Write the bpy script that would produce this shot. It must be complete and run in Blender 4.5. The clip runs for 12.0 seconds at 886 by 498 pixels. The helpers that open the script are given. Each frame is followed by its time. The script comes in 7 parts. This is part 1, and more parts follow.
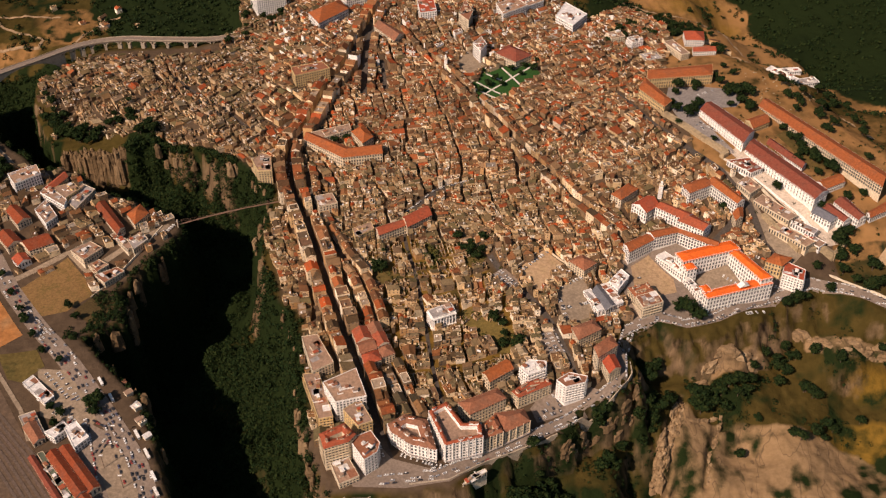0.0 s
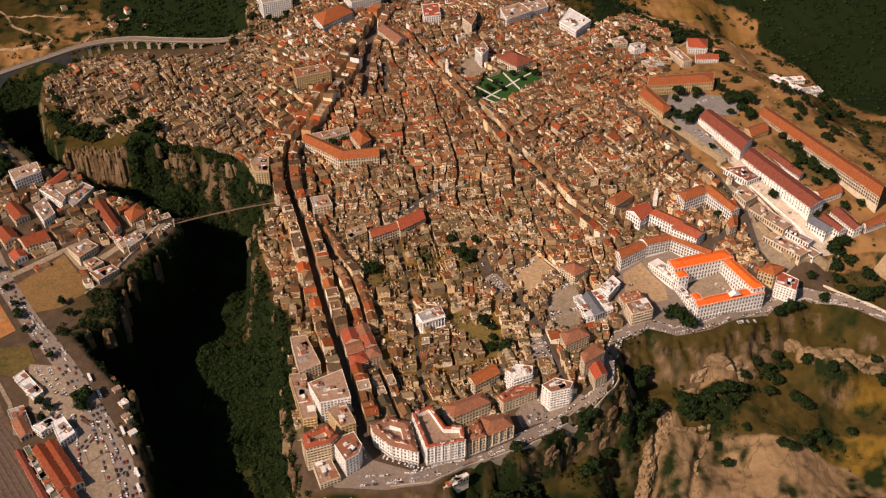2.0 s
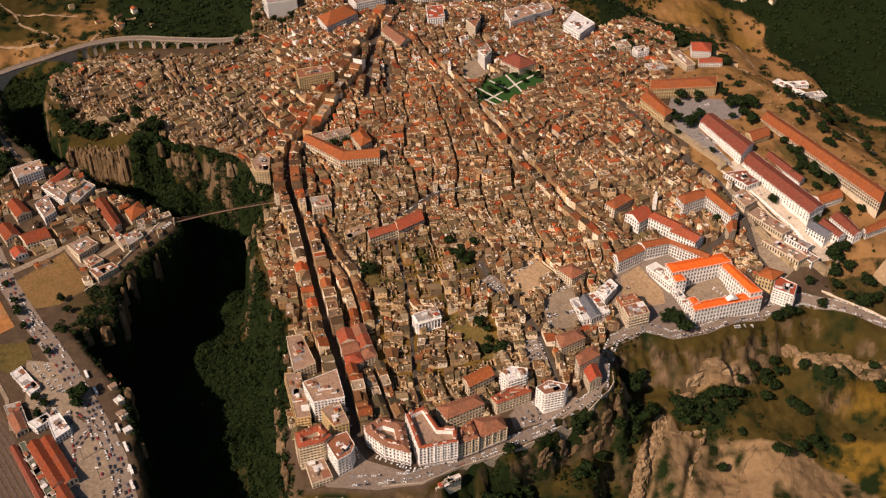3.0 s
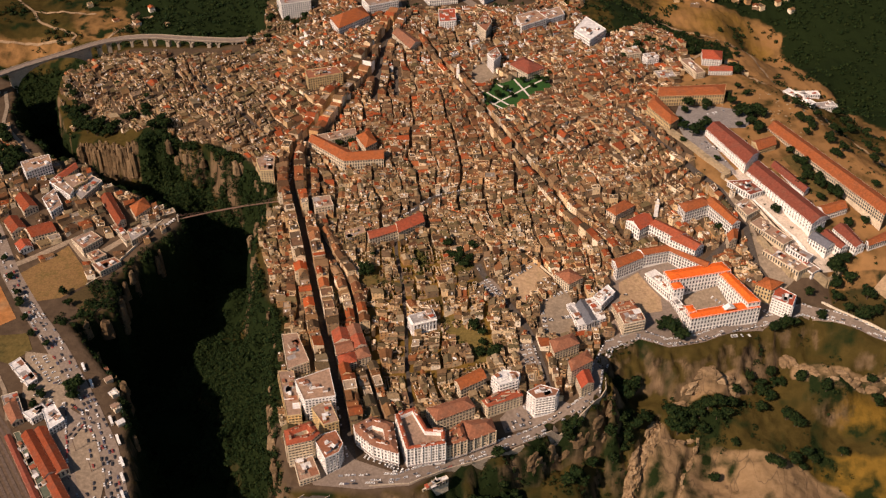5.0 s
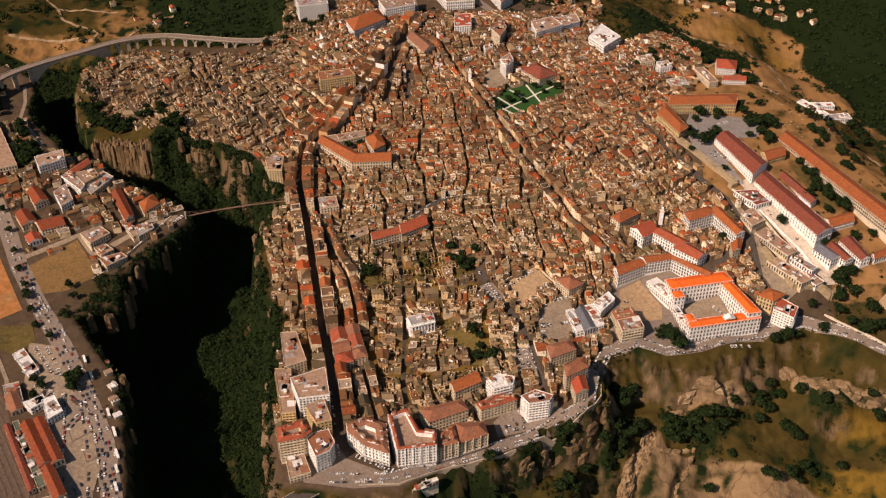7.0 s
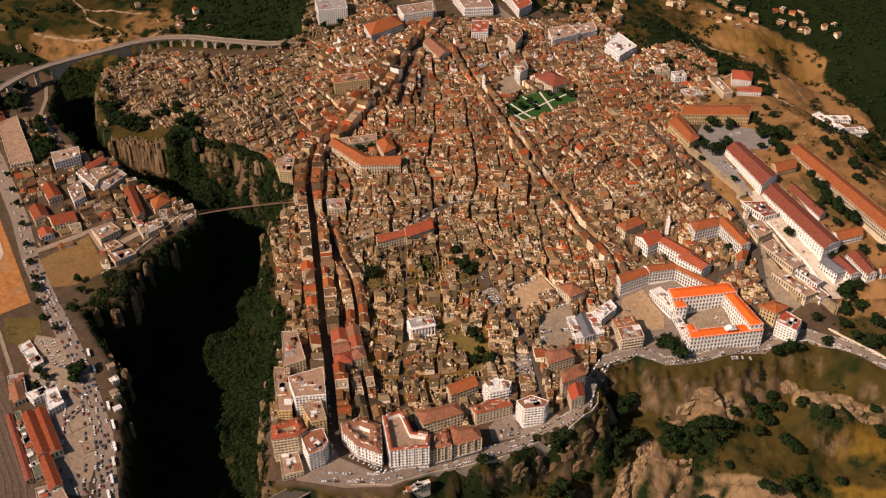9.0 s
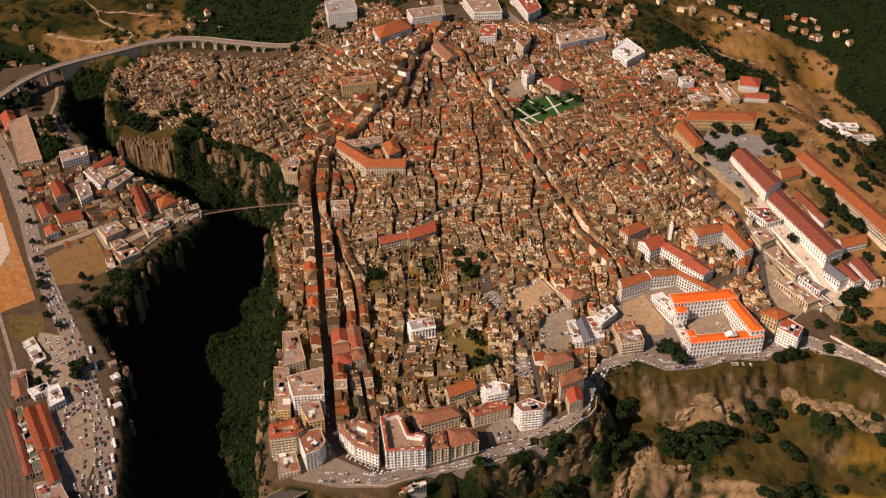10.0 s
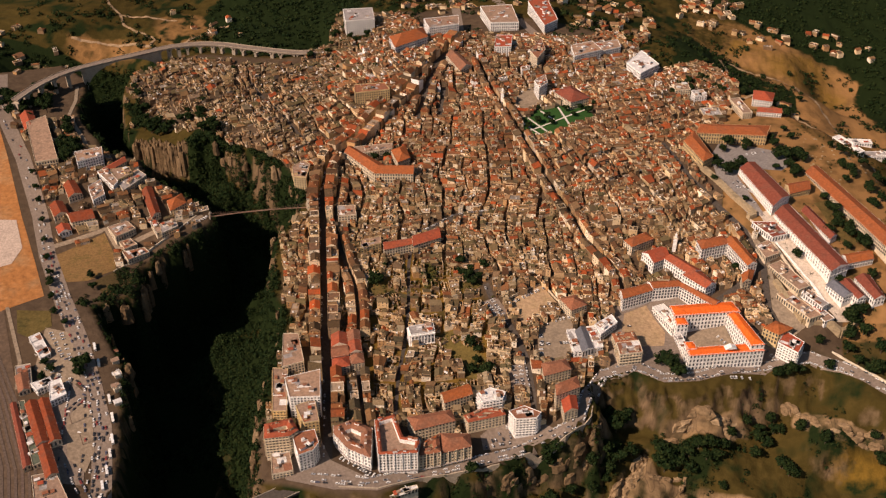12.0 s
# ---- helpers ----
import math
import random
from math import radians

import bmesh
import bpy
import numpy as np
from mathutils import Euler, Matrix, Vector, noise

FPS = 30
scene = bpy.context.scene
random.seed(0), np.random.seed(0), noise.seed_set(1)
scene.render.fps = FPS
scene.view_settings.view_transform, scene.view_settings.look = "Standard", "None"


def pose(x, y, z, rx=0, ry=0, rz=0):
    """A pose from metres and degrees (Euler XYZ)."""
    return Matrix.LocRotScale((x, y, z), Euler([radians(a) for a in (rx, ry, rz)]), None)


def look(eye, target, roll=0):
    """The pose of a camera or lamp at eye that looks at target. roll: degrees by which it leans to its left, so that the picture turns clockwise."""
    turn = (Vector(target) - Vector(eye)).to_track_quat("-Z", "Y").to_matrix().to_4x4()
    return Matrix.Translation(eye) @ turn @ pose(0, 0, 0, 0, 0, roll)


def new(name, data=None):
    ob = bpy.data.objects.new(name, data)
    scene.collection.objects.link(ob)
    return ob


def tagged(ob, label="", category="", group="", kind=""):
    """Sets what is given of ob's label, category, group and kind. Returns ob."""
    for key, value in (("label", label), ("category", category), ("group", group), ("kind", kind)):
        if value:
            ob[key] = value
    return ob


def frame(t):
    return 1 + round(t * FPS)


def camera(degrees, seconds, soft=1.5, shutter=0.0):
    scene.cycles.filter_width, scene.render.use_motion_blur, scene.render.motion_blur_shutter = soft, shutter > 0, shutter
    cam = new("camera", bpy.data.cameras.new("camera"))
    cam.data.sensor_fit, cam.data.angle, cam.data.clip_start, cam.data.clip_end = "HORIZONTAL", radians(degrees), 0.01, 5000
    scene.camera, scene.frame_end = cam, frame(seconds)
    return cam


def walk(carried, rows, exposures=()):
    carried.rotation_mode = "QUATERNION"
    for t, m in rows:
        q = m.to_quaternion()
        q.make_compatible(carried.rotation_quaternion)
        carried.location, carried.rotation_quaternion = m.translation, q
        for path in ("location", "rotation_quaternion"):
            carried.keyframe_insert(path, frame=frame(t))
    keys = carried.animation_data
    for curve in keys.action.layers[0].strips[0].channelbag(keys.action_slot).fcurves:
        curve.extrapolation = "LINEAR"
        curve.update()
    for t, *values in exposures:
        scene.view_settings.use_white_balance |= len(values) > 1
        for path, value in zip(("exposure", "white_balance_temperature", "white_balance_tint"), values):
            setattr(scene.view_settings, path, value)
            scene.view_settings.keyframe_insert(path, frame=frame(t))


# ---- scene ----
cam = camera(46.42, 12.0, soft=1.3)
# seconds, place in metres, turn in degrees
ROWS = [
    (0, 0.45, -0.04, 738.72, 51.488, 0.004, 0.046),
    (0.5, 9.19, -0.50, 738.61, 51.565, 0.025, 0.419),
    (1, 17.79, -0.94, 738.53, 51.636, 0.035, 0.813),
    (1.5, 26.26, -1.37, 738.46, 51.702, 0.036, 1.227),
    (2, 34.63, -1.77, 738.39, 51.765, 0.029, 1.661),
    (2.5, 42.94, -2.17, 738.32, 51.825, 0.018, 2.115),
    (3, 51.19, -2.54, 738.24, 51.885, 0.004, 2.586),
    (5, 84.04, -3.92, 737.74, 52.142, -0.059, 4.636),
    (5.5, 92.27, -4.24, 737.54, 52.217, -0.071, 5.182),
    (6, 100.52, -4.55, 737.32, 52.297, -0.080, 5.740),
    (6.5, 108.80, -4.86, 737.06, 52.383, -0.086, 6.307),
    (7, 117.10, -5.17, 736.77, 52.477, -0.090, 6.882),
    (9, 150.52, -6.44, 735.25, 52.939, -0.082, 9.217),
    (9.5, 158.88, -6.79, 734.80, 53.078, -0.078, 9.799),
    (10, 167.21, -7.15, 734.32, 53.226, -0.076, 10.376),
    (10.5, 175.51, -7.54, 733.82, 53.383, -0.076, 10.944),
    (11, 183.75, -7.96, 733.31, 53.550, -0.081, 11.502),
    (11.5, 191.90, -8.41, 732.79, 53.727, -0.092, 12.047),
    (12, 199.95, -8.89, 732.26, 53.911, -0.111, 12.575),
]
walk(cam, [(t, pose(x, y, z, rx, ry, rz)) for t, x, y, z, rx, ry, rz in ROWS])

# ---- daylight ----
SUN_ELEVATION, SUN_FROM = 41.5, (-0.70, -0.71)  # the sun stands to the left and a little behind the camera
sun_turn = math.atan2(SUN_FROM[0], SUN_FROM[1])
sky_world = bpy.data.worlds.new("sky")
scene.world = sky_world
sky_world.use_nodes = True
sky_nodes = sky_world.node_tree.nodes
sky = sky_nodes.new("ShaderNodeTexSky")
sky.sky_type, sky.sun_disc = "NISHITA", False
sky.sun_elevation, sky.sun_rotation = radians(SUN_ELEVATION), sun_turn
sky_world.node_tree.links.new(sky.outputs[0], sky_nodes["Background"].inputs[0])
sky_nodes["Background"].inputs[1].default_value = 0.060
sun = new("sun", bpy.data.lights.new("sun", "SUN"))
sun.data.energy, sun.data.angle, sun.data.color = 5.65, radians(0.5), (1.0, 0.762, 0.612)
flat_run = math.cos(radians(SUN_ELEVATION)) / math.hypot(*SUN_FROM)
sun.matrix_world = look((-600, 200, 900), Vector((-600, 200, 900)) - Vector((SUN_FROM[0] * flat_run, SUN_FROM[1] * flat_run, math.sin(radians(SUN_ELEVATION)))))

scene.view_settings.exposure = 0.05

# ---- materials ----


def blank(name, rough=0.9, metal=0.0):
    m = bpy.data.materials.new(name)
    m.use_nodes = True
    b = m.node_tree.nodes["Principled BSDF"]
    b.inputs["Roughness"].default_value, b.inputs["Metallic"].default_value = rough, metal
    b.inputs["Specular IOR Level"].default_value = 0.08 if rough > 0.8 else 0.3
    return m, m.node_tree, b


def node(tree, kind, **values):
    n = tree.nodes.new("ShaderNode" + kind)
    for key, value in values.items():
        if key == "blend":
            n.data_type, n.blend_type = "RGBA", value
        elif key == "operation":
            n.operation = value
        else:
            n.inputs[key].default_value = value
    return n


def ramp(tree, colours):
    n = tree.nodes.new("ShaderNodeValToRGB")
    stops = n.color_ramp.elements
    while len(stops) < len(colours):
        stops.new(0.5)
    for k, c in enumerate(colours):
        stops[k].position, stops[k].color = k / max(1, len(colours) - 1), (*c, 1)
    return n


def mix(tree, a, b, fac, how="MIX"):
    n = node(tree, "Mix", blend=how)
    for slot, value in ((0, fac), (6, a), (7, b)):
        if hasattr(value, "is_linked"):
            tree.links.new(value, n.inputs[slot])
        else:
            n.inputs[slot].default_value = value if slot == 0 else (*value, 1)
    return n.outputs[2]


def grain(tree, scale, detail=4.0, rough=0.6):
    geo = tree.nodes.new("ShaderNodeNewGeometry")
    n = node(tree, "TexNoise", Scale=scale, Detail=detail, Roughness=rough)
    tree.links.new(geo.outputs["Position"], n.inputs["Vector"])
    return n.outputs[0]


def surface(name, colours, rough=0.9, stain=(0.10, 0.08, 0.06), stained=0.35, fine=0.45, coarse=0.10, bump=0.4, metal=0.0, vary="object", drift=None):
    """Plaster, tiles or stone: one of the colours for each thing, with grain and stains at two sizes."""
    m, tree, b = blank(name, rough, metal)
    if vary == "island":
        pick = tree.nodes.new("ShaderNodeNewGeometry").outputs["Random Per Island"]
    else:
        pick = tree.nodes.new("ShaderNodeObjectInfo").outputs["Random"]
    base = ramp(tree, colours)
    base.color_ramp.interpolation = "CONSTANT" if len(colours) > 2 else "LINEAR"
    tree.links.new(pick, base.inputs[0])
    small, large = grain(tree, fine), grain(tree, coarse, 6.0)
    worn = tree.nodes.new("ShaderNodeMapRange")
    worn.inputs[1].default_value, worn.inputs[2].default_value, worn.inputs[4].default_value = 0.48, 0.72, stained
    tree.links.new(large, worn.inputs[0])
    c = mix(tree, base.outputs[0], stain, worn.outputs[0])
    if drift:
        tone = ramp(tree, drift)
        tone.color_ramp.elements[0].position, tone.color_ramp.elements[1].position = 0.36, 0.64
        tree.links.new(grain(tree, 0.016, 3.0, 0.55), tone.inputs[0])
        c = mix(tree, c, tone.outputs[0], 1.0, "MULTIPLY")
    light = ramp(tree, [(0.25, 0.25, 0.25), (0.6, 0.6, 0.6), (1.0, 1.0, 1.0), (1.45, 1.45, 1.45), (1.7, 1.7, 1.7)])
    tree.links.new(small, light.inputs[0])
    c = mix(tree, c, light.outputs[0], 0.8, "MULTIPLY")
    tree.links.new(c, b.inputs["Base Color"])
    if bump:
        bp = node(tree, "Bump", Strength=bump, Distance=0.5)
        tree.links.new(small, bp.inputs["Height"])
        tree.links.new(bp.outputs[0], b.inputs["Normal"])
    return m


OLD_PLASTER = [(0.47, 0.31, 0.165), (0.30, 0.19, 0.105), (0.72, 0.55, 0.34), (0.21, 0.135, 0.075), (0.83, 0.71, 0.54), (0.45, 0.26, 0.115), (0.58, 0.40, 0.21), (0.34, 0.22, 0.12), (0.77, 0.61, 0.41), (0.18, 0.125, 0.075), (0.64, 0.47, 0.27), (0.40, 0.25, 0.12)]
OLD_TILES = [(0.98 * a, 0.98 * b, 0.98 * c) for a, b, c in ((0.165, 0.062, 0.026), (0.258, 0.086, 0.033), (0.090, 0.048, 0.025), (0.310, 0.070, 0.022), (0.200, 0.118, 0.060), (0.150, 0.066, 0.032), (0.240, 0.150, 0.082), (0.150, 0.096, 0.050), (0.262, 0.062, 0.022), (0.112, 0.068, 0.038), (0.190, 0.076, 0.032), (0.235, 0.105, 0.045), (0.078, 0.052, 0.030), (0.212, 0.100, 0.048), (0.120, 0.084, 0.044))]
OLD_FLATS = [(0.182, 0.122, 0.076), (0.114, 0.077, 0.048), (0.315, 0.232, 0.158), (0.073, 0.055, 0.035), (0.250, 0.206, 0.165), (0.162, 0.088, 0.050), (0.400, 0.325, 0.245)]
DRY_TILES = [(0.190, 0.128, 0.066), (0.130, 0.090, 0.046), (0.240, 0.168, 0.094), (0.098, 0.074, 0.038), (0.215, 0.124, 0.060), (0.165, 0.120, 0.068), (0.270, 0.205, 0.128), (0.110, 0.086, 0.042), (0.180, 0.098, 0.046)]
WALLS = {
    "white": surface("white_plaster", [(0.80, 0.76, 0.70), (0.83, 0.79, 0.74)], stained=0.15),
    "cream": surface("cream_plaster", [(0.62, 0.50, 0.34), (0.66, 0.56, 0.42)], stained=0.3),
    "ochre": surface("ochre_plaster", [(0.60, 0.42, 0.19), (0.58, 0.44, 0.25)], stained=0.3),
    "old": surface("old_plaster", OLD_PLASTER, stained=0.42, fine=0.7, vary="island", drift=[(0.74, 0.72, 0.68), (1.22, 1.22, 1.22)]),
    "ruin": surface("bare_rubble_wall", [(0.62 * a, 0.58 * b, 0.56 * c) for a, b, c in OLD_PLASTER], stained=0.5, vary="island"),
    "old_one": surface("old_house_plaster", OLD_PLASTER, stained=0.42),
}
TILES = {
    "vivid": surface("new_orange_tiles", [(0.74, 0.135, 0.02), (0.70, 0.125, 0.02)], stained=0.1, fine=0.45),
    "orange": surface("orange_tiles", [(0.32, 0.095, 0.030), (0.27, 0.082, 0.031)], stained=0.3, fine=0.45),
    "red": surface("red_tiles", [(0.34, 0.070, 0.034), (0.29, 0.076, 0.037)], stained=0.35, fine=0.45),
    "darkred": surface("dark_red_tiles", [(0.215, 0.062, 0.038), (0.19, 0.056, 0.035)], stained=0.3, fine=0.45),
    "brown": surface("brown_tiles", [(0.27, 0.10, 0.05), (0.24, 0.11, 0.065)], stained=0.4, fine=0.45),
    "terrace": surface("roof_terrace", [(0.34, 0.215, 0.14), (0.28, 0.185, 0.13)], stained=0.5, fine=0.35),
    "grey": surface("grey_terrace", [(0.32, 0.29, 0.27), (0.30, 0.26, 0.24)], stained=0.45, fine=0.35),
    "white": surface("white_terrace", [(0.62, 0.58, 0.54), (0.66, 0.63, 0.60)], stained=0.3, fine=0.35),
    "rust": surface("rust_red_tiles", [(0.235, 0.055, 0.022), (0.20, 0.05, 0.022)], stained=0.4, fine=0.45),
    "green": surface("dull_green_metal", [(0.10, 0.115, 0.075), (0.09, 0.10, 0.07)], rough=0.6, stained=0.3),
    "slate": surface("grey_metal_roof", [(0.14, 0.14, 0.16), (0.12, 0.12, 0.13)], rough=0.5, stained=0.2),
    "old": surface("old_tiles", OLD_TILES, stained=0.5, stain=(0.085, 0.060, 0.034), fine=0.75, vary="island", drift=[(0.72, 0.76, 0.80), (1.30, 1.20, 1.10)]),
    "old_one": surface("old_house_tiles", [(0.84 * c[0], 0.98 * c[1], 0.98 * c[2]) for c in OLD_TILES], stained=0.5, stain=(0.085, 0.060, 0.034), fine=0.42),
    "dry": surface("sun_bleached_tiles", DRY_TILES, stained=0.5, stain=(0.075, 0.062, 0.030), fine=0.75, vary="island", drift=[(1.20, 1.16, 1.10), (0.72, 0.72, 0.68)]),
    "dry_one": surface("sun_bleached_house_tiles", DRY_TILES, stained=0.5, stain=(0.075, 0.062, 0.030), fine=0.42),
    "old_flat": surface("old_terrace", OLD_FLATS, stained=0.5, fine=0.35, vary="island"),
    "old_flat_one": surface("old_house_terrace", OLD_FLATS, stained=0.5, fine=0.35),
}
GLASS, glass_tree, glass_shader = blank("window_glass", 0.32)
glass_shader.inputs["Base Color"].default_value = (0.03, 0.03, 0.035, 1)
glass_shader.inputs["Specular IOR Level"].default_value = 0.5
SHUTTER = surface("shutter_paint", [(0.10, 0.07, 0.05), (0.07, 0.08, 0.08)], stained=0.2)
STONE = surface("bridge_stone", [(0.42, 0.34, 0.25), (0.38, 0.31, 0.23)], stained=0.4, fine=0.7)
RAMPART = surface("rampart_stone", [(0.36, 0.27, 0.16), (0.33, 0.25, 0.15)], stained=0.5, fine=0.35)
ASPHALT = surface("asphalt", [(0.078, 0.064, 0.053), (0.068, 0.056, 0.047)], stained=0.3, stain=(0.11, 0.085, 0.06), fine=0.4, bump=0.1)
WORN_ASPHALT = surface("worn_asphalt", [(0.22, 0.17, 0.132), (0.20, 0.157, 0.124)], stained=0.35, stain=(0.16, 0.12, 0.09), fine=0.4, bump=0.1)
PAVING = surface("pale_paving", [(0.265, 0.20, 0.138), (0.24, 0.186, 0.13)], stained=0.35, fine=0.35, bump=0.1)
EARTH = surface("bare_earth", [(0.37, 0.25, 0.145), (0.34, 0.23, 0.135)], stained=0.3, stain=(0.26, 0.20, 0.08), fine=0.3, bump=0.2)
LAWN = surface("lawn", [(0.030, 0.080, 0.018), (0.026, 0.068, 0.016)], stained=0.5, stain=(0.03, 0.06, 0.015), fine=0.6)
IRON = surface("dark_iron", [(0.20, 0.11, 0.07), (0.16, 0.10, 0.07)], rough=0.6)

# ---- mesh helpers ----


class Shape:
    """Corners and faces of one mesh, gathered piece by piece."""

    def __init__(self):
        self.v, self.f, self.m = [], [], []

    def add(self, verts, faces, mat=0):
        k = len(self.v)
        self.v += verts
        self.f += [tuple(i + k for i in f) for f in faces]
        self.m += [mat] * len(faces)

    def prism(self, plan, z0, z1, mat=0, top=None, cap=True):
        """A column on a counter-clockwise plan, with an own material on its top."""
        n = len(plan)
        self.add([(x, y, z0) for x, y in plan] + [(x, y, z1) for x, y in plan], [(i, (i + 1) % n, n + (i + 1) % n, n + i) for i in range(n)], mat)
        if cap:
            self.add([(x, y, z1) for x, y in plan], [tuple(range(n))], mat if top is None else top)

    def box(self, x0, y0, z0, x1, y1, z1, mat=0):
        self.prism([(x0, y0), (x1, y0), (x1, y1), (x0, y1)], z0, z1, mat)
        self.add([(x0, y0, z0), (x1, y0, z0), (x1, y1, z0), (x0, y1, z0)], [(3, 2, 1, 0)], mat)

    def mesh(self, name, *mats):
        me = bpy.data.meshes.new(name)
        me.from_pydata(self.v, [], self.f)
        for mat in mats:
            me.materials.append(mat)
        if len(mats) > 1:
            me.polygons.foreach_set("material_index", self.m)
        return me


def part(name, shape, mats, parent=None, label="", at=None):
    """One mesh object, under a thing or a part where there is one."""
    ob = new(name, shape.mesh(name, *mats) if isinstance(shape, Shape) else shape)
    if parent is not None:
        ob.parent = parent
    if at is not None:
        ob.matrix_local = at
    return tagged(ob, label)


def grown(plan, by):
    """A plan pushed outwards on all its sides."""
    n, out = len(plan), []
    for i in range(n):
        (ax, ay), (bx, by_), (cx, cy) = plan[i - 1], plan[i], plan[(i + 1) % n]
        e, f = Vector((bx - ax, by_ - ay)).normalized(), Vector((cx - bx, cy - by_)).normalized()
        m = Vector((e.y + f.y, -e.x - f.x))
        k = by / max(0.35, m.length_squared / 2) if m.length > 1e-6 else 0
        out.append((bx + m.x * k, by_ + m.y * k))
    return out


def pitched(shape, plan, z, rise, hip, mat=0, wall=1, eave=0.45):
    """A tiled roof on a four-cornered plan, its ridge along the longer way; hip 0 is a gable."""
    a, b, c, d = [Vector(p) for p in grown(plan, eave)]
    if (b - a).length + (d - c).length > (c - b).length + (a - d).length:
        a, b, c, d = b, c, d, a
    r0, r1 = (a + b) / 2, (c + d) / 2
    way = r1 - r0
    inset = min(0.5 * way.length - 0.1, hip * (b - a).length / 2)
    r0, r1 = r0 + way.normalized() * inset, r1 - way.normalized() * inset
    low, th = z - 0.25, 0.22
    v = [(*p, low) for p in (a, b, c, d)] + [(*r0, z + rise), (*r1, z + rise)]
    v += [(*p, low - th) for p in (a, b, c, d)]
    shape.add(v, [(1, 2, 5, 4), (3, 0, 4, 5)], mat)
    shape.add(v, [(0, 1, 4), (2, 3, 5)], mat if hip else wall)
    shape.add(v, [(6, 7, 1, 0), (7, 8, 2, 1), (8, 9, 3, 2), (9, 6, 0, 3), (9, 8, 7, 6)], mat)


def parapet(shape, plan, z, high, mat=0, thick=0.35, floor_mat=None, floor_drop=0.0):
    """A low wall round a flat roof, and the roof inside it."""
    inner, n = grown(plan, -thick), len(plan)
    v = [(*p, z) for p in plan] + [(*p, z + high) for p in plan] + [(*p, z + high) for p in inner] + [(*p, z - floor_drop) for p in inner]
    shape.add(v, [f for i in range(n) for j in [(i + 1) % n] for f in ((i, j, n + j, n + i), (n + i, n + j, 2 * n + j, 2 * n + i), (2 * n + i, 2 * n + j, 3 * n + j, 3 * n + i))], mat)
    if floor_mat is not None:
        shape.add([(*p, z - floor_drop) for p in inner], [tuple(range(n))], floor_mat)


WINDOWS = {}


def window_mesh(w, h, wall):
    """A window with a raised surround, a sill and a dark pane set in it; x along the wall, y into it."""
    key = (round(w, 1), round(h, 1), wall)
    if key not in WINDOWS:
        s, e = Shape(), 0.14
        s.box(-w / 2, -0.03, 0, w / 2, 0.05, h, 1)
        for x0, x1 in ((-w / 2 - e, -w / 2), (w / 2, w / 2 + e)):
            s.box(x0, -0.14, 0, x1, 0.05, h, 0)
        s.box(-w / 2 - e, -0.14, h, w / 2 + e, 0.05, h + e, 0)
        s.box(-w / 2 - e, -0.24, -e, w / 2 + e, 0.05, 0, 0)
        WINDOWS[key] = s.mesh("window", WALLS[wall], GLASS)
    return WINDOWS[key]


def facade_windows(plan, z0, height, storeys, wall, parent, rng, w=1.6, gap=3.2, arcade=False, limit=400):
    step = height / storeys
    count, rest = 0, Shape()
    apart = sum(p[1] for p in plan) / len(plan) < 712  # the far ones are too small to pick apart
    for i in range(len(plan)):
        a, b = Vector(plan[i]), Vector(plan[(i + 1) % len(plan)])
        run = b - a
        outward = Vector((run.y, -run.x)).normalized()
        if run.length < 4 or outward.y > 0.55:
            continue
        n = max(1, int(run.length / gap))
        turn = math.atan2(run.y, run.x)
        for k in range(storeys):
            for j in range(n):
                p = a + run * ((j + 0.5) / n)
                tall = step * (0.70 if arcade or k == 0 else 0.60)
                at = Matrix.Translation((*p, z0 + step * k + step * 0.2)) @ Matrix.Rotation(turn, 4, "Z")
                pane = window_mesh(w * (1.25 if arcade else 1.1), tall, wall)
                if apart:
                    part("window", pane, (), parent, at=at)
                else:
                    half = w * (0.64 if arcade else 0.52)
                    for x0, z0_, x1, z1_, out_, slot in ((-half, 0, half, tall, 0.06, 1), (-half - 0.2, -0.25, half + 0.2, 0, 0.25, 0)):
                        rest.add([tuple(at @ Vector(c)) for c in ((x0, -out_, z0_), (x1, -out_, z0_), (x1, -out_, z1_), (x0, -out_, z1_), (x1, 0, z1_), (x0, 0, z1_))], [(0, 1, 2, 3), (3, 2, 4, 5)], slot)
                count += 1
    if rest.f:
        tagged(part("window_grid", rest, (WALLS[wall], GLASS), parent), kind="stuff")


BUILT = []  # plans that are taken


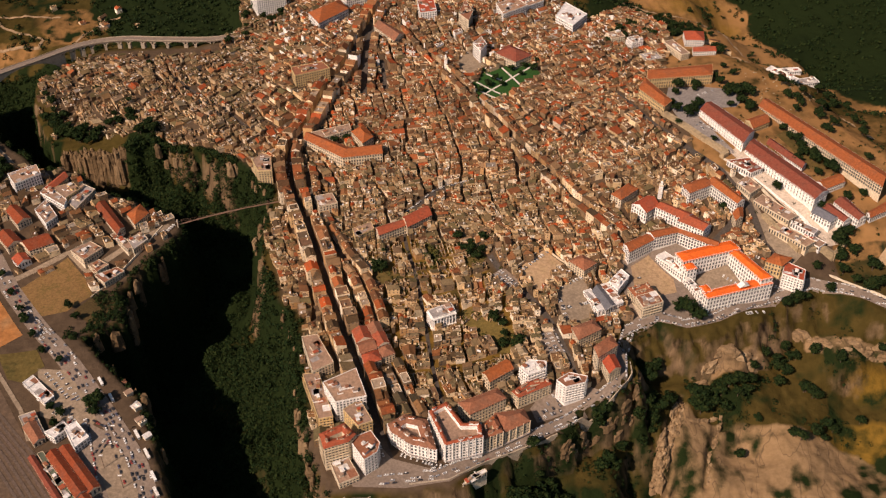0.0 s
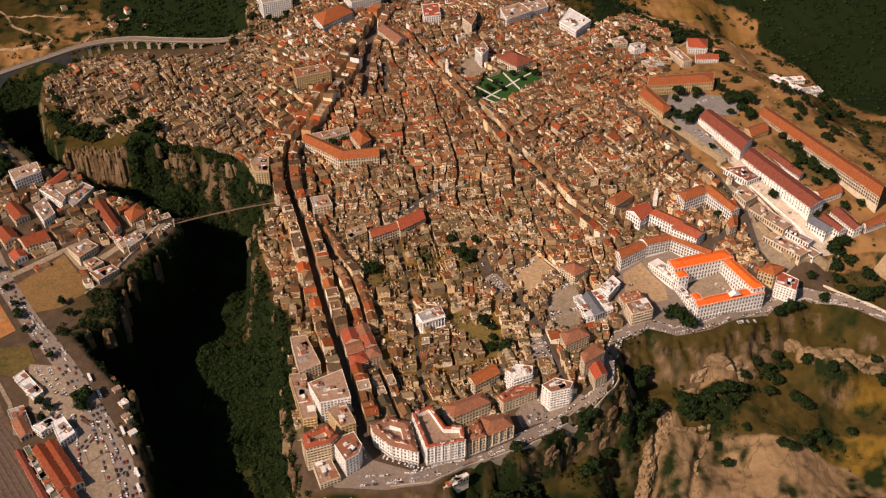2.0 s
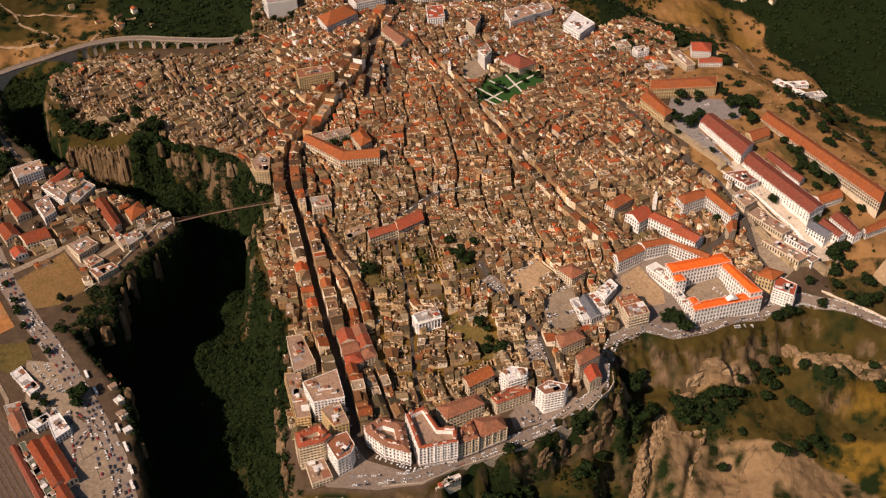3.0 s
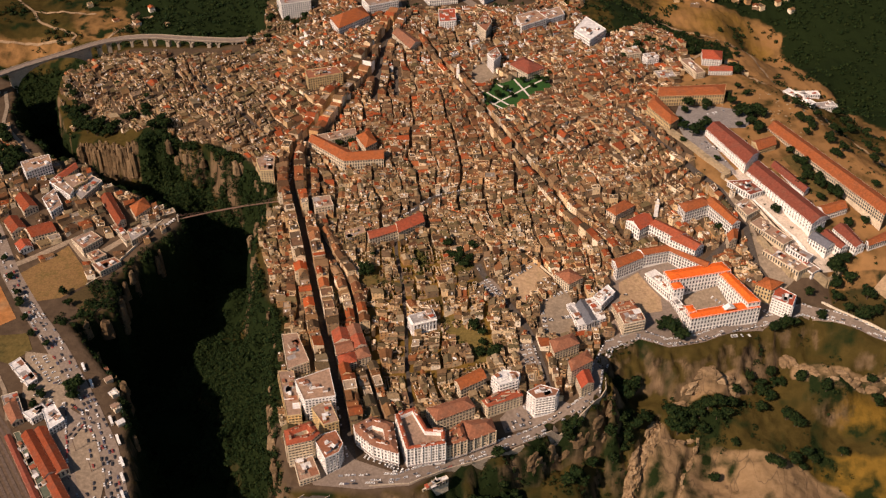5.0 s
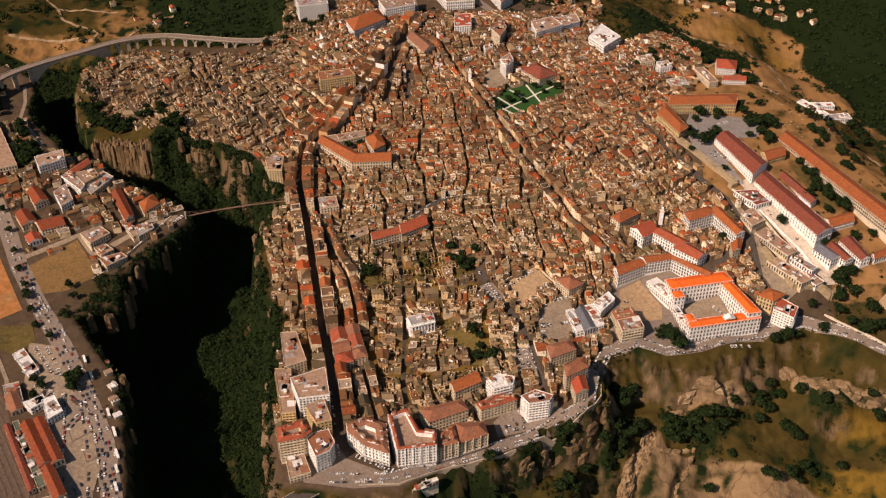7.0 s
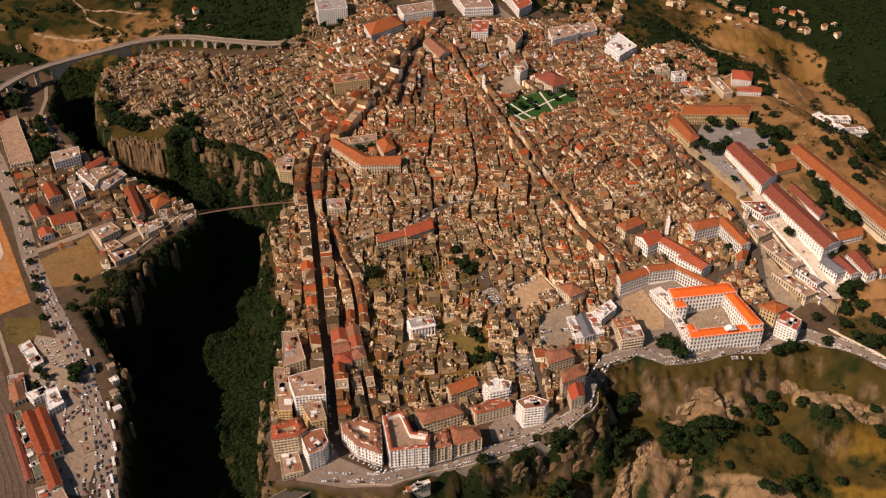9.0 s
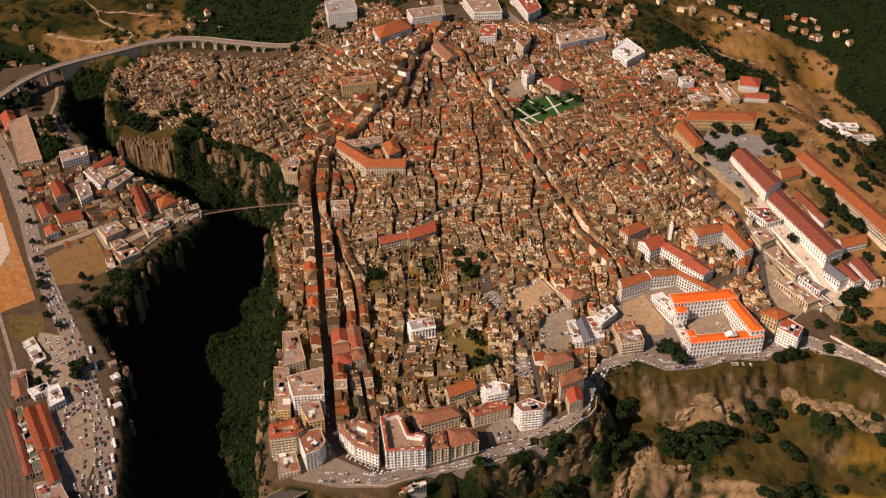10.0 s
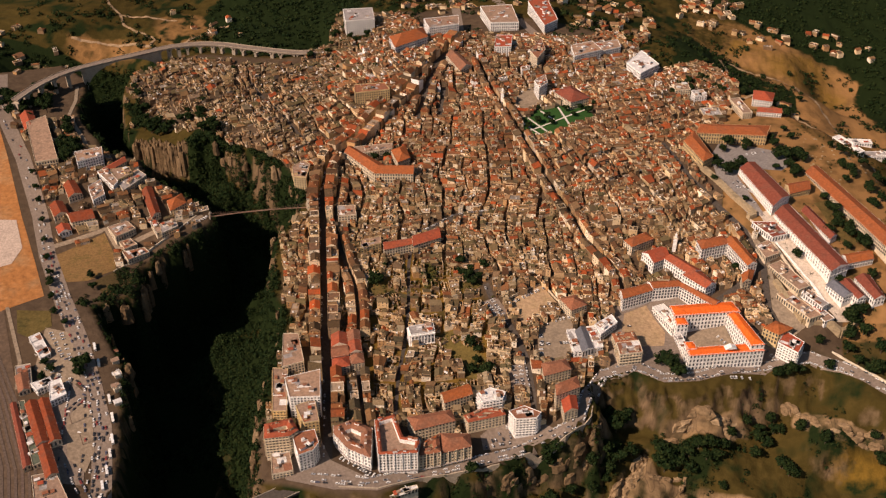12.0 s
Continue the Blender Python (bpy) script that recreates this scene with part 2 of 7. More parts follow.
def building(name, plan, height, storeys, roof, walls, tiles, label, category, into=None, arcade=False, gap=3.2, windows=True, front=""):
    """A town building on its plan: walls, roof, roof clutter and each of its windows."""
    BUILT.append(plan)
    rng = random.Random(int(plan[0][0] * 7 + plan[0][1] * 13))
    zs = land([p[0] for p in plan], [p[1] for p in plan])
    base = float(np.median(zs))
    foot, top = max(float(zs.min()), base - 8) - 3, base + height
    if into is None:
        thing = tagged(new(name), label, category)
        body = Shape()
        body.prism(plan, foot, top, cap=roof != "court")
        part("wall", body, (WALLS[walls],), thing)
    else:
        body = Shape()
        body.prism(plan, foot, top)
        thing = part("wing", body, (WALLS[walls],), into)
    cover = Shape()
    if roof in ("hip", "gable") and len(plan) == 4:
        sides = [(Vector(plan[k]) - Vector(plan[(k + 1) % 4])).length for k in range(4)]
        pitched(cover, plan, top, (0.075 if name in ("wing", "barrack") else 0.125) * min(sides[0] + sides[2], sides[1] + sides[3]), 1.0 if roof == "hip" else 0.0)
        roof_part = part("roof", cover, (TILES[tiles], WALLS[walls]), thing)
    elif roof == "court":
        # a ring of tiled roof round a light well
        heart, n = sum((Vector(p) for p in plan), Vector((0, 0))) / len(plan), len(plan)
        reach = float(line_distance(plan, np.array([heart.x]), np.array([heart.y]), True)[0]) * 0.85
        rings = [(grown(plan, 0.45), top - 0.2), (grown(plan, -reach / 2), top + reach * 0.26), (grown(plan, -reach), top - 0.1), (grown(plan, -reach), top - 5)]
        cover.v = [(*p, z) for ring, z in rings for p in ring]
        for k, slot in ((0, 0), (1, 0), (2, 1)):
            cover.f += [(k * n + i, k * n + (i + 1) % n, (k + 1) * n + (i + 1) % n, (k + 1) * n + i) for i in range(n)]
            cover.m += [slot] * n
        cover.f.append(tuple(range(3 * n, 4 * n)))
        cover.m.append(2)
        roof_part = part("roof", cover, (TILES[tiles], WALLS[walls], TILES["terrace"]), thing)
        top_of = roof_part if into is None else thing
        ridge = grown(plan, -reach * 0.5)
        for k in range(2 * n + 4):
            a, b = Vector(ridge[k % n]), Vector(ridge[(k + 1) % n])
            q = a.lerp(b, rng.uniform(0.1, 0.9))
            room, w, h = Shape(), rng.uniform(0.5, 2.2), rng.uniform(1.0, 2.6)
            room.box(-w, -w * 0.6, -1, w, w * 0.6, h, 0)
            room.box(-w - 0.15, -w * 0.6 - 0.15, h, w + 0.15, w * 0.6 + 0.15, h + 0.2, 1)
            part("roof_room" if w > 1 else "chimney", room, (WALLS[walls], TILES[rng.choice(["red", "terrace", "brown", "orange"])]), top_of, at=Matrix.Translation((*q, top + reach * 0.2)) @ Matrix.Rotation(math.atan2((b - a).y, (b - a).x), 4, "Z"))
    else:
        parapet(cover, grown(plan, 0.25), top - 0.02, 1.0, 1, floor_mat=0, floor_drop=-0.3)
        roof_part = part("roof", cover, (TILES[tiles], WALLS[walls]), thing)
        top_of = roof_part if into is None else thing
        centre = sum((Vector(p) for p in plan), Vector((0, 0))) / len(plan)
        size = max((Vector(p) - centre).length for p in plan)
        for k in range(0 if name == "warehouse" else rng.randint(3, 5) + int(size / 3.5)):
            q = centre.lerp(Vector(plan[rng.randrange(len(plan))]), rng.uniform(0.05, 0.68))
            room, w, d, h = Shape(), rng.uniform(1.2, 3.0), rng.uniform(1.2, 2.6), rng.uniform(1.2, 3)
            turn = math.atan2(plan[1][1] - plan[0][1], plan[1][0] - plan[0][0])
            at = Matrix.Translation((*q, top + 0.25)) @ Matrix.Rotation(turn + rng.choice([0, 0, 0.2]), 4, "Z")
            what = rng.random()
            if what < 0.36:
                room.box(-w, -d, 0, w, d, h, 0)
                room.box(-w - 0.2, -d - 0.2, h, w + 0.2, d + 0.2, h + 0.25, 1)
                part("roof_room", room, (WALLS[walls], TILES[rng.choice(["terrace", "terrace", "brown", "white", "red"])]), top_of, at=at)
            elif what < 0.6:
                room.box(-w * 1.6, -0.15, 0, w * 1.6, 0.15, 1.3, 0)
                room.box(-w * 1.6, -0.15, 0, -w * 1.6 + 0.3, d * 1.4, 1.3, 0)
                part("terrace_wall", room, (WALLS["white"],), top_of, at=at)
            else:
                room.box(-w * 1.5, -d * 1.8, 0, w * 1.5, d * 1.8, 0.14, 0)
                part("tiled_terrace", room, (TILES[rng.choice(["terrace", "brown", "grey", "grey", "white"])],), top_of, at=at)
    if storeys > 1:
        band = Shape()
        ring = grown(plan, 0.3)
        for z in (top - 0.95, base + height / storeys):
            parapet(band, ring, z, 0.3, 0, thick=0.35)
        part("cornice", band, (WALLS[walls],), thing)
    if front:
        for i in range(len(plan)):
            a, b = Vector(plan[i]), Vector(plan[(i + 1) % len(plan)])
            run = b - a
            out = Vector((run.y, -run.x)).normalized()
            if run.length < 7 or out.y > 0.3:
                continue
            at = Matrix.Translation((*a, base)) @ Matrix.Rotation(math.atan2(run.y, run.x), 4, "Z")
            step, n = height / storeys, max(2, int(run.length / (gap * 2)))
            if front == "columns":
                count = max(3, int(run.length / 3.2))
                for k in range(count + 1):
                    column = Shape()
                    x = 0.6 + (run.length - 1.2) * k / count
                    column.prism([(x + 0.55 * math.cos(6.283 * j / 8), -0.9 + 0.55 * math.sin(6.283 * j / 8)) for j in range(8)], 1.5, height - 2.0)
                    part("column", column, (WALLS[walls],), thing, at=at)
                lintel = Shape()
                lintel.box(-0.2, -1.7, height - 2.0, run.length + 0.2, 0.05, height - 0.6)
                lintel.box(-0.2, -1.9, -1.0, run.length + 0.2, 0.05, 1.5)
                part("portico", lintel, (WALLS[walls],), thing, at=at)
            elif front == "ribs":
                for k in range(n + 1):
                    rib = Shape()
                    x = run.length * k / n
                    rib.box(x - 0.35, -0.75, step * 0.9, x + 0.35, 0.05, height + 0.3, 0)
                    part("pilaster", rib, (WALLS[walls],), thing, at=at)
                awning = Shape()
                awning.box(0.2, -1.4, step * 0.86, run.length - 0.2, 0.05, step * 0.92, 0)
                part("awning", awning, (TILES["grey"],), thing, at=at)
            else:
                for k in range(1, storeys):
                    slab = Shape()
                    slab.box(0.4, -1.3, step * k, run.length - 0.4, 0.05, step * k + 0.2, 0)
                    slab.box(0.4, -1.3, step * k + 0.2, run.length - 0.4, -1.15, step * k + 1.1, 0)
                    part("balcony", slab, (WALLS[walls],), thing, at=at)
    if windows:
        facade_windows(plan, base, height, storeys, walls, thing, rng, w=1.15 if gap > 4 else 1.6, arcade=arcade, gap=gap)
    return thing

# ---- plan of the land ----
# ground heights, (x, y, z): the rock of the old town, the bank across the gorge, the low ground
ROCK_Z = [(-57, 624, 0), (60, 640, -5), (-130, 700, 0), (-12, 777, 6), (35, 740, 5), (110, 657, -6), (183, 775, 10),
          (117, 826, 20), (137, 857, 24), (80, 852, 20), (276, 791, 9), (348, 826, 7), (251, 852, 14), (223, 948, 27),
          (274, 981, 40), (262, 1150, 60), (184, 1033, 50), (8, 1052, 31), (71, 901, 31), (-16, 897, 28), (-91, 892, 27)]
ROCK_Z += [(-60, 1044, 36), (-303, 1170, 38), (-439, 1215, 38), (-371, 1170, 36), (-194, 1243, 47), (-81, 1211, 42),
           (-152, 1371, 50), (-99, 1316, 56), (64, 1373, 56), (215, 1302, 55), (116, 1147, 56), (15, 1198, 50),
           (130, 1239, 53), (317, 1113, 65), (395, 1134, 63), (427, 967, 47), (407, 905, 36), (472, 939, 42), (413, 826, 4)]
ROCK_Z += [(-133, 720, 3), (-156, 825, 2), (-197, 973, 21), (-222, 1037, 20), (-168, 1090, 36), (-329, 1369, 34),
           (-450, 1190, 24), (-488, 1136, 3), (-465, 1145, 6), (-436, 1126, 10), (-419, 1148, 22), (-375, 1134, 33), (-345, 1118, 20), (-290, 1100, 24), (-542, 1200, 6), (-515, 1170, 6), (-480, 1345, 30), (-420, 1352, 28), (-370, 1355, 28), (-540, 1230, 26), (478, 812, 4), (-130, 620, -5), (330, 1330, 55), (420, 1200, 60), (500, 1000, 47), (560, 980, 42), (600, 900, 34), (470, 1100, 56), (440, 870, 14), (540, 830, 8), (345, 1058, 62), (330, 1090, 64), (365, 1035, 60), (390, 995, 55), (412, 950, 50), (370, 1085, 63), (440, 1010, 52), (405, 1060, 60)]
BANK_Z = [(-288, 673, 3), (-320, 679, 4), (-394, 668, -1), (-353, 632, 0), (-250, 578, -7), (-375, 759, 9), (-368, 799, 4),
          (-430, 807, 1), (-361, 848, 1), (-310, 960, 10), (-335, 961, 14), (-400, 960, 20), (-511, 1029, 24), (-469, 999, 24),
          (-530, 1070, 18), (-600, 900, 16), (-600, 700, 0), (-640, 1200, 20), (-760, 1100, 30)]
LOW_Z = [(-205, 640, -135), (-262, 740, -140), (-312, 850, -140), (-292, 905, -120), (-255, 960, -105), (-285, 1050, -95),
         (-380, 1078, -66), (-430, 1104, -42), (-480, 1116, -42), (-385, 1100, -36), (-345, 1088, -26), (-290, 1074, -30), (-490, 1095, -84), (-575, 1150, -95), (-590, 1225, -95), (-650, 1330, -70), (-256, 850, -90),
         (-222, 780, -90), (-180, 715, -90), (-192, 800, -45), (-172, 745, -45), (-156, 690, -50), (-160, 620, -120)]
LOW_Z += [(-120, 540, -130), (-20, 530, -95), (60, 590, -42), (152, 650, -48), (201, 705, -34), (247, 735, -30), (296, 760, -15),
          (330, 745, -42), (348, 730, -58), (430, 738, -70), (422, 790, -12), (268, 722, -60), (300, 690, -85), (420, 690, -90),
          (520, 740, -60), (600, 760, -30), (200, 640, -105), (300, 560, -130), (100, 520, -110), (620, 640, -120)]
LOW_Z += [(700, 1000, 5), (580, 1150, 25), (470, 1280, 30), (388, 1357, 8), (400, 1522, -32), (622, 1502, -104), (568, 1490, -75),
          (535, 1672, -118), (389, 1674, -50), (640, 1300, -40), (760, 1150, -60), (220, 1560, 10), (0, 1600, 40), (-250, 1560, 40),
          (-420, 1450, 10), (-560, 1400, -10), (-644, 1509, -4), (-800, 1500, 10), (-900, 1250, 20), (-500, 1700, 10)]
# outlines of the two tables of rock
ROCK = [(-103, 583), (-122, 627), (-131, 664), (-142, 723), (-150, 771), (-152, 800), (-166, 823), (-181, 832), (-191, 874),
        (-206, 920), (-204, 955), (-197, 977), (-208, 1021), (-227, 1040), (-246, 1062), (-268, 1080), (-290, 1093), (-318, 1102),
        (-345, 1111), (-370, 1121), (-398, 1117), (-434, 1119), (-465, 1128), (-492, 1131), (-520, 1156), (-548, 1202), (-569, 1273), (-538, 1318),
        (-491, 1358), (-414, 1370), (-337, 1375), (-305, 1412), (-330, 1540)]
ROCK += [(-100, 1600), (146, 1530), (212, 1405), (273, 1447), (310, 1402), (344, 1342), (390, 1280), (440, 1210), (475, 1140),
         (500, 1080), (560, 1020), (620, 960), (640, 850), (560, 806), (478, 812), (428, 840), (401, 850), (353, 826), (331, 810), (282, 792),
         (252, 786), (224, 795), (195, 785), (178, 764), (184, 729), (168, 701), (130, 683), (111, 660), (44, 626), (6, 592), (-34, 584), (-76, 582)]
BANK = [(-200, 300), (-238, 564), (-254, 603), (-281, 663), (-305, 702), (-346, 743), (-372, 771), (-363, 787), (-340, 807),
        (-345, 830), (-358, 851), (-335, 892), (-313, 929), (-304, 952), (-313, 972), (-335, 983), (-381, 1003), (-422, 1018),
        (-443, 1048), (-472, 1058), (-495, 1058), (-532, 1092), (-572, 1128), (-598, 1160), (-614, 1212), (-632, 1252), (-690, 1285),
        (-900, 1150), (-1500, 1000), (-1500, 300)]

# clefts (and one rib) in the bare rock below the cliff road: line, depth, half width
CREVICES = [([(245, 733), (224, 696), (229, 672), (220, 640)], 11, 5), ([(294, 721), (279, 708), (267, 687), (258, 650)], 7, 3.5), ([(206, 699), (213, 680), (207, 640)], 9, 5),
            ([(289, 775), (282, 759), (274, 751)], 7, 4), ([(340, 705), (300, 712), (262, 722)], 4, 4), ([(190, 690), (186, 660)], 7, 5)]


def mixed(points, x, y, power=3.0, floor=12.0):
    """Heights between given places, each weighing less with distance."""
    p = np.array(points, float)
    w = ((x[..., None] - p[:, 0]) ** 2 + (y[..., None] - p[:, 1]) ** 2 + floor**2) ** (-power / 2)
    return (w * p[:, 2]).sum(-1) / w.sum(-1)


def line_distance(line, x, y, closed=False):
    p = np.array(line, float)
    q = np.roll(p, -1, 0) if closed else p[1:]
    best = np.full(np.shape(x), 1e9)
    for a, b in zip(p, q):
        ab = b - a
        k = np.clip(((x - a[0]) * ab[0] + (y - a[1]) * ab[1]) / max(ab @ ab, 1e-9), 0, 1)
        best = np.minimum(best, np.hypot(x - a[0] - k * ab[0], y - a[1] - k * ab[1]))
    return best


def inside(line, x, y):
    p, odd = np.array(line, float), np.zeros(np.shape(x), bool)
    for a, b in zip(p, np.roll(p, -1, 0)):
        cross = (a[1] > y) != (b[1] > y)
        odd ^= cross & (x < (b[0] - a[0]) * (y - a[1]) / (b[1] - a[1] + 1e-12) + a[0])
    return odd


def outside(line, x, y):
    """Metres outside an outline; negative inside."""
    d = line_distance(line, x, y, True)
    return np.where(inside(line, x, y), -d, d)


def waves(x, y, size, seed):
    """Smooth irregular relief between about -1 and 1."""
    r = np.random.RandomState(seed)
    total = 0
    for k in range(7):
        a, ph, s = r.uniform(0, 6.283), r.uniform(0, 6.283), size * r.uniform(0.6, 1.7)
        total = total + np.sin((x * np.cos(a) + y * np.sin(a)) * 6.283 / s + ph + 1.3 * np.sin((x * np.sin(a) - y * np.cos(a)) * 4.1 / s + 2 * ph))
    return total / 3.5


def fall(d, wide):
    """From 1 at an edge to 0 at its foot."""
    k = np.clip(d / wide, 0, 1)
    return 1 - k * k * (3 - 2 * k)


def land(x, y):
    x, y = np.asarray(x, float), np.asarray(y, float)
    rock, bank, low = mixed(ROCK_Z, x, y), mixed(BANK_Z, x, y), mixed(LOW_Z, x, y, 3.0, 20.0)
    edge = waves(x, y, 34, 3) * 4 + waves(x, y, 14, 9) * 2.2
    d_rock, d_bank = outside(ROCK, x, y) + np.where(outside(ROCK, x, y) > 3, edge, 0), outside(BANK, x, y)
    wide = np.where(y < 1010, np.where(x > 190, 40, np.where(x > -60, 24, 30)), np.where(x > 300, 90.0, 15.0))
    rough = waves(x, y, 45, 5) * 4 + waves(x, y, 17, 6) * 2.2 + waves(x, y, 8, 7) * 0.9
    rough = rough * np.where(y > 1290, 0.45, np.where(x > 185, 0.22, 1.0))
    open_ground = np.clip(np.minimum(d_rock, d_bank) / 14, 0, 1)
    low = low + rough * open_ground
    z = low + (rock - low) * fall(d_rock, wide)
    z_bank = low + (bank - low) * fall(d_bank + edge * (d_bank > 3), 20)
    z = np.where(d_bank < d_rock, z_bank, z)
    crag = np.abs(waves(x, y, 26, 51)) * 1.1 + np.abs(waves(x, y, 11, 52)) * 0.7
    z = z - crag * np.clip((d_rock - 26) / 14, 0, 1) * ((x > 180) & (x < 520) & (y < 800))
    for line, deep, w in CREVICES:
        z = z - deep * np.exp(-(line_distance(line, x, y) / w) ** 2)
    return z


def ground(x, y):
    return float(land(np.array([x]), np.array([y]))[0])

# ---- the ground ----
GORGE_SCRUB = [(-128, 640), (-140, 700), (-148, 760), (-165, 815), (-200, 850), (-235, 860), (-262, 850), (-245, 800), (-215, 760), (-185, 700), (-160, 640), (-140, 590)]
BARE_ROCK = [(235, 703), (248, 730), (260, 716), (288, 714), (343, 711), (378, 706), (424, 696), (470, 640), (400, 600), (210, 620), (224, 682)]
OUTCROPS = [[(242, 741), (264, 758), (286, 775), (323, 787), (345, 784), (325, 760), (287, 749), (266, 749)], [(380, 810), (424, 802), (477, 794), (540, 790), (540, 780), (481, 784), (426, 775), (385, 790)]]
BROWN_GRASS = [(188, 769), (223, 790), (316, 796), (343, 793), (286, 775), (264, 758), (242, 746), (187, 716)]
MEADOW = [(426, 772), (477, 780), (540, 770), (530, 750), (476, 752), (426, 755)]
MEADOW_LOW = [(409, 714), (442, 728), (520, 720), (500, 660), (446, 670), (406, 687)]
FAR_WOOD = [(250, 1960), (350, 1850), (440, 1806), (525, 1788), (570, 1757), (556, 1704), (576, 1640), (574, 1560), (602, 1520), (594, 1345), (650, 1314), (760, 1180), (900, 1000), (2000, 1200), (2000, 3500), (250, 3500)]
OLD_HEART = [(-60, 690), (-90, 770), (-100, 850), (-85, 900), (-30, 930), (20, 905), (60, 860), (95, 790), (70, 720), (40, 705), (10, 690)]
FAR_FIELD = [(300, 1705), (341, 1790), (474, 1792), (567, 1757), (549, 1704), (470, 1600), (457, 1550), (415, 1627), (373, 1630), (322, 1655)]
ORANGE_SLOPE = [(445, 1570), (470, 1600), (550, 1690), (576, 1610), (580, 1540), (600, 1510), (570, 1340), (523, 1285), (470, 1300), (400, 1296), (440, 1474)]


def spaced():
    xs = np.concatenate([-760 - 20 * 1.22 ** np.arange(24, -1, -1), np.arange(-760, 180, 5.0), np.arange(180, 440, 2.5), np.arange(440, 700, 5.0), 700 + 20 * 1.22 ** np.arange(25)])
    ys = np.concatenate([470 - 20 * 1.22 ** np.arange(24, -1, -1), np.arange(470, 640, 5.0), np.arange(640, 800, 2.5), np.arange(800, 1500, 5.0), np.arange(1500, 2000, 12.0), 2000 + 20 * 1.22 ** np.arange(25)])
    return xs, ys


gx, gy = np.meshgrid(*spaced())
gz = land(gx, gy)
rows_n, cols_n = gx.shape
index = np.arange(rows_n * cols_n).reshape(rows_n, cols_n)
quads = np.stack([index[:-1, :-1], index[:-1, 1:], index[1:, 1:], index[1:, :-1]], -1).reshape(-1, 4)
ground_mesh = bpy.data.meshes.new("ground")
ground_mesh.from_pydata(np.stack([gx, gy, gz], -1).reshape(-1, 3).tolist(), [], quads.tolist())
ground_mesh.polygons.foreach_set("use_smooth", [True] * len(quads))


def cover(name, values):
    """What the land is covered with, 0 to 1 at each corner of the ground."""
    at = ground_mesh.attributes.new(name, "FLOAT", "POINT")
    at.data.foreach_set("value", np.clip(values, 0, 1).astype(np.float32).ravel())


d_rock, d_bank = outside(ROCK, gx, gy), outside(BANK, gx, gy)
blot = waves(gx, gy, 60, 11) * 0.5 + waves(gx, gy, 22, 12) * 0.35
OLD_SLOPE = [(-546, 1204), (-492, 1131), (-434, 1119), (-372, 1121), (-362, 1130), (-376, 1140), (-430, 1140), (-482, 1160), (-538, 1216)]
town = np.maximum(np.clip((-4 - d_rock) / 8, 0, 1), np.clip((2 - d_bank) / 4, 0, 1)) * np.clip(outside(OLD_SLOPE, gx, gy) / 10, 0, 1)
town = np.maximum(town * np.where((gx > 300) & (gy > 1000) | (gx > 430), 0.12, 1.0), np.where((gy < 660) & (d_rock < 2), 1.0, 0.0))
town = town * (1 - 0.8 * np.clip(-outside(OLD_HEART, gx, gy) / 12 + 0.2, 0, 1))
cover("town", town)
lush = 0.75 - outside(GORGE_SCRUB, gx, gy) / 30
lush = np.maximum(lush, np.where((gx < -200) & (gy > 900) & (gy < 1150), np.where(((gx < -262) & (gx > -352) | (gx < -408) & (gx > -500)) & (d_rock < 26) & (gy > 1050), 0.18 + blot * 0.5, 0.75), 0))
lush = np.maximum(lush, np.where((gx > 20) & (gx < 300) & (gy < 760), np.where(gx > 125, 0.42, 0.6) + blot * 0.5, 0))
lush = np.maximum(lush, np.where((gx < -190) & (gy < 1100) & (d_bank > 2) & (d_bank < 90), 0.8, 0))
lush = np.maximum(lush, 0.7 - outside(FAR_WOOD, gx, gy) / 60)
lush = np.maximum(lush, np.where(gy > 1150, 0.34, 0.2) + blot * 0.6 + waves(gx, gy, 150, 14) * 0.18)
lush = np.where((gx > 400) & (gy < 830) & (d_rock > 3), np.maximum(lush, 0.42 + blot * 0.5), lush)
lush = lush - 0.12 * np.clip(1 - outside(BROWN_GRASS, gx, gy) / 10, 0, 1) - 0.5 * np.clip((gx - 250) / 90, 0, 1) * ((gy > 900) & (outside(FAR_WOOD, gx, gy) > 10)) * (0.7 + blot)
lush = np.where((gx < -500) & (gy > 1140) & (gy < 1400) & (d_bank > 3) & (d_rock > 3), 0.85 + blot * 0.2, lush)
lush = np.where((gx < -300) & (gy > 1390), lush - 0.04, lush)
lush = np.where(inside([(215, 1640), (270, 1420), (335, 1345), (395, 1320), (430, 1420), (425, 1560), (330, 1660), (258, 1720)], gx, gy), np.maximum(lush, 0.78 + blot * 0.3), lush)
lush = np.maximum(lush, 0.95 - np.clip(outside([(-570, 1560), (-470, 1430), (-320, 1398), (-295, 1480), (-330, 1760), (-560, 1760)], gx, gy), 0, 99) / 20)
cover("lush", lush)
cover("bare", np.maximum.reduce([least - outside(p, gx, gy) / w + blot * k for least, p, w, k in ((0.85, BARE_ROCK, 12, 0.35), (0.28, OUTCROPS[0], 8, 0.5), (0.40, OUTCROPS[1], 6, 0.7))]))
cover("meadow", 0.7 - np.minimum(np.minimum(outside(MEADOW, gx, gy), outside(MEADOW_LOW, gx, gy)), np.minimum(outside(FAR_FIELD, gx, gy) + 14, outside(OLD_HEART, gx, gy) + 8)) / 22 + blot * 0.4)
far_side = (gx > 250) & (gy > 1000) & (d_rock >= 0) & (outside(FAR_WOOD, gx, gy) > 0)
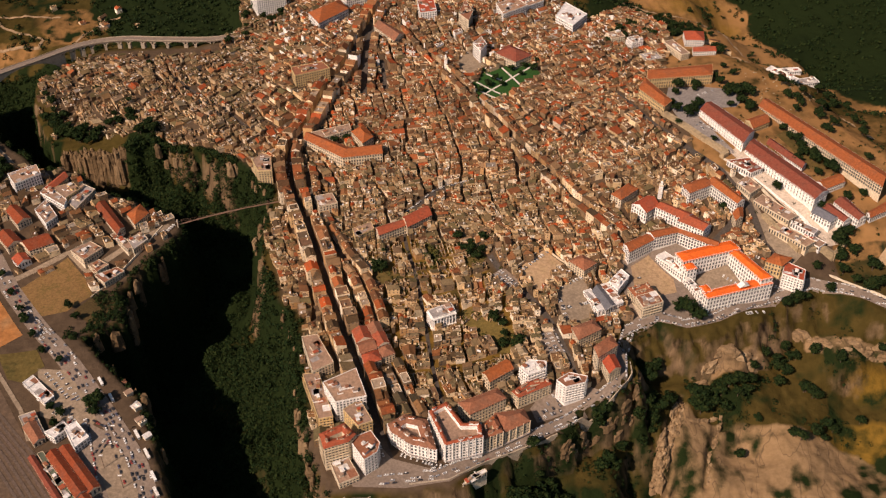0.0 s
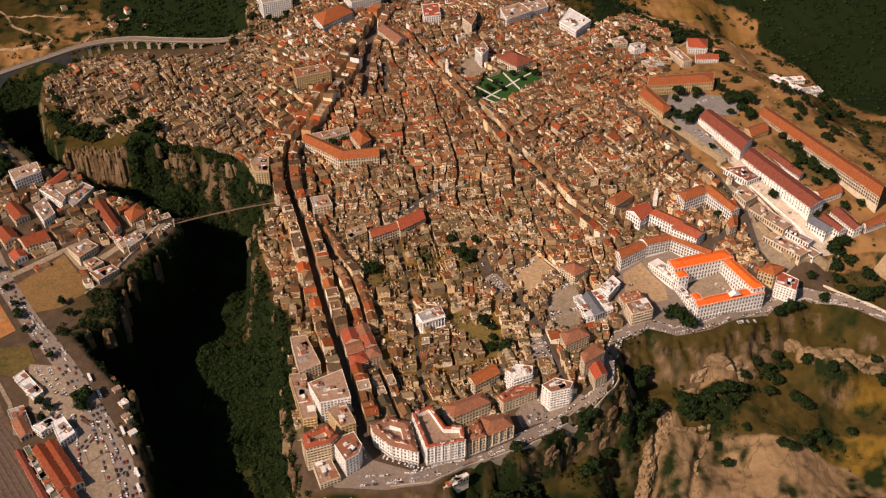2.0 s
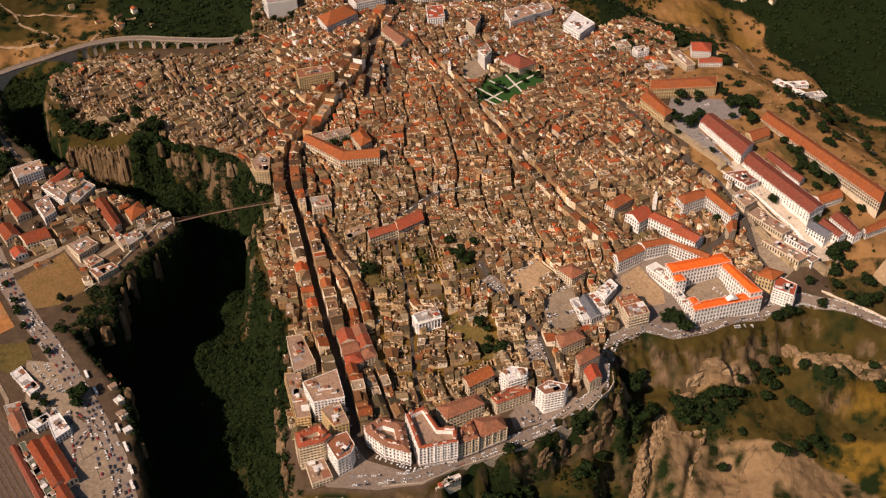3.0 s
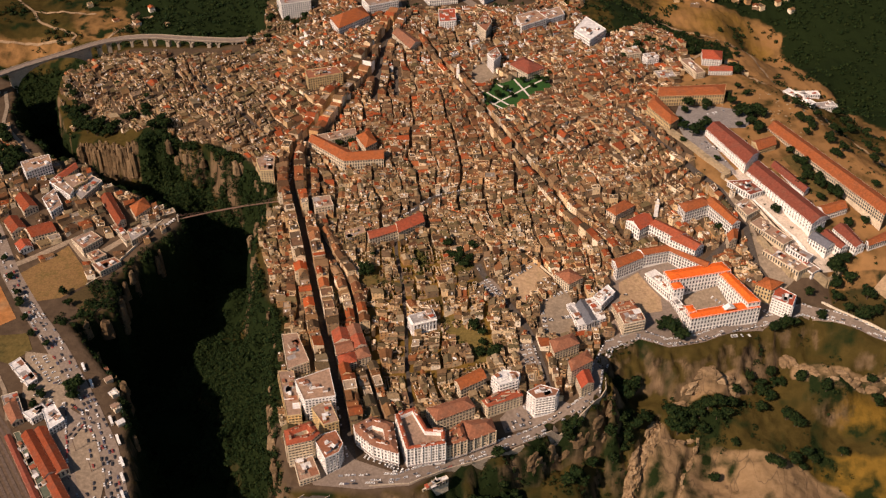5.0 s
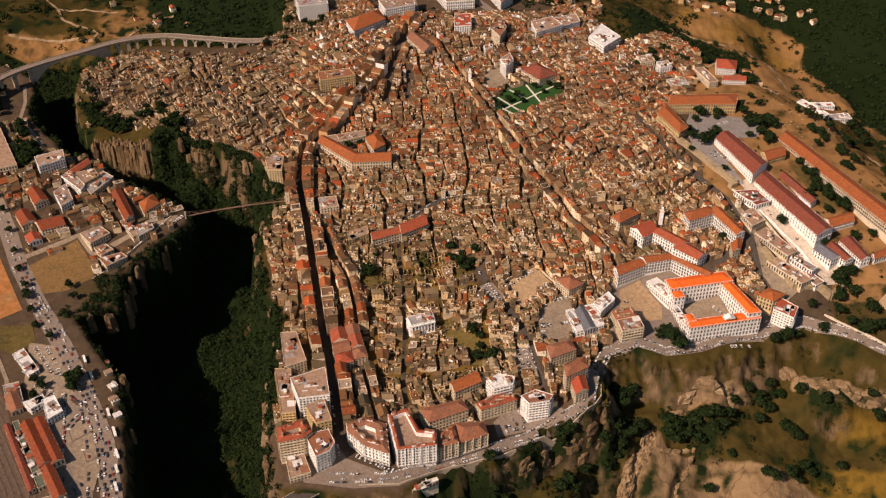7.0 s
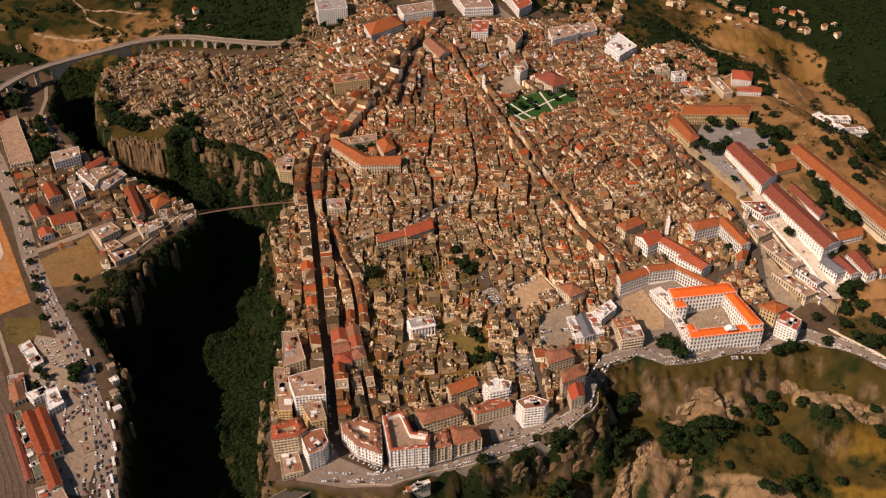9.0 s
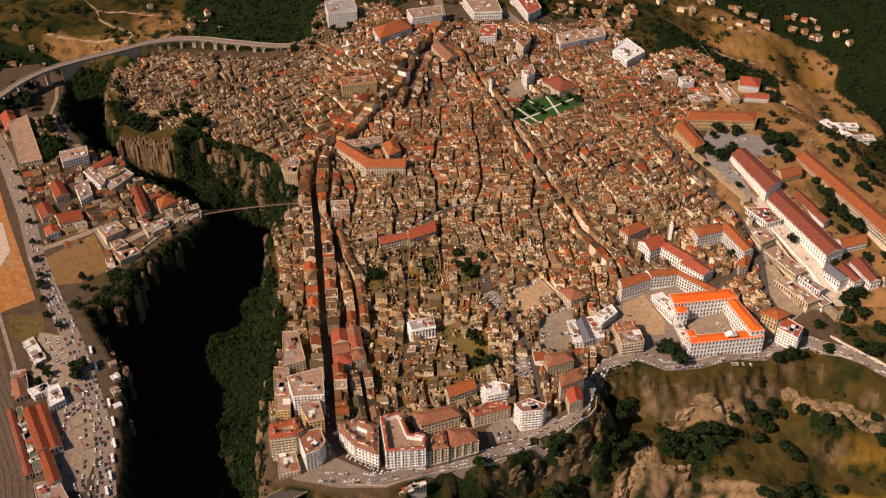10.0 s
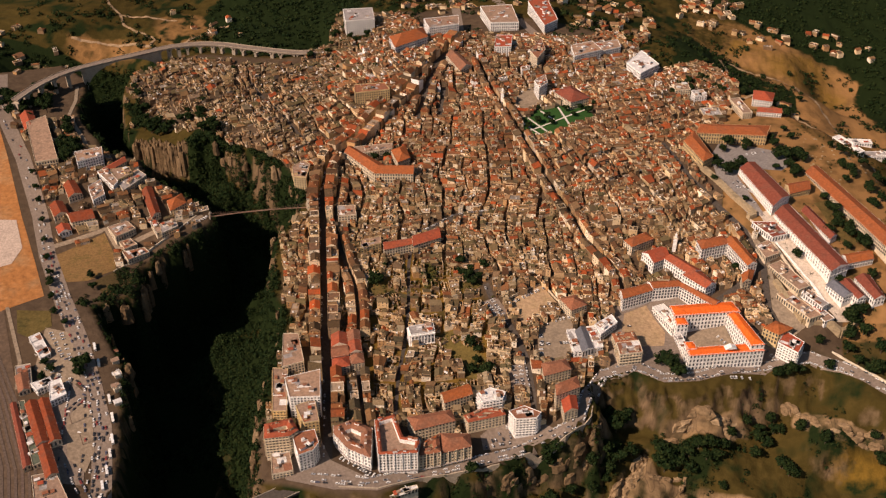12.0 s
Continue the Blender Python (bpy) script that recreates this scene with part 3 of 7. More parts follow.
open_sand = np.maximum(np.where(far_side, 0.50 + waves(gx, gy, 150, 14) * 0.30, 0), np.maximum(0.98 - np.clip(outside(ORANGE_SLOPE, gx, gy), 0, 99) / 25, 0.44 - np.clip(outside(FAR_FIELD, gx, gy), 0, 99) / 30) * far_side)
cover("sand", np.where((gx > 300) & (gy > 880) & (d_rock < 0), 0.70 + blot * 0.4, 0) + np.where((d_bank < 0) & (gx < -430), 0.75, 0) + open_sand + np.where((gx < -480) & (gy > 1330), 0.08 + blot * 0.3 + 0.6 * np.clip(1 - np.minimum(outside([(-647, 1540), (-596, 1560), (-539, 1534), (-535, 1505), (-578, 1451), (-610, 1465)], gx, gy), outside([(-760, 1434), (-632, 1445), (-638, 1431), (-692, 1422), (-737, 1397)], gx, gy)) / 25, 0, 1), 0))


def ground_material():
    m, tree, b = blank("ground", 0.95)
    b.inputs["Specular IOR Level"].default_value = 0.02

    def level(name):
        n = tree.nodes.new("ShaderNodeAttribute")
        n.attribute_name = name
        return n.outputs["Fac"]

    def sharp(value, lo, hi, noise_out=None, amount=0.5):
        if noise_out is not None:
            n = node(tree, "Math", operation="MULTIPLY_ADD")
            tree.links.new(noise_out, n.inputs[0])
            n.inputs[1].default_value = amount
            tree.links.new(value, n.inputs[2])
            value = n.outputs[0]
        r = tree.nodes.new("ShaderNodeMapRange")
        r.inputs[1].default_value, r.inputs[2].default_value = lo, hi
        tree.links.new(value, r.inputs[0])
        return r.outputs[0]

    fine, mid, big = grain(tree, 0.6, 6, 0.7), grain(tree, 0.09, 6), grain(tree, 0.02, 4)
    dry = ramp(tree, [(0.024, 0.019, 0.006), (0.056, 0.040, 0.011), (0.100, 0.068, 0.021)])
    tree.links.new(mid, dry.inputs[0])
    green = ramp(tree, [(0.006, 0.010, 0.004), (0.012, 0.019, 0.006), (0.025, 0.031, 0.009)])
    tree.links.new(fine, green.inputs[0])
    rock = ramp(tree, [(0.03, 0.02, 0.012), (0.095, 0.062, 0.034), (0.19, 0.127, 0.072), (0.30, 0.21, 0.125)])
    slab = ramp(tree, [(0.10, 0.062, 0.030), (0.20, 0.128, 0.064), (0.265, 0.172, 0.090), (0.32, 0.215, 0.118)])
    place = tree.nodes.new("ShaderNodeNewGeometry")
    streak = node(tree, "Mapping", Scale=(0.16, 0.16, 0.022))
    tree.links.new(place.outputs["Position"], streak.inputs["Vector"])
    layers = node(tree, "TexNoise", Scale=1.0, Detail=7.0, Roughness=0.65)
    tree.links.new(streak.outputs[0], layers.inputs["Vector"])
    tree.links.new(layers.outputs[0], rock.inputs[0])
    # shade of upright clefts, painted as near-black streaks the mesh doesn't have
    cleft_shade_map = node(tree, "Mapping", Scale=(0.10, 0.10, 0.010))
    tree.links.new(place.outputs["Position"], cleft_shade_map.inputs["Vector"])
    cleft_shade = node(tree, "TexNoise", Scale=1.0, Detail=4.0, Roughness=0.55)
    tree.links.new(cleft_shade_map.outputs[0], cleft_shade.inputs["Vector"])
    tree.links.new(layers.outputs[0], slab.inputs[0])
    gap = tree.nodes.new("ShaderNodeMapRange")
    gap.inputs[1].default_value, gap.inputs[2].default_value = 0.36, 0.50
    tree.links.new(cleft_shade.outputs[0], gap.inputs[0])
    vein_map = node(tree, "Mapping", Scale=(0.055, 0.020, 0.03), Rotation=(0, 0, 0.5))
    tree.links.new(place.outputs["Position"], vein_map.inputs["Vector"])
    veins = node(tree, "TexNoise", Scale=1.0, Detail=2.0, Roughness=0.5)
    tree.links.new(vein_map.outputs[0], veins.inputs["Vector"])
    off = node(tree, "Math", operation="SUBTRACT")
    tree.links.new(veins.outputs[0], off.inputs[0])
    off.inputs[1].default_value = 0.5
    thin = node(tree, "Math", operation="ABSOLUTE")
    tree.links.new(off.outputs[0], thin.inputs[0])
    split_line = tree.nodes.new("ShaderNodeMapRange")
    split_line.inputs[1].default_value, split_line.inputs[2].default_value = 0.0, 0.014
    tree.links.new(thin.outputs[0], split_line.inputs[0])
    stone = mix(tree, (0.13, 0.085, 0.048), slab.outputs[0], split_line.outputs[0])
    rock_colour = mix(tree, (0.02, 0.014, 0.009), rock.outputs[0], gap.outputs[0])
    gold = ramp(tree, [(0.10, 0.062, 0.012), (0.24, 0.135, 0.022)])
    tree.links.new(big, gold.inputs[0])
    sand = ramp(tree, [(0.20, 0.105, 0.040), (0.285, 0.150, 0.056), (0.38, 0.205, 0.080)])
    tree.links.new(big, sand.inputs[0])
    # dark brown town ground; lane shade is partly put into its colour
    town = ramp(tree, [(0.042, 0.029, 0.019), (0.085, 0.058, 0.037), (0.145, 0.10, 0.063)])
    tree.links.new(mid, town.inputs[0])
    c = mix(tree, dry.outputs[0], gold.outputs[0], sharp(level("meadow"), 0.6, 1.1, mid))
    c = mix(tree, c, sand.outputs[0], sharp(level("sand"), 0.55, 1.0, mid))
    c = mix(tree, c, stone, sharp(level("bare"), 0.85, 1.15, mid))
    geo = tree.nodes.new("ShaderNodeNewGeometry")
    split = tree.nodes.new("ShaderNodeSeparateXYZ")
    tree.links.new(geo.outputs["Normal"], split.inputs[0])
    steep = node(tree, "Math", operation="SUBTRACT")
    steep.inputs[0].default_value = 1.0
    tree.links.new(split.outputs[2], steep.inputs[1])
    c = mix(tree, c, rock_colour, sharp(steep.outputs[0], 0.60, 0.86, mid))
    c = mix(tree, c, green.outputs[0], sharp(level("lush"), 0.62, 0.95, mid, 0.6))
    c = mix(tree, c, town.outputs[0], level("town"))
    tree.links.new(c, b.inputs["Base Color"])
    bp = node(tree, "Bump", Strength=0.8, Distance=2.0)
    tree.links.new(mid, bp.inputs["Height"])
    bp2 = node(tree, "Bump", Strength=0.5, Distance=0.5)
    tree.links.new(fine, bp2.inputs["Height"])
    tree.links.new(bp.outputs[0], bp2.inputs["Normal"])
    tree.links.new(bp2.outputs[0], b.inputs["Normal"])
    return m


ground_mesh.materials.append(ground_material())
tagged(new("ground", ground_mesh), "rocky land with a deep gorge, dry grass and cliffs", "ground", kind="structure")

# ---- streets: line and width ----
STREETS = {
    "main_street": ([(-41, 592), (-46, 608), (-60, 652), (-75, 700), (-100, 768), (-124, 843), (-147, 913), (-165, 966), (-181, 1010), (-190, 1054), (-189, 1081), (-177, 1121), (-157, 1203), (-130, 1284), (-111, 1381), (-95, 1450)], 8.6),
    "second_street": ([(-7, 603), (-18, 645), (-35, 685), (-57, 743), (-73, 805), (-89, 848), (-109, 880), (-130, 922), (-150, 966), (-165, 1040)], 4.6),
    "old_lane": ([(2, 660), (-2, 688), (-12, 739), (-18, 789), (-26, 838), (-40, 894), (-45, 926)], 3.8),
    "long_street": ([(200, 900), (194, 922), (146, 980), (99, 1063), (59, 1141), (17, 1225), (-24, 1301), (-64, 1394)], 6.5),
    "cross_street": ([(-40, 960), (-28, 973), (-7, 999), (35, 1019)], 9),
    "far_street": ([(-106, 1205), (-108, 1293), (-104, 1391)], 9),
    "far_lane": ([(-77, 1215), (-85, 1280)], 6),
    "market_street": ([(133, 705), (126, 739), (113, 780), (100, 807), (84, 832), (68, 853), (51, 882)], 6.5),
    "upper_street": ([(-242, 1131), (-291, 1179), (-347, 1241), (-386, 1289)], 3.6),
    "wall_street": ([(225, 1185), (262, 1104), (299, 1046), (328, 1008), (348, 955), (354, 900), (372, 862)], 7),
    "school_lane": ([(354, 969), (322, 925), (302, 905)], 7),
}
CLIFF_ROAD = [(-56, 595), (-5, 601), (44, 629), (116, 670), (148, 691), (174, 711), (179, 750), (192, 783), (223, 799), (252, 791), (287, 802), (325, 822), (399, 852), (430, 846), (481, 824), (560, 800)]
BANK_ROAD = [(-760, 1230), (-701, 1133), (-601, 1023), (-513, 912), (-470, 850), (-405, 772), (-355, 715), (-312, 660), (-278, 613), (-244, 545), (-215, 470)]
BANK_LANE = [(-478, 858), (-420, 905), (-394, 880), (-345, 930), (-318, 958)]
CASBAH_TRACK = [(372, 1312), (414, 1294), (457, 1276), (486, 1241), (505, 1210), (520, 1159), (550, 1120)]
BANK_EDGE_LANE = [(-632, 1225), (-612, 1184), (-600, 1143), (-572, 1112), (-548, 1088), (-534, 1070)]
KNOLL = [(-393, 816), (-381, 840), (-352, 836), (-350, 806), (-365, 792)]
BANK_PARKING = [(-403, 729), (-373, 726), (-343, 690), (-343, 657), (-385, 672)]
BANK_PLOT = [(-451, 751), (-412, 756), (-397, 732), (-415, 713), (-430, 717)]
LEVEL_PAD = [(-600, 880), (-535, 895), (-503, 852), (-501, 824), (-519, 806), (-600, 800)]
SQUARE = [(-340, 664), (-316, 650), (-288, 600), (-262, 545), (-300, 540), (-322, 590), (-338, 625)]


def along(line, step):
    """Points every few metres along a line, with the way it goes."""
    out = []
    for a, b in zip(line, line[1:]):
        a, b = Vector(a), Vector(b)
        n = max(1, round((b - a).length / step))
        out += [(a.lerp(b, k / n), (b - a).normalized()) for k in range(n)]
    out.append((Vector(line[-1]), (Vector(line[-1]) - Vector(line[-2])).normalized()))
    return out


def road(name, line, width, mat, label, up=0.2):
    s, pts, n = Shape(), along(line, 5), 4
    ways = [sum((pts[min(max(i + k, 0), len(pts) - 1)][1] for k in (-1, 0, 1)), Vector((0, 0))).normalized() for i in range(len(pts))]
    verts = []
    for (p, _), w in zip(pts, ways):
        for k in range(n + 1):
            q = p + Vector((-w.y, w.x)) * width * (0.5 - k / n)
            verts.append((q.x, q.y))
    zs = land([v[0] for v in verts], [v[1] for v in verts]) + up
    s.add([(x, y, float(z)) for (x, y), z in zip(verts, zs)], [(i * (n + 1) + k, i * (n + 1) + k + 1, (i + 1) * (n + 1) + k + 1, (i + 1) * (n + 1) + k) for i in range(len(pts) - 1) for k in range(n)])
    ob = tagged(new(name, s.mesh(name, mat)), label, "road", kind="structure")
    return ob


road("road", [(-98, 1462), (-125, 1560), (-165, 1700)], 14, WORN_ASPHALT, "wide far boulevard with trees")
road("road", [(20, 1490), (-30, 1570), (-90, 1690)], 14, WORN_ASPHALT, "wide far boulevard with trees")
for street, (line, width) in STREETS.items():
    road("road", line, width, ASPHALT, "narrow asphalt street between the houses")
road("road", CLIFF_ROAD, 13, WORN_ASPHALT, "asphalt boulevard along the cliff edge", 0.3)
road("road", BANK_ROAD, 19, WORN_ASPHALT, "wide busy asphalt road along the gorge", 0.3)
road("road", BANK_LANE, 7, PAVING, "pale lane through the low quarter", 0.25)


def patch(name, plan, mat, label, up=0.2, category="square"):
    """A level of ground on its plan, laid over the land."""
    x0, x1 = min(p[0] for p in plan), max(p[0] for p in plan)
    y0, y1 = min(p[1] for p in plan), max(p[1] for p in plan)
    bm = bmesh.new()
    bm.faces.new([bm.verts.new((x, y, 0)) for x, y in plan])
    for axis, lo, hi in (((1, 0, 0), x0, x1), ((0, 1, 0), y0, y1)):
        for k in range(1, int((hi - lo) / 6) + 1):
            at = lo + 6 * k
            bmesh.ops.bisect_plane(bm, geom=bm.verts[:] + bm.edges[:] + bm.faces[:], plane_co=Vector(axis) * at, plane_no=axis)
    bmesh.ops.triangulate(bm, faces=bm.faces[:])
    zs = land([v.co.x for v in bm.verts], [v.co.y for v in bm.verts]) + up
    for v, z in zip(bm.verts, zs):
        v.co.z = z
    if bm.faces and sum(f.normal.z for f in bm.faces) < 0:
        bmesh.ops.reverse_faces(bm, faces=bm.faces[:])
    me = bpy.data.meshes.new(name)
    bm.to_mesh(me)
    bm.free()
    me.materials.append(mat)
    return tagged(new(name, me), label, category, kind="structure")


DIRT_SQUARE = [(77, 862), (112, 895), (132, 871), (104, 829)]
PARKING = [(117, 830), (147, 852), (170, 809), (141, 784), (124, 789)]
PARK = [(33, 1211), (54, 1251), (115, 1281), (134, 1238), (72, 1174), (50, 1169)]
PARK_SQUARE = [(9, 1281), (35, 1314), (60, 1267), (52, 1252), (32, 1234)]
SCHOOL_YARD = [(205, 838), (205, 872), (227, 890), (250, 858), (250, 836), (225, 828)]
SCHOOL = [(195, 788), (190, 880), (225, 915), (258, 925), (310, 900), (325, 885), (385, 852), (353, 822), (224, 792)]
CAR_YARDS = [[(52, 856), (66, 868), (84, 846), (70, 832)], [(96, 768), (110, 776), (122, 746), (106, 738)]]
GARDEN = [(11, 805), (29, 811), (60, 788), (84, 766), (74, 749), (51, 753), (31, 782)]
WILD_A = [(-82, 852), (-62, 861), (-33, 848), (-40, 833), (-71, 834)]
WILD_B = [(-24, 900), (-15, 909), (-1, 873), (-12, 860)]
WILD_C = [(20, 879), (34, 898), (48, 880), (34, 863)]
CASBAH = [(262, 1172), (270, 1110), (304, 1052), (333, 1012), (352, 955), (358, 900), (376, 866), (400, 845), (620, 800), (620, 1300), (330, 1420), (318, 1330), (290, 1215)]
FRONT_SQUARE = [(-100, 560), (-40, 615), (-60, 640), (-4, 632), (44, 632), (130, 680), (110, 712), (80, 700), (60, 650), (0, 590)]
BUILT.append([(-500, 1328), (-455, 1340), (-330, 1345), (-330, 1390), (-480, 1385), (-530, 1352)])  # kept clear along the viaduct
patch("square", DIRT_SQUARE, EARTH, "bare tan earth square in the old town")
patch("parking", PARKING, PAVING, "pale paved parking ground beside the market")
PARK_PATH = surface("park_path", [(0.62, 0.56, 0.48), (0.58, 0.52, 0.45)], stained=0.2)
for line in ([(50, 1190), (82, 1222), (120, 1262)], [(44, 1226), (75, 1192)], [(80, 1262), (102, 1214)], [(36, 1214), (72, 1178)], [(58, 1248), (80, 1225)]):
    road("path", line, 2.6, PARK_PATH, "pale path through the town park", 0.5)
for plan in CAR_YARDS:
    patch("parking", plan, WORN_ASPHALT, "small asphalt car yard between old houses", 0.24, "parking")
patch("park", PARK, LAWN, "green town park with paths", 0.25, "park")
patch("square", PARK_SQUARE, PAVING, "pale paved square beside the park")
patch("yard", SCHOOL, WORN_ASPHALT, "worn paved ground round the college", 0.12, "yard")
patch("yard", [(330, 1010), (352, 955), (358, 900), (376, 866), (392, 880), (372, 912), (360, 935), (350, 985)], PAVING, "dusty ground below the rampart", 0.25, "yard")
patch("yard", SCHOOL_YARD, EARTH, "tan earth yard behind the school", category="yard")
patch("lawn", GARDEN, surface("rough_grass", [(0.135, 0.096, 0.028), (0.12, 0.085, 0.028)], stained=0.6, stain=(0.045, 0.042, 0.014)), "rough overgrown garden plot", category="garden")
ROUGH_GRASS = surface("wild_grass", [(0.105, 0.076, 0.024), (0.115, 0.078, 0.026)], stained=0.6, stain=(0.03, 0.035, 0.012), fine=0.3)
for wild in (WILD_A, WILD_B, WILD_C):
    patch("wild_plot", wild, ROUGH_GRASS, "overgrown plot with ruins between the houses", 0.3, "plot")
patch("lawn", [(407, 1077), (433, 1097), (464, 1039), (445, 1007), (429, 1022)], ROUGH_GRASS, "green garden between the barracks", 0.3, "garden")
patch("parking", [(90, 668), (130, 684), (152, 702), (120, 716), (100, 708), (84, 684)], WORN_ASPHALT, "worn parking place between the blocks", 0.24, "parking")
patch("square", SQUARE, WORN_ASPHALT, "worn station square with rows of cars", 0.35)

# ---- the large buildings ----
building("apartment_block", [(2, 615), (36, 625), (34, 641), (18, 641), (3, 667), (-13, 656)], 26, 7, "court", "white", "red", "white seven storey block with curved balconies on the avenue", "building", front="ribs")
building("apartment_block", [(37, 628), (55, 637), (48, 658), (35, 644)], 22, 6, "court", "cream", "brown", "cream six storey block with a tiled roof round a light well", "building", front="ribs")
building("apartment_block", [(55, 638), (81, 653), (76, 668), (48, 663)], 19, 5, "hip", "cream", "brown", "cream block with a brown tiled roof over a shaded arcade", "building", front="ribs")
building("apartment_block", [(25, 659), (60, 680), (52, 693), (14, 674)], 17, 4, "hip", "cream", "brown", "long cream block with a hipped brown tile roof", "building")
building("apartment_block", [(-48, 637), (-30, 622), (-6, 615), (-15, 651), (-36, 658), (-51, 646)], 18, 4, "court", "white", "brown", "white wedge shaped corner block with tall pilasters", "building", front="ribs")
building("apartment_block", [(-106, 609), (-85, 617), (-79, 626), (-90, 639), (-112, 626)], 28, 8, "court", "cream", "red", "tall block with long stacked balconies at the cliff edge", "building", front="balconies")
building("apartment_block", [(-70, 600), (-59, 609), (-57, 619), (-66, 634), (-85, 624)], 22, 6, "flat", "white", "brown", "white corner tower with a brown roof terrace", "building")
building("apartment_block", [(-78, 639), (-65, 645), (-78, 671), (-93, 659)], 23, 6, "flat", "ochre", "terrace", "yellow plastered block beside the main street", "building")
building("apartment_block", [(-100, 663), (-72, 671), (-84, 707), (-114, 688)], 28, 8, "flat", "white", "terrace", "pale block with a tan roof terrace above the gorge", "building")
building("apartment_block", [(-116, 655), (-103, 658), (-122, 715), (-137, 713)], 14, 4, "flat", "ochre", "terrace", "ochre block with scaffolded balconies above the cliff", "building", front="balconies")
building("apartment_block", [(-127, 713), (-108, 726), (-128, 766), (-143, 762)], 15, 4, "flat", "cream", "terrace", "cream block with a flat roof above the gorge", "building")
building("apartment_block", [(-87, 753), (-72, 760), (-78, 777), (-93, 770)], 13, 4, "gable", "cream", "red", "plastered row house with a red tile roof", "building")
building("apartment_block", [(-82, 737), (-66, 745), (-72, 759), (-87, 752)], 14, 4, "gable", "cream", "brown", "plastered row house with a red-brown tile roof", "building")
building("apartment_block", [(-77, 724), (-61, 732), (-66, 747), (-82, 739)], 12, 4, "hip", "cream", "red", "plastered row house with a red tile roof", "building")
building("apartment_block", [(-72, 764), (-61, 770), (-66, 784), (-78, 778)], 12, 4, "gable", "cream", "brown", "plastered row house with a red-brown tile roof", "building")
building("apartment_block", [(-65, 746), (-54, 752), (-60, 768), (-72, 762)], 14, 4, "gable", "cream", "red", "plastered row house with a red tile roof", "building")
building("apartment_block", [(-60, 734), (-48, 740), (-54, 755), (-66, 749)], 11, 4, "hip", "cream", "brown", "plastered row house with a red-brown tile roof", "building")
building("courthouse", [(-10, 785), (13, 796), (8, 809), (-16, 797)], 15, 2, "flat", "white", "grey", "white classical building with tall columns", "public building", front="columns", gap=4.0)
building("apartment_block", [(82, 704), (100, 713), (101, 723), (85, 725), (74, 714)], 18, 5, "flat", "white", "white", "white apartment block with rounded corner and terrace", "building", front="balconies")
building("apartment_block", [(117, 688), (136, 694), (139, 702), (122, 707), (109, 697)], 23, 7, "flat", "white", "brown", "tall white block with many balconies on the cliff road", "building", front="balconies")
building("apartment_block", [(72, 683), (105, 701), (102, 708), (82, 704), (66, 691)], 14, 4, "court", "cream", "red", "cream row of flats with red tile roofs", "building")
building("apartment_block", [(45, 700), (69, 718), (62, 731), (38, 712)], 13, 3, "gable", "cream", "orange", "long house with an orange tile roof", "building")
building("apartment_block", [(151, 720), (172, 737), (167, 751), (148, 734)], 21, 6, "hip", "cream", "brown", "cream block with a hipped brown roof at the cliff", "building")
building("apartment_block", [(161, 707), (173, 715), (169, 733), (156, 723)], 13, 4, "gable", "cream", "red", "small block with a red roof at the cliff road", "building")
building("apartment_block", [(135, 750), (160, 766), (153, 780), (130, 768)], 14, 4, "hip", "cream", "brown", "cream house with a brown hipped roof beside the market", "building")
building("market_wing", [(160, 795), (167.6, 798), (156, 830), (148, 826)], 7, 2, "flat", "white", "white", "white flat roofed side wing of the market hall", "market hall")
building("market_wing", [(179.6, 804), (188, 809), (176, 840), (167.4, 836)], 7, 2, "flat", "white", "white", "white flat roofed side wing of the market hall", "market hall")
building("market_shed", [(168, 795), (179, 803), (167, 835), (157, 826)], 9, 1, "gable", "white", "slate", "market hall with a dark metal roof", "market hall")
building("apartment_block", [(206, 795), (228, 804), (223, 821), (201, 812)], 15, 4, "flat", "cream", "brown", "tan block with a red-brown roof terrace facing the cliff road", "building", front="balconies")
building("apartment_block", [(201, 813), (223, 822), (217, 836), (195, 828)], 12, 3, "court", "cream", "brown", "tan house with a brown tile roof round a light well", "building")
building("apartment_block", [(184, 824), (199, 847), (192, 858), (176, 838)], 8, 2, "flat", "white", "white", "low white house beside the market", "building")
building("apartment_block", [(135, 863), (150, 846), (165, 859), (151, 873)], 13, 4, "hip", "cream", "brown", "tan block with a dark brown roof beside the earth square", "building")
building("annex", [(257, 853), (268, 864), (245, 892), (234, 884)], 8, 2, "flat", "white", "white", "low white annex beside the school yard", "building")
building("apartment_block", [(363, 856), (378, 870), (361, 878), (348, 864)], 15, 3, "hip", "ochre", "orange", "yellow house with a steep orange roof", "building")
building("apartment_block", [(382, 836), (389, 854), (371, 869), (363, 848)], 17, 5, "flat", "white", "red", "pale pink block with stacked balconies", "building", front="balconies")
building("apartment_block", [(-92, 586), (-75, 595), (-88, 620), (-103, 613)], 7, 2, "flat", "cream", "terrace", "low pale building on the tip of the cliff", "building")
arcaded_barrack = tagged(new("arcaded_barrack"), "white arcaded building with bent wings and orange roofs", "school")
building("arcade_wing", [(202, 874), (232, 896), (225, 906), (197, 888)], 16, 4, "gable", "white", "orange", "white arcaded barrack wing with orange tiles", "school", into=arcaded_barrack, arcade=True)
building("arcade_wing", [(232, 896), (260, 906), (257, 916), (225, 906)], 16, 4, "gable", "white", "orange", "white arcaded barrack wing with orange tiles", "school", into=arcaded_barrack, arcade=True)
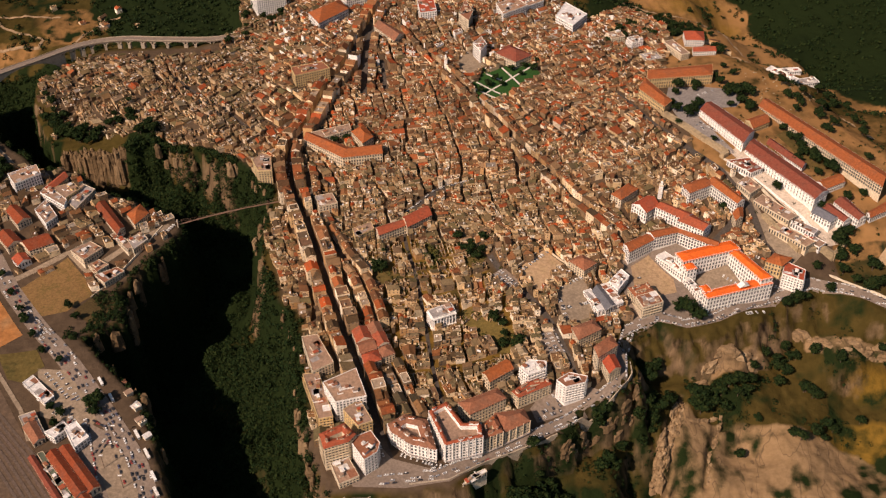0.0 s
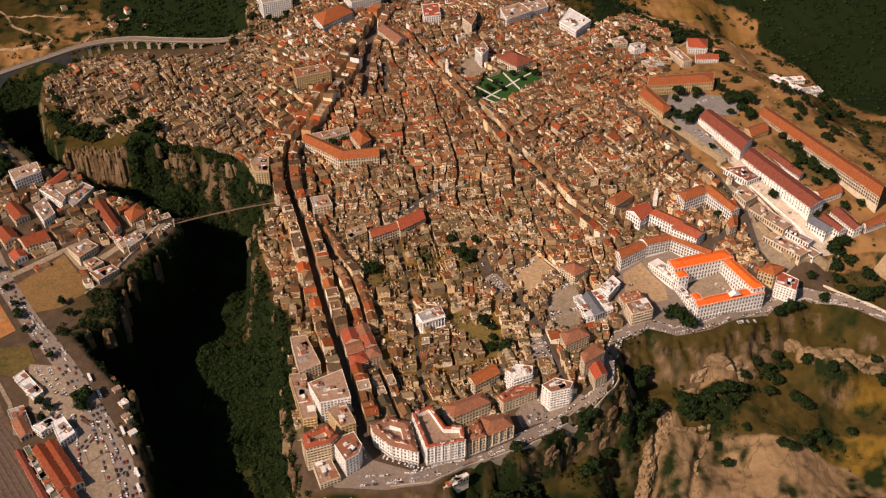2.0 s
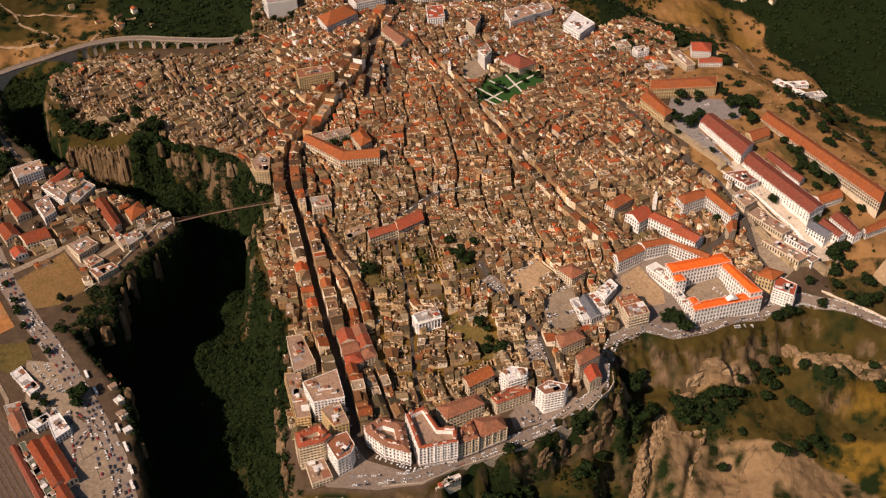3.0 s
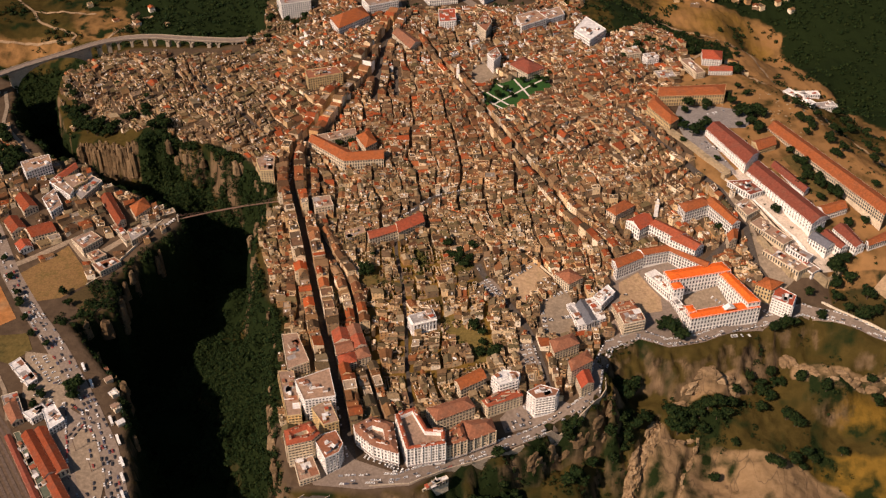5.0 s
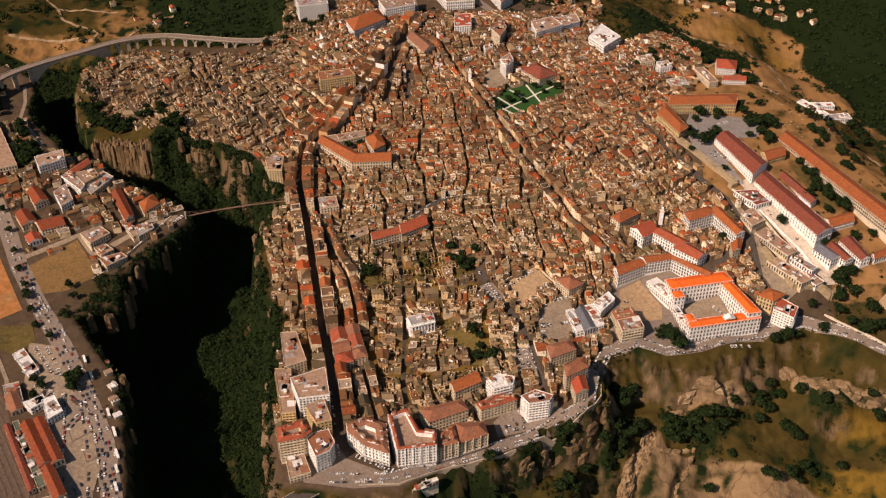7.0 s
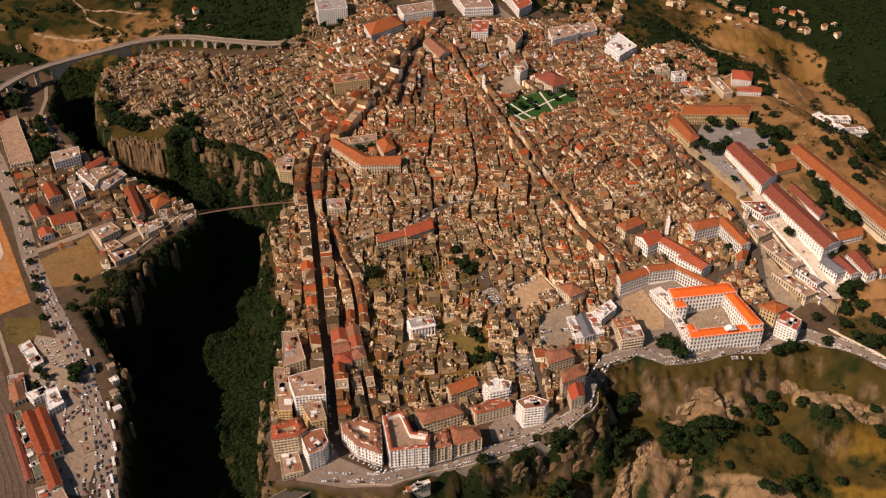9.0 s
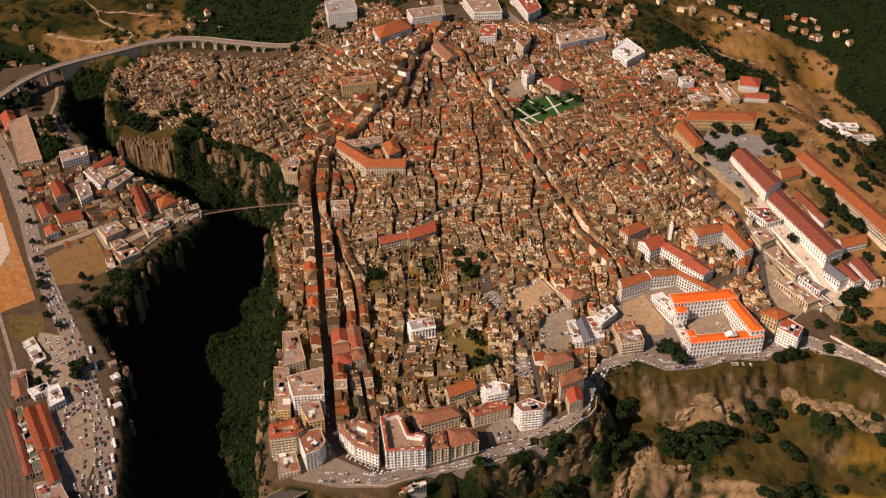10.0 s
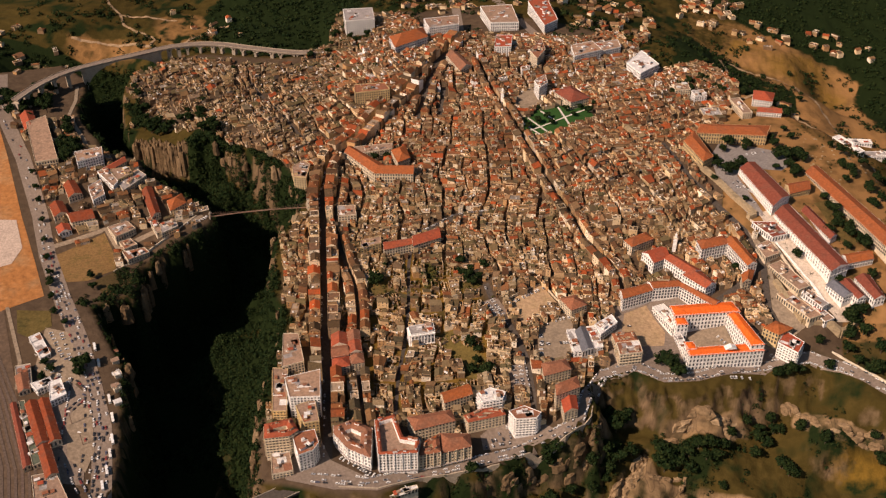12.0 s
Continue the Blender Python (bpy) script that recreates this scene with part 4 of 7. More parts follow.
building("arcade_wing", [(260, 906), (297, 880), (302, 890), (257, 916)], 16, 4, "gable", "white", "orange", "white arcaded barrack wing with orange tiles", "school", into=arcaded_barrack, arcade=True)
institution = tagged(new("institution"), "white institution with wings round a court", "public building")
building("hospital_wing", [(280, 957), (312, 976), (304, 989), (274, 973)], 17, 4, "hip", "white", "orange", "white institution wing with an orange roof", "public building", into=institution, arcade=True)
building("hospital_wing", [(304, 979), (329, 936), (339, 943), (317, 987)], 17, 4, "gable", "white", "orange", "white institution wing with an orange roof", "public building", into=institution, arcade=True)
building("hospital_wing", [(325, 917), (334, 923), (338, 942), (324, 931)], 12, 3, "gable", "cream", "orange", "short institution wing with an orange roof", "public building", into=institution)
building("apartment_block", [(230, 940), (247, 956), (236, 973), (216, 957)], 14, 3, "gable", "white", "red", "white house with a red tile roof", "building")
building("apartment_block", [(270, 922), (281, 934), (253, 955), (241, 947)], 14, 3, "gable", "white", "red", "white house row with red tile roofs", "building")
building("apartment_block", [(287, 904), (298, 915), (280, 934), (262, 923)], 14, 3, "gable", "white", "red", "white house row with red tile roofs", "building")
building("apartment_block", [(204, 963), (227, 985), (217, 996), (194, 974)], 11, 3, "hip", "cream", "orange", "house with an orange hipped roof", "building")
building("barrack", [(356, 1038), (376, 1066), (338, 1134), (319, 1114)], 12, 3, "gable", "white", "darkred", "long white barrack with a dark red roof", "barracks", gap=4.4)
building("barrack", [(414, 936), (434, 953), (376, 1061), (359, 1036)], 12, 3, "gable", "white", "darkred", "very long white barrack with a dark red roof", "barracks", gap=4.4)
building("barrack", [(497, 959), (511, 987), (415, 1156), (399, 1137)], 12, 3, "gable", "cream", "orange", "long galleried barrack with an orange roof", "barracks", arcade=True)
building("barrack", [(276, 1120), (288, 1135), (263, 1195), (251, 1165)], 15, 3, "hip", "ochre", "orange", "yellow barrack wing with an orange roof", "barracks")
building("barrack", [(354, 1205), (360, 1234), (270, 1218), (266, 1193)], 15, 3, "hip", "ochre", "orange", "long yellow barrack with an orange roof", "barracks")
building("guard_house", [(378, 1078), (402, 1094), (399, 1112), (373, 1098)], 7, 2, "gable", "ochre", "orange", "small guard house with an orange roof", "house")
building("guard_house", [(436, 968), (465, 984), (461, 999), (432, 984)], 8, 2, "gable", "white", "orange", "small white house with an orange roof", "house")
building("store_shed", [(428, 912), (440, 921), (425, 942), (412, 931)], 9, 2, "gable", "white", "slate", "white store with a grey roof", "shed")
building("store_shed", [(443, 913), (452, 918), (438, 947), (425, 937)], 9, 2, "gable", "white", "darkred", "white store with a dark red roof", "shed")
building("store_shed", [(460, 916), (471, 922), (459, 959), (443, 950)], 9, 2, "gable", "white", "darkred", "white store with a dark red roof", "shed")
building("store_shed", [(476, 923), (504, 939), (504, 953), (475, 932)], 8, 1, "gable", "white", "orange", "store with an orange tile roof", "shed")
building("store_shed", [(356, 990), (372, 1000), (359, 1022), (334, 1016)], 7, 1, "flat", "white", "darkred", "low store with a dull red roof", "shed")
building("store_shed", [(420, 1006), (428, 1016), (400, 1070), (391, 1058)], 4, 1, "gable", "white", "darkred", "narrow low store with a red roof", "shed")
building("store_shed", [(349, 958), (364, 971), (354, 994), (339, 980)], 6, 1, "flat", "cream", "terrace", "low tan store with a flat roof below the barracks", "shed")
building("store_shed", [(383, 916), (395, 926), (366, 966), (353, 954)], 6, 1, "flat", "cream", "terrace", "long low tan store with a flat roof", "shed")
building("theatre", [(-180, 1372), (-141, 1420), (-157, 1451), (-199, 1407)], 17, 4, "hip", "white", "orange", "white theatre with an orange hipped roof", "public building")
building("apartment_block", [(-282, 1452), (-240, 1470), (-256, 1512), (-300, 1496)], 26, 8, "flat", "white", "grey", "tall white block at the edge of town", "building")
building("apartment_block", [(-146, 1450), (-104, 1474), (-112, 1506), (-162, 1480)], 20, 5, "flat", "white", "terrace", "white arcaded block on the far square", "building")
building("apartment_block", [(185, 1353), (209, 1389), (181, 1429), (163, 1383)], 17, 4, "flat", "white", "white", "large white modern building on the edge of town", "building")
building("apartment_block", [(51, 1278), (60, 1297), (53, 1320), (41, 1299)], 18, 5, "flat", "white", "terrace", "white block on the park square", "building")
building("town_hall", [(98, 1256), (122, 1276), (92, 1306), (72, 1282)], 12, 3, "hip", "cream", "darkred", "building with a brown hipped roof beside the park", "public building")
building("apartment_block", [(-34, 1400), (-10, 1407), (-15, 1447), (-39, 1441)], 17, 5, "flat", "white", "red", "white block with a red roof on the far square", "building")
building("apartment_block", [(36, 1357), (43, 1390), (32, 1428), (22, 1381)], 20, 6, "flat", "cream", "brown", "tall brown block in the far quarter", "building")
building("apartment_block", [(87, 1386), (124, 1416), (107, 1443), (78, 1421)], 17, 5, "flat", "white", "terrace", "white block in the far quarter", "building")
building("post_office", [(-58, 1499), (-15, 1511), (-38, 1577), (-86, 1558)], 16, 3, "flat", "white", "terrace", "large white public building with a flat roof", "public building")
building("apartment_block", [(27, 1504), (44, 1532), (13, 1619), (-13, 1594)], 18, 5, "flat", "white", "red", "long white block beside the far boulevard", "building")
building("apartment_block", [(112, 1413), (150, 1442), (143, 1467), (102, 1441)], 14, 4, "flat", "white", "terrace", "white block at the far edge of town", "building")
building("apartment_block", [(-69, 1317), (-56, 1338), (-87, 1377), (-100, 1363)], 12, 4, "gable", "cream", "brown", "cream block with a brown tile roof in the far quarter", "building")
courtyard_college = tagged(new("courtyard_college"), "old college with orange roofs round a planted court", "public building")
building("madrasa_wing", [(-122, 1045), (-114, 1066), (-168, 1102), (-173, 1086)], 14, 3, "gable", "cream", "orange", "wing with an orange tile roof round a court", "public building", into=courtyard_college)
building("madrasa_wing", [(-74, 1054), (-77, 1075), (-114, 1066), (-122, 1045)], 14, 3, "gable", "cream", "orange", "wing with an orange tile roof round a court", "public building", into=courtyard_college)
building("madrasa_wing", [(-99, 1075), (-87, 1090), (-101, 1118), (-115, 1102)], 15, 3, "hip", "cream", "orange", "tall wing with an orange hipped roof", "public building", into=courtyard_college)
building("madrasa_wing", [(-156, 1086), (-116, 1109), (-119, 1122), (-165, 1102)], 12, 3, "flat", "cream", "terrace", "wing with a flat roof round a court", "public building", into=courtyard_college)
building("apartment_block", [(-142, 957), (-122, 965), (-130, 984), (-149, 978)], 14, 4, "flat", "cream", "terrace", "cream block in the old town", "building")
building("apartment_block", [(-97, 898), (-77, 913), (-81, 926), (-101, 913)], 14, 4, "flat", "ochre", "terrace", "ochre block in the old town", "building")
building("apartment_block", [(-222, 1027), (-206, 1028), (-211, 1059), (-223, 1067), (-232, 1049)], 20, 6, "flat", "ochre", "terrace", "yellow block on the cliff over the gorge", "building")
building("apartment_block", [(-197, 1217), (-153, 1238), (-165, 1255), (-205, 1240)], 18, 5, "flat", "ochre", "brown", "ochre block along the main street", "building")
building("apartment_block", [(-40, 917), (-13, 940), (-20, 957), (-46, 935)], 13, 3, "gable", "cream", "red", "row house with a red tile roof in the old town", "building")
building("apartment_block", [(-71, 904), (-41, 923), (-46, 933), (-76, 918)], 12, 3, "gable", "cream", "red", "row house with a red tile roof in the old town", "building")
building("bank_block", [(-506, 1001), (-482, 1023), (-493, 1042), (-521, 1022)], 16, 4, "flat", "white", "terrace", "white four storey block across the gorge", "building")
building("bank_house", [(-465, 997), (-453, 1029), (-461, 1039), (-475, 1004)], 8, 2, "gable", "cream", "red", "long house with a red roof across the gorge", "house")
building("bank_house", [(-440, 968), (-440, 980), (-471, 1008), (-476, 995)], 9, 2, "flat", "white", "terrace", "white house with arched front across the gorge", "house")
building("bank_house", [(-452, 937), (-444, 952), (-466, 983), (-473, 964)], 8, 2, "flat", "white", "terrace", "white house with a yard across the gorge", "house")
building("bank_house", [(-443, 983), (-431, 1002), (-443, 1016), (-463, 1004)], 9, 2, "flat", "ochre", "terrace", "yellow house with a flat roof across the gorge", "house")
building("bank_house", [(-427, 967), (-415, 1007), (-433, 1018), (-439, 980)], 7, 2, "flat", "cream", "grey", "house with a grey flat roof across the gorge", "house")
building("bank_house", [(-369, 925), (-364, 938), (-400, 990), (-408, 977)], 7, 2, "gable", "cream", "rust", "long house with a rusty tile roof across the gorge", "house")
building("bank_house", [(-354, 945), (-343, 967), (-357, 984), (-368, 965)], 9, 2, "hip", "cream", "orange", "house with an orange hipped roof at the gorge edge", "house")
building("bank_house", [(-353, 903), (-348, 910), (-373, 936), (-379, 930)], 5, 1, "flat", "cream", "terrace", "low pale house at the gorge edge", "house")
building("bank_house", [(-346, 902), (-334, 921), (-344, 934), (-357, 921)], 7, 2, "flat", "cream", "grey", "house with a dark flat roof at the gorge edge", "house")
building("bank_house", [(-485, 937), (-473, 949), (-498, 975), (-506, 962)], 8, 2, "gable", "cream", "rust", "workshop with a red tile roof", "workshop")
building("bank_house", [(-460, 896), (-437, 911), (-452, 928), (-476, 912)], 8, 2, "gable", "cream", "rust", "workshop with a brown tile roof", "workshop")
building("bank_house", [(-485, 900), (-473, 913), (-493, 934), (-504, 922)], 8, 2, "gable", "cream", "rust", "workshop with a rusty tile roof", "workshop")
building("bank_house", [(-468, 878), (-457, 888), (-467, 900), (-479, 890)], 6, 1, "gable", "white", "red", "small workshop with a red roof", "workshop")
building("bank_house", [(-528, 1064), (-511, 1088), (-527, 1106), (-546, 1082)], 10, 3, "flat", "cream", "brown", "house with a brown flat roof", "house")
building("warehouse", [(-566, 999), (-542, 1013), (-618, 1115), (-634, 1092)], 11, 2, "flat", "cream", "terrace", "large warehouse with a tan flat roof", "warehouse")
building("bank_house", [(-397, 884), (-382, 906), (-399, 918), (-416, 901)], 7, 2, "flat", "cream", "terrace", "house with a flat roof across the gorge", "house")
building("bank_house", [(-381, 873), (-371, 885), (-384, 894), (-394, 885)], 6, 2, "flat", "cream", "terrace", "low pale house across the gorge", "house")
building("bank_house", [(-369, 857), (-352, 877), (-362, 884), (-383, 870)], 6, 2, "flat", "cream", "brown", "long low house over the gorge", "house")
building("bank_house", [(-377, 632), (-369, 640), (-384, 661), (-394, 653)], 6, 1, "gable", "cream", "brown", "low shed with a brown roof near the station", "shed")
building("bank_house", [(-359, 637), (-349, 650), (-355, 656), (-370, 644)], 8, 2, "flat", "white", "white", "white house near the station", "house")
building("bank_house", [(-337, 625), (-327, 638), (-344, 657), (-353, 649)], 8, 2, "flat", "white", "white", "white house with a courtyard near the station", "house")
building("station_hall", [(-321, 570), (-313, 579), (-354, 626), (-361, 617)], 8, 2, "gable", "cream", "rust", "railway station hall with a long rust-red roof", "station")
building("station_hall", [(-293, 537), (-285, 546), (-313, 579), (-321, 570)], 8, 2, "gable", "cream", "rust", "railway station hall with a long rust-red roof", "station")
building("platform_roof", [(-320, 544), (-316, 550), (-374, 621), (-378, 617)], 5, 1, "gable", "cream", "darkred", "railway platform roof with red tiles", "station")
building("platform_roof", [(-313, 549), (-308, 554), (-367, 625), (-371, 622)], 5, 1, "flat", "cream", "green", "railway platform roof of dull green metal", "station")
building("bank_house", [(-382, 683), (-376, 692), (-405, 720), (-412, 710)], 4, 1, "flat", "white", "white", "low white deck house near the road", "house")
building("bank_house", [(-630, 1080), (-620, 1096), (-649, 1131), (-659, 1115)], 7, 2, "gable", "cream", "red", "house with a red roof beside the road", "house")
building("store_shed", [(394, 879), (406, 888), (375, 922), (362, 914)], 7, 1, "flat", "cream", "terrace", "long tan stone store with a flat roof on the rampart", "shed")
building("store_shed", [(407, 898), (414, 906), (386, 933), (378, 929)], 6, 1, "flat", "white", "grey", "long low white store above the rampart", "shed")
building("apartment_block", [(410, 883), (420, 891), (398, 918), (388, 912)], 4, 1, "flat", "white", "terrace", "low white terrace building above the rampart", "building")
building("roadside_kiosk", [(-310, 697), (-306, 693), (-301, 698), (-305, 702)], 3.5, 1, "gable", "cream", "terrace", "small roadside kiosk at the edge of the gorge", "kiosk", windows=False)
building("roadside_kiosk", [(-297, 678), (-293, 674), (-288, 679), (-292, 683)], 4.5, 1, "flat", "cream", "white", "small roadside kiosk at the edge of the gorge", "kiosk", windows=False)
building("roadside_kiosk", [(-322, 716), (-318, 712), (-313, 717), (-317, 721)], 3.5, 1, "gable", "cream", "brown", "small roadside kiosk at the edge of the gorge", "kiosk", windows=False)
building("roadside_kiosk", [(-288, 659), (-284, 655), (-279, 660), (-283, 664)], 4.5, 1, "flat", "cream", "terrace", "small roadside kiosk at the edge of the gorge", "kiosk", windows=False)
building("roadside_kiosk", [(-280, 643), (-276, 639), (-271, 644), (-275, 648)], 3.5, 1, "gable", "cream", "white", "small roadside kiosk at the edge of the gorge", "kiosk", windows=False)
building("dark_shed", [(-403, 668), (-384, 640), (-371, 646), (-390, 675)], 4, 1, "flat", "cream", "grey", "low grey shed beside the railway", "shed")
building("station_hall", [(-312, 576), (-303, 584), (-344, 632), (-353, 625)], 7, 1, "gable", "cream", "rust", "wing of the station with a rust-red roof", "station")
building("kiosk", [(18, 594), (40, 609), (38, 612), (15, 599)], 6, 1, "flat", "cream", "white", "low pale flat roofed pavilion below the avenue", "building")
building("station_store", [(-283, 502), (-258, 517), (-290, 548), (-308, 538)], 7, 1, "flat", "cream", "terrace", "station store with a tan flat roof", "station")
building("villa", [(340, 1318), (366, 1316), (370, 1343), (342, 1345)], 11, 3, "hip", "white", "red", "white villa with a red hipped roof above the slope", "house")
building("villa", [(346, 1290), (378, 1292), (378, 1306), (348, 1304)], 7, 2, "gable", "white", "red", "low white villa with a red roof above the slope", "house")
building("villa", [(309, 1314), (327, 1276), (339, 1281), (322, 1320)], 9, 3, "flat", "cream", "terrace", "cream terraced house above the slope", "house")
building("edge_block", [(236, 1318), (256, 1326), (250, 1344), (230, 1336)], 12, 4, "flat", "cream", "terrace", "cream flats at the edge of the old town", "building")
building("edge_block", [(262, 1300), (278, 1306), (273, 1322), (257, 1316)], 15, 5, "flat", "white", "grey", "tall white flats at the edge of the old town", "building")
building("edge_block", [(276, 1262), (300, 1270), (294, 1290), (270, 1282)], 7, 2, "flat", "cream", "grey", "low hall with a pale grey flat roof", "building")
building("walled_compound", [(446, 1272), (476, 1236), (484, 1243), (455, 1280)], 5, 1, "flat", "white", "white", "white walled building on the bare slope", "house")
building("walled_compound", [(488, 1254), (520, 1262), (516, 1276), (486, 1268)], 4, 1, "flat", "white", "grey", "low white building on the bare slope", "house")
building("walled_compound", [(470, 1280), (500, 1284), (498, 1294), (468, 1290)], 4, 1, "flat", "white", "white", "low white building on the bare slope", "house")

# the college: four wings round a court
college = tagged(new("college"), "large white college round a court with vivid orange roofs", "school")
COLLEGE = [Vector(p) for p in ((275, 808), (349, 833), (315.5, 894), (251, 872))]


def across(u, v):
    """A place in the college: u from its left to its right side, v from its front to its back, in shares."""
    a, b, c, d = COLLEGE
    p = a.lerp(b, u).lerp(d.lerp(c, u), v)
    return (p.x, p.y)


for (u0, v0, u1, v1), high, storeys, roof, tiles in (
        ((0, 0, 1, 0.17), 21, 4, "hip", "vivid"), ((0.81, 0.02, 0.994, 0.98), 20.9, 4, "hip", "vivid"), ((0, 0.76, 1, 1), 21, 4, "hip", "vivid"),
        ((0.004, 0.10, 0.12, 0.26), 20.9, 4, "hip", "vivid"), ((0.004, 0.62, 0.17, 0.80), 20.9, 4, "hip", "vivid"), ((0, 0.26, 0.08, 0.62), 9, 2, "flat", "white")):
    building("wing", [across(u0, v0), across(u1, v0), across(u1, v1), across(u0, v1)], high, storeys, roof, "white", tiles, "", "", into=college, gap=3.6)
pediment = Shape()
(ax, ay), (bx, by) = across(0.46, -0.012), across(0.62, -0.012)
run = Vector((bx - ax, by - ay))
pediment.v = [(0, 0, 0), (run.length, 0, 0), (run.length / 2, 0, 3.4), (0, 6, 0), (run.length, 6, 0), (run.length / 2, 6, 3.4)]
pediment.f, pediment.m = [(0, 1, 2), (0, 2, 5, 3), (1, 4, 5, 2), (0, 3, 4, 1)], [0, 0, 0, 0]
part("pediment", pediment, (WALLS["white"],), college, at=Matrix.Translation((ax, ay, ground(312, 850) + 20.6)) @ Matrix.Rotation(math.atan2(run.y, run.x), 4, "Z"))
inner = [across(0.09, 0.18), across(0.80, 0.18), across(0.80, 0.75), across(0.09, 0.75)]
patch("yard", grown(inner, -0.3), PAVING, "pale paved court of the college", 0.3, "yard")

# ---- the dense old town ----


def lots(angle, centre, half, rng, small, large):
    """Four-cornered plots by cutting a field again and again, with lanes between the larger pieces."""
    out, stack = [], [(-half, -half, half, half)]
    while stack:
        x0, y0, x1, y1 = stack.pop()
        w, h = x1 - x0, y1 - y0
        if max(w, h) < rng.uniform(small, large):
            out.append([(x0, y0), (x1, y0), (x1, y1), (x0, y1)])
            continue
        size = max(w, h)
        gap = 4.6 if size > 110 else 3.4 if size > 55 else (2.4 if rng.random() < 0.6 else 0) if size > 26 else (1.3 if rng.random() < 0.15 else 0)
        k = rng.uniform(0.38, 0.62)
        if w > h:
            cut = x0 + w * k
            stack += [(x0, y0, cut - gap / 2, y1), (cut + gap / 2, y0, x1, y1)]
        else:
            cut = y0 + h * k
            stack += [(x0, y0, x1, cut - gap / 2), (x0, cut + gap / 2, x1, y1)]
    q = np.array(out)
    c, s = math.cos(angle), math.sin(angle)
    q = np.stack([q[..., 0] * c - q[..., 1] * s + centre[0], q[..., 0] * s + q[..., 1] * c + centre[1]], -1)
    bend = np.stack([waves(q[..., 0], q[..., 1], 190, 21), waves(q[..., 0], q[..., 1], 190, 22)], -1) * 9
    return q + bend + np.stack([waves(q[..., 0], q[..., 1], 40, 23), waves(q[..., 0], q[..., 1], 40, 24)], -1) * 1.8 + np.stack([waves(q[..., 0], q[..., 1], 15, 25), waves(q[..., 0], q[..., 1], 15, 26)], -1) * 0.9


def keep_streets(q, streets):
    """Drops the plots that lie in a street and pulls the others back to its edge."""
    keep = np.ones(len(q), bool)
    for line, width in streets:
        p = np.array(line, float)
        hw = width / 2
        mid = q.mean(1)
        best = np.full(len(q), 1e9)
        near = np.zeros((len(q), 2))
        for a, b in zip(p, p[1:]):
            ab = b - a
            k = np.clip(((mid - a) @ ab) / (ab @ ab), 0, 1)
            foot = a + k[:, None] * ab
            d = np.hypot(*(mid - foot).T)
            near = np.where((d < best)[:, None], foot, near)
            best = np.minimum(best, d)
        keep &= best > hw + 1.8
        n = (mid - near) / best[:, None].clip(1e-6)
        for j in range(4):
            reach = ((q[:, j] - near) * n).sum(1)
            short = np.where(best < hw + 15, np.clip(hw - reach, 0, 15), 0)
            q[:, j] += n * short[:, None]
    return q[keep]


def clear_of(q, plans, margin=1.2):
    """Drops the plots that meet one of the plans."""
    keep = np.ones(len(q), bool)
    mid = q.mean(1)
    for plan in plans:
        c = np.mean(np.array(plan), 0)
        reach = max(math.dist(c, p) for p in plan) + 16
        near = np.nonzero(keep & (np.abs(mid[:, 0] - c[0]) < reach) & (np.abs(mid[:, 1] - c[1]) < reach))[0]
        if not len(near):
            continue
        wide, some = grown(plan, margin), q[near]
        hit = inside(wide, mid[near, 0], mid[near, 1])
        for j in range(4):
            m = (some[:, j] + some[:, j - 1]) / 2
            hit |= inside(wide if margin < 0 else plan, some[:, j, 0], some[:, j, 1]) | inside(wide if margin < 0 else plan, m[:, 0], m[:, 1])
        keep[near[hit]] = False
    return q[keep]


def sized(q, least=14.0, narrow=2.4):
    """Plots that are neither slivers nor turned inside out."""
    d1, d2 = q[:, 2] - q[:, 0], q[:, 3] - q[:, 1]
    area = (d1[:, 0] * d2[:, 1] - d1[:, 1] * d2[:, 0]) / 2
    edge = np.min([np.hypot(*(q[:, j] - q[:, j - 1]).T) for j in range(4)], 0)
    return q[(area > least) & (edge > narrow)]


def wall_windows(shape, plan, z0, z1, rng, mat, wall):
    """Small dark windows with a sill on the sides that look out over the gorge and the front."""
    storeys = max(1, int((z1 - z0) / 3.3))
    for i in range(4):
        a, b = Vector(plan[i]), Vector(plan[(i + 1) % 4])
        run = b - a
        length = run.length
        out = Vector((run.y, -run.x)) / max(length, 1e-6)
        if length < 4 or out.y > 0.35:
            continue
        u, n = run / length, max(1, int(length / 3.4))
        for k in range(storeys):
            for j in range(n):
                if rng.random() < 0.42:
                    continue
                p, w, h = a + run * ((j + 0.5) / n), rng.uniform(0.45, 0.65), rng.uniform(1.2, 1.7)
                z = z1 - 3.2 * (k + 1) + 0.9
                if z < z0 + 0.5:
                    continue
                e = out * 0.08
                l, r = p - u * w, p + u * w
                v = [(l.x, l.y, z), (r.x, r.y, z), (r.x, r.y, z + h), (l.x, l.y, z + h)]
                v += [(x + e.x, y + e.y, zz) for x, y, zz in v]
                shape.add(v, [(4, 5, 6, 7), (0, 1, 5, 4), (1, 2, 6, 5), (2, 3, 7, 6), (3, 0, 4, 7)], mat)


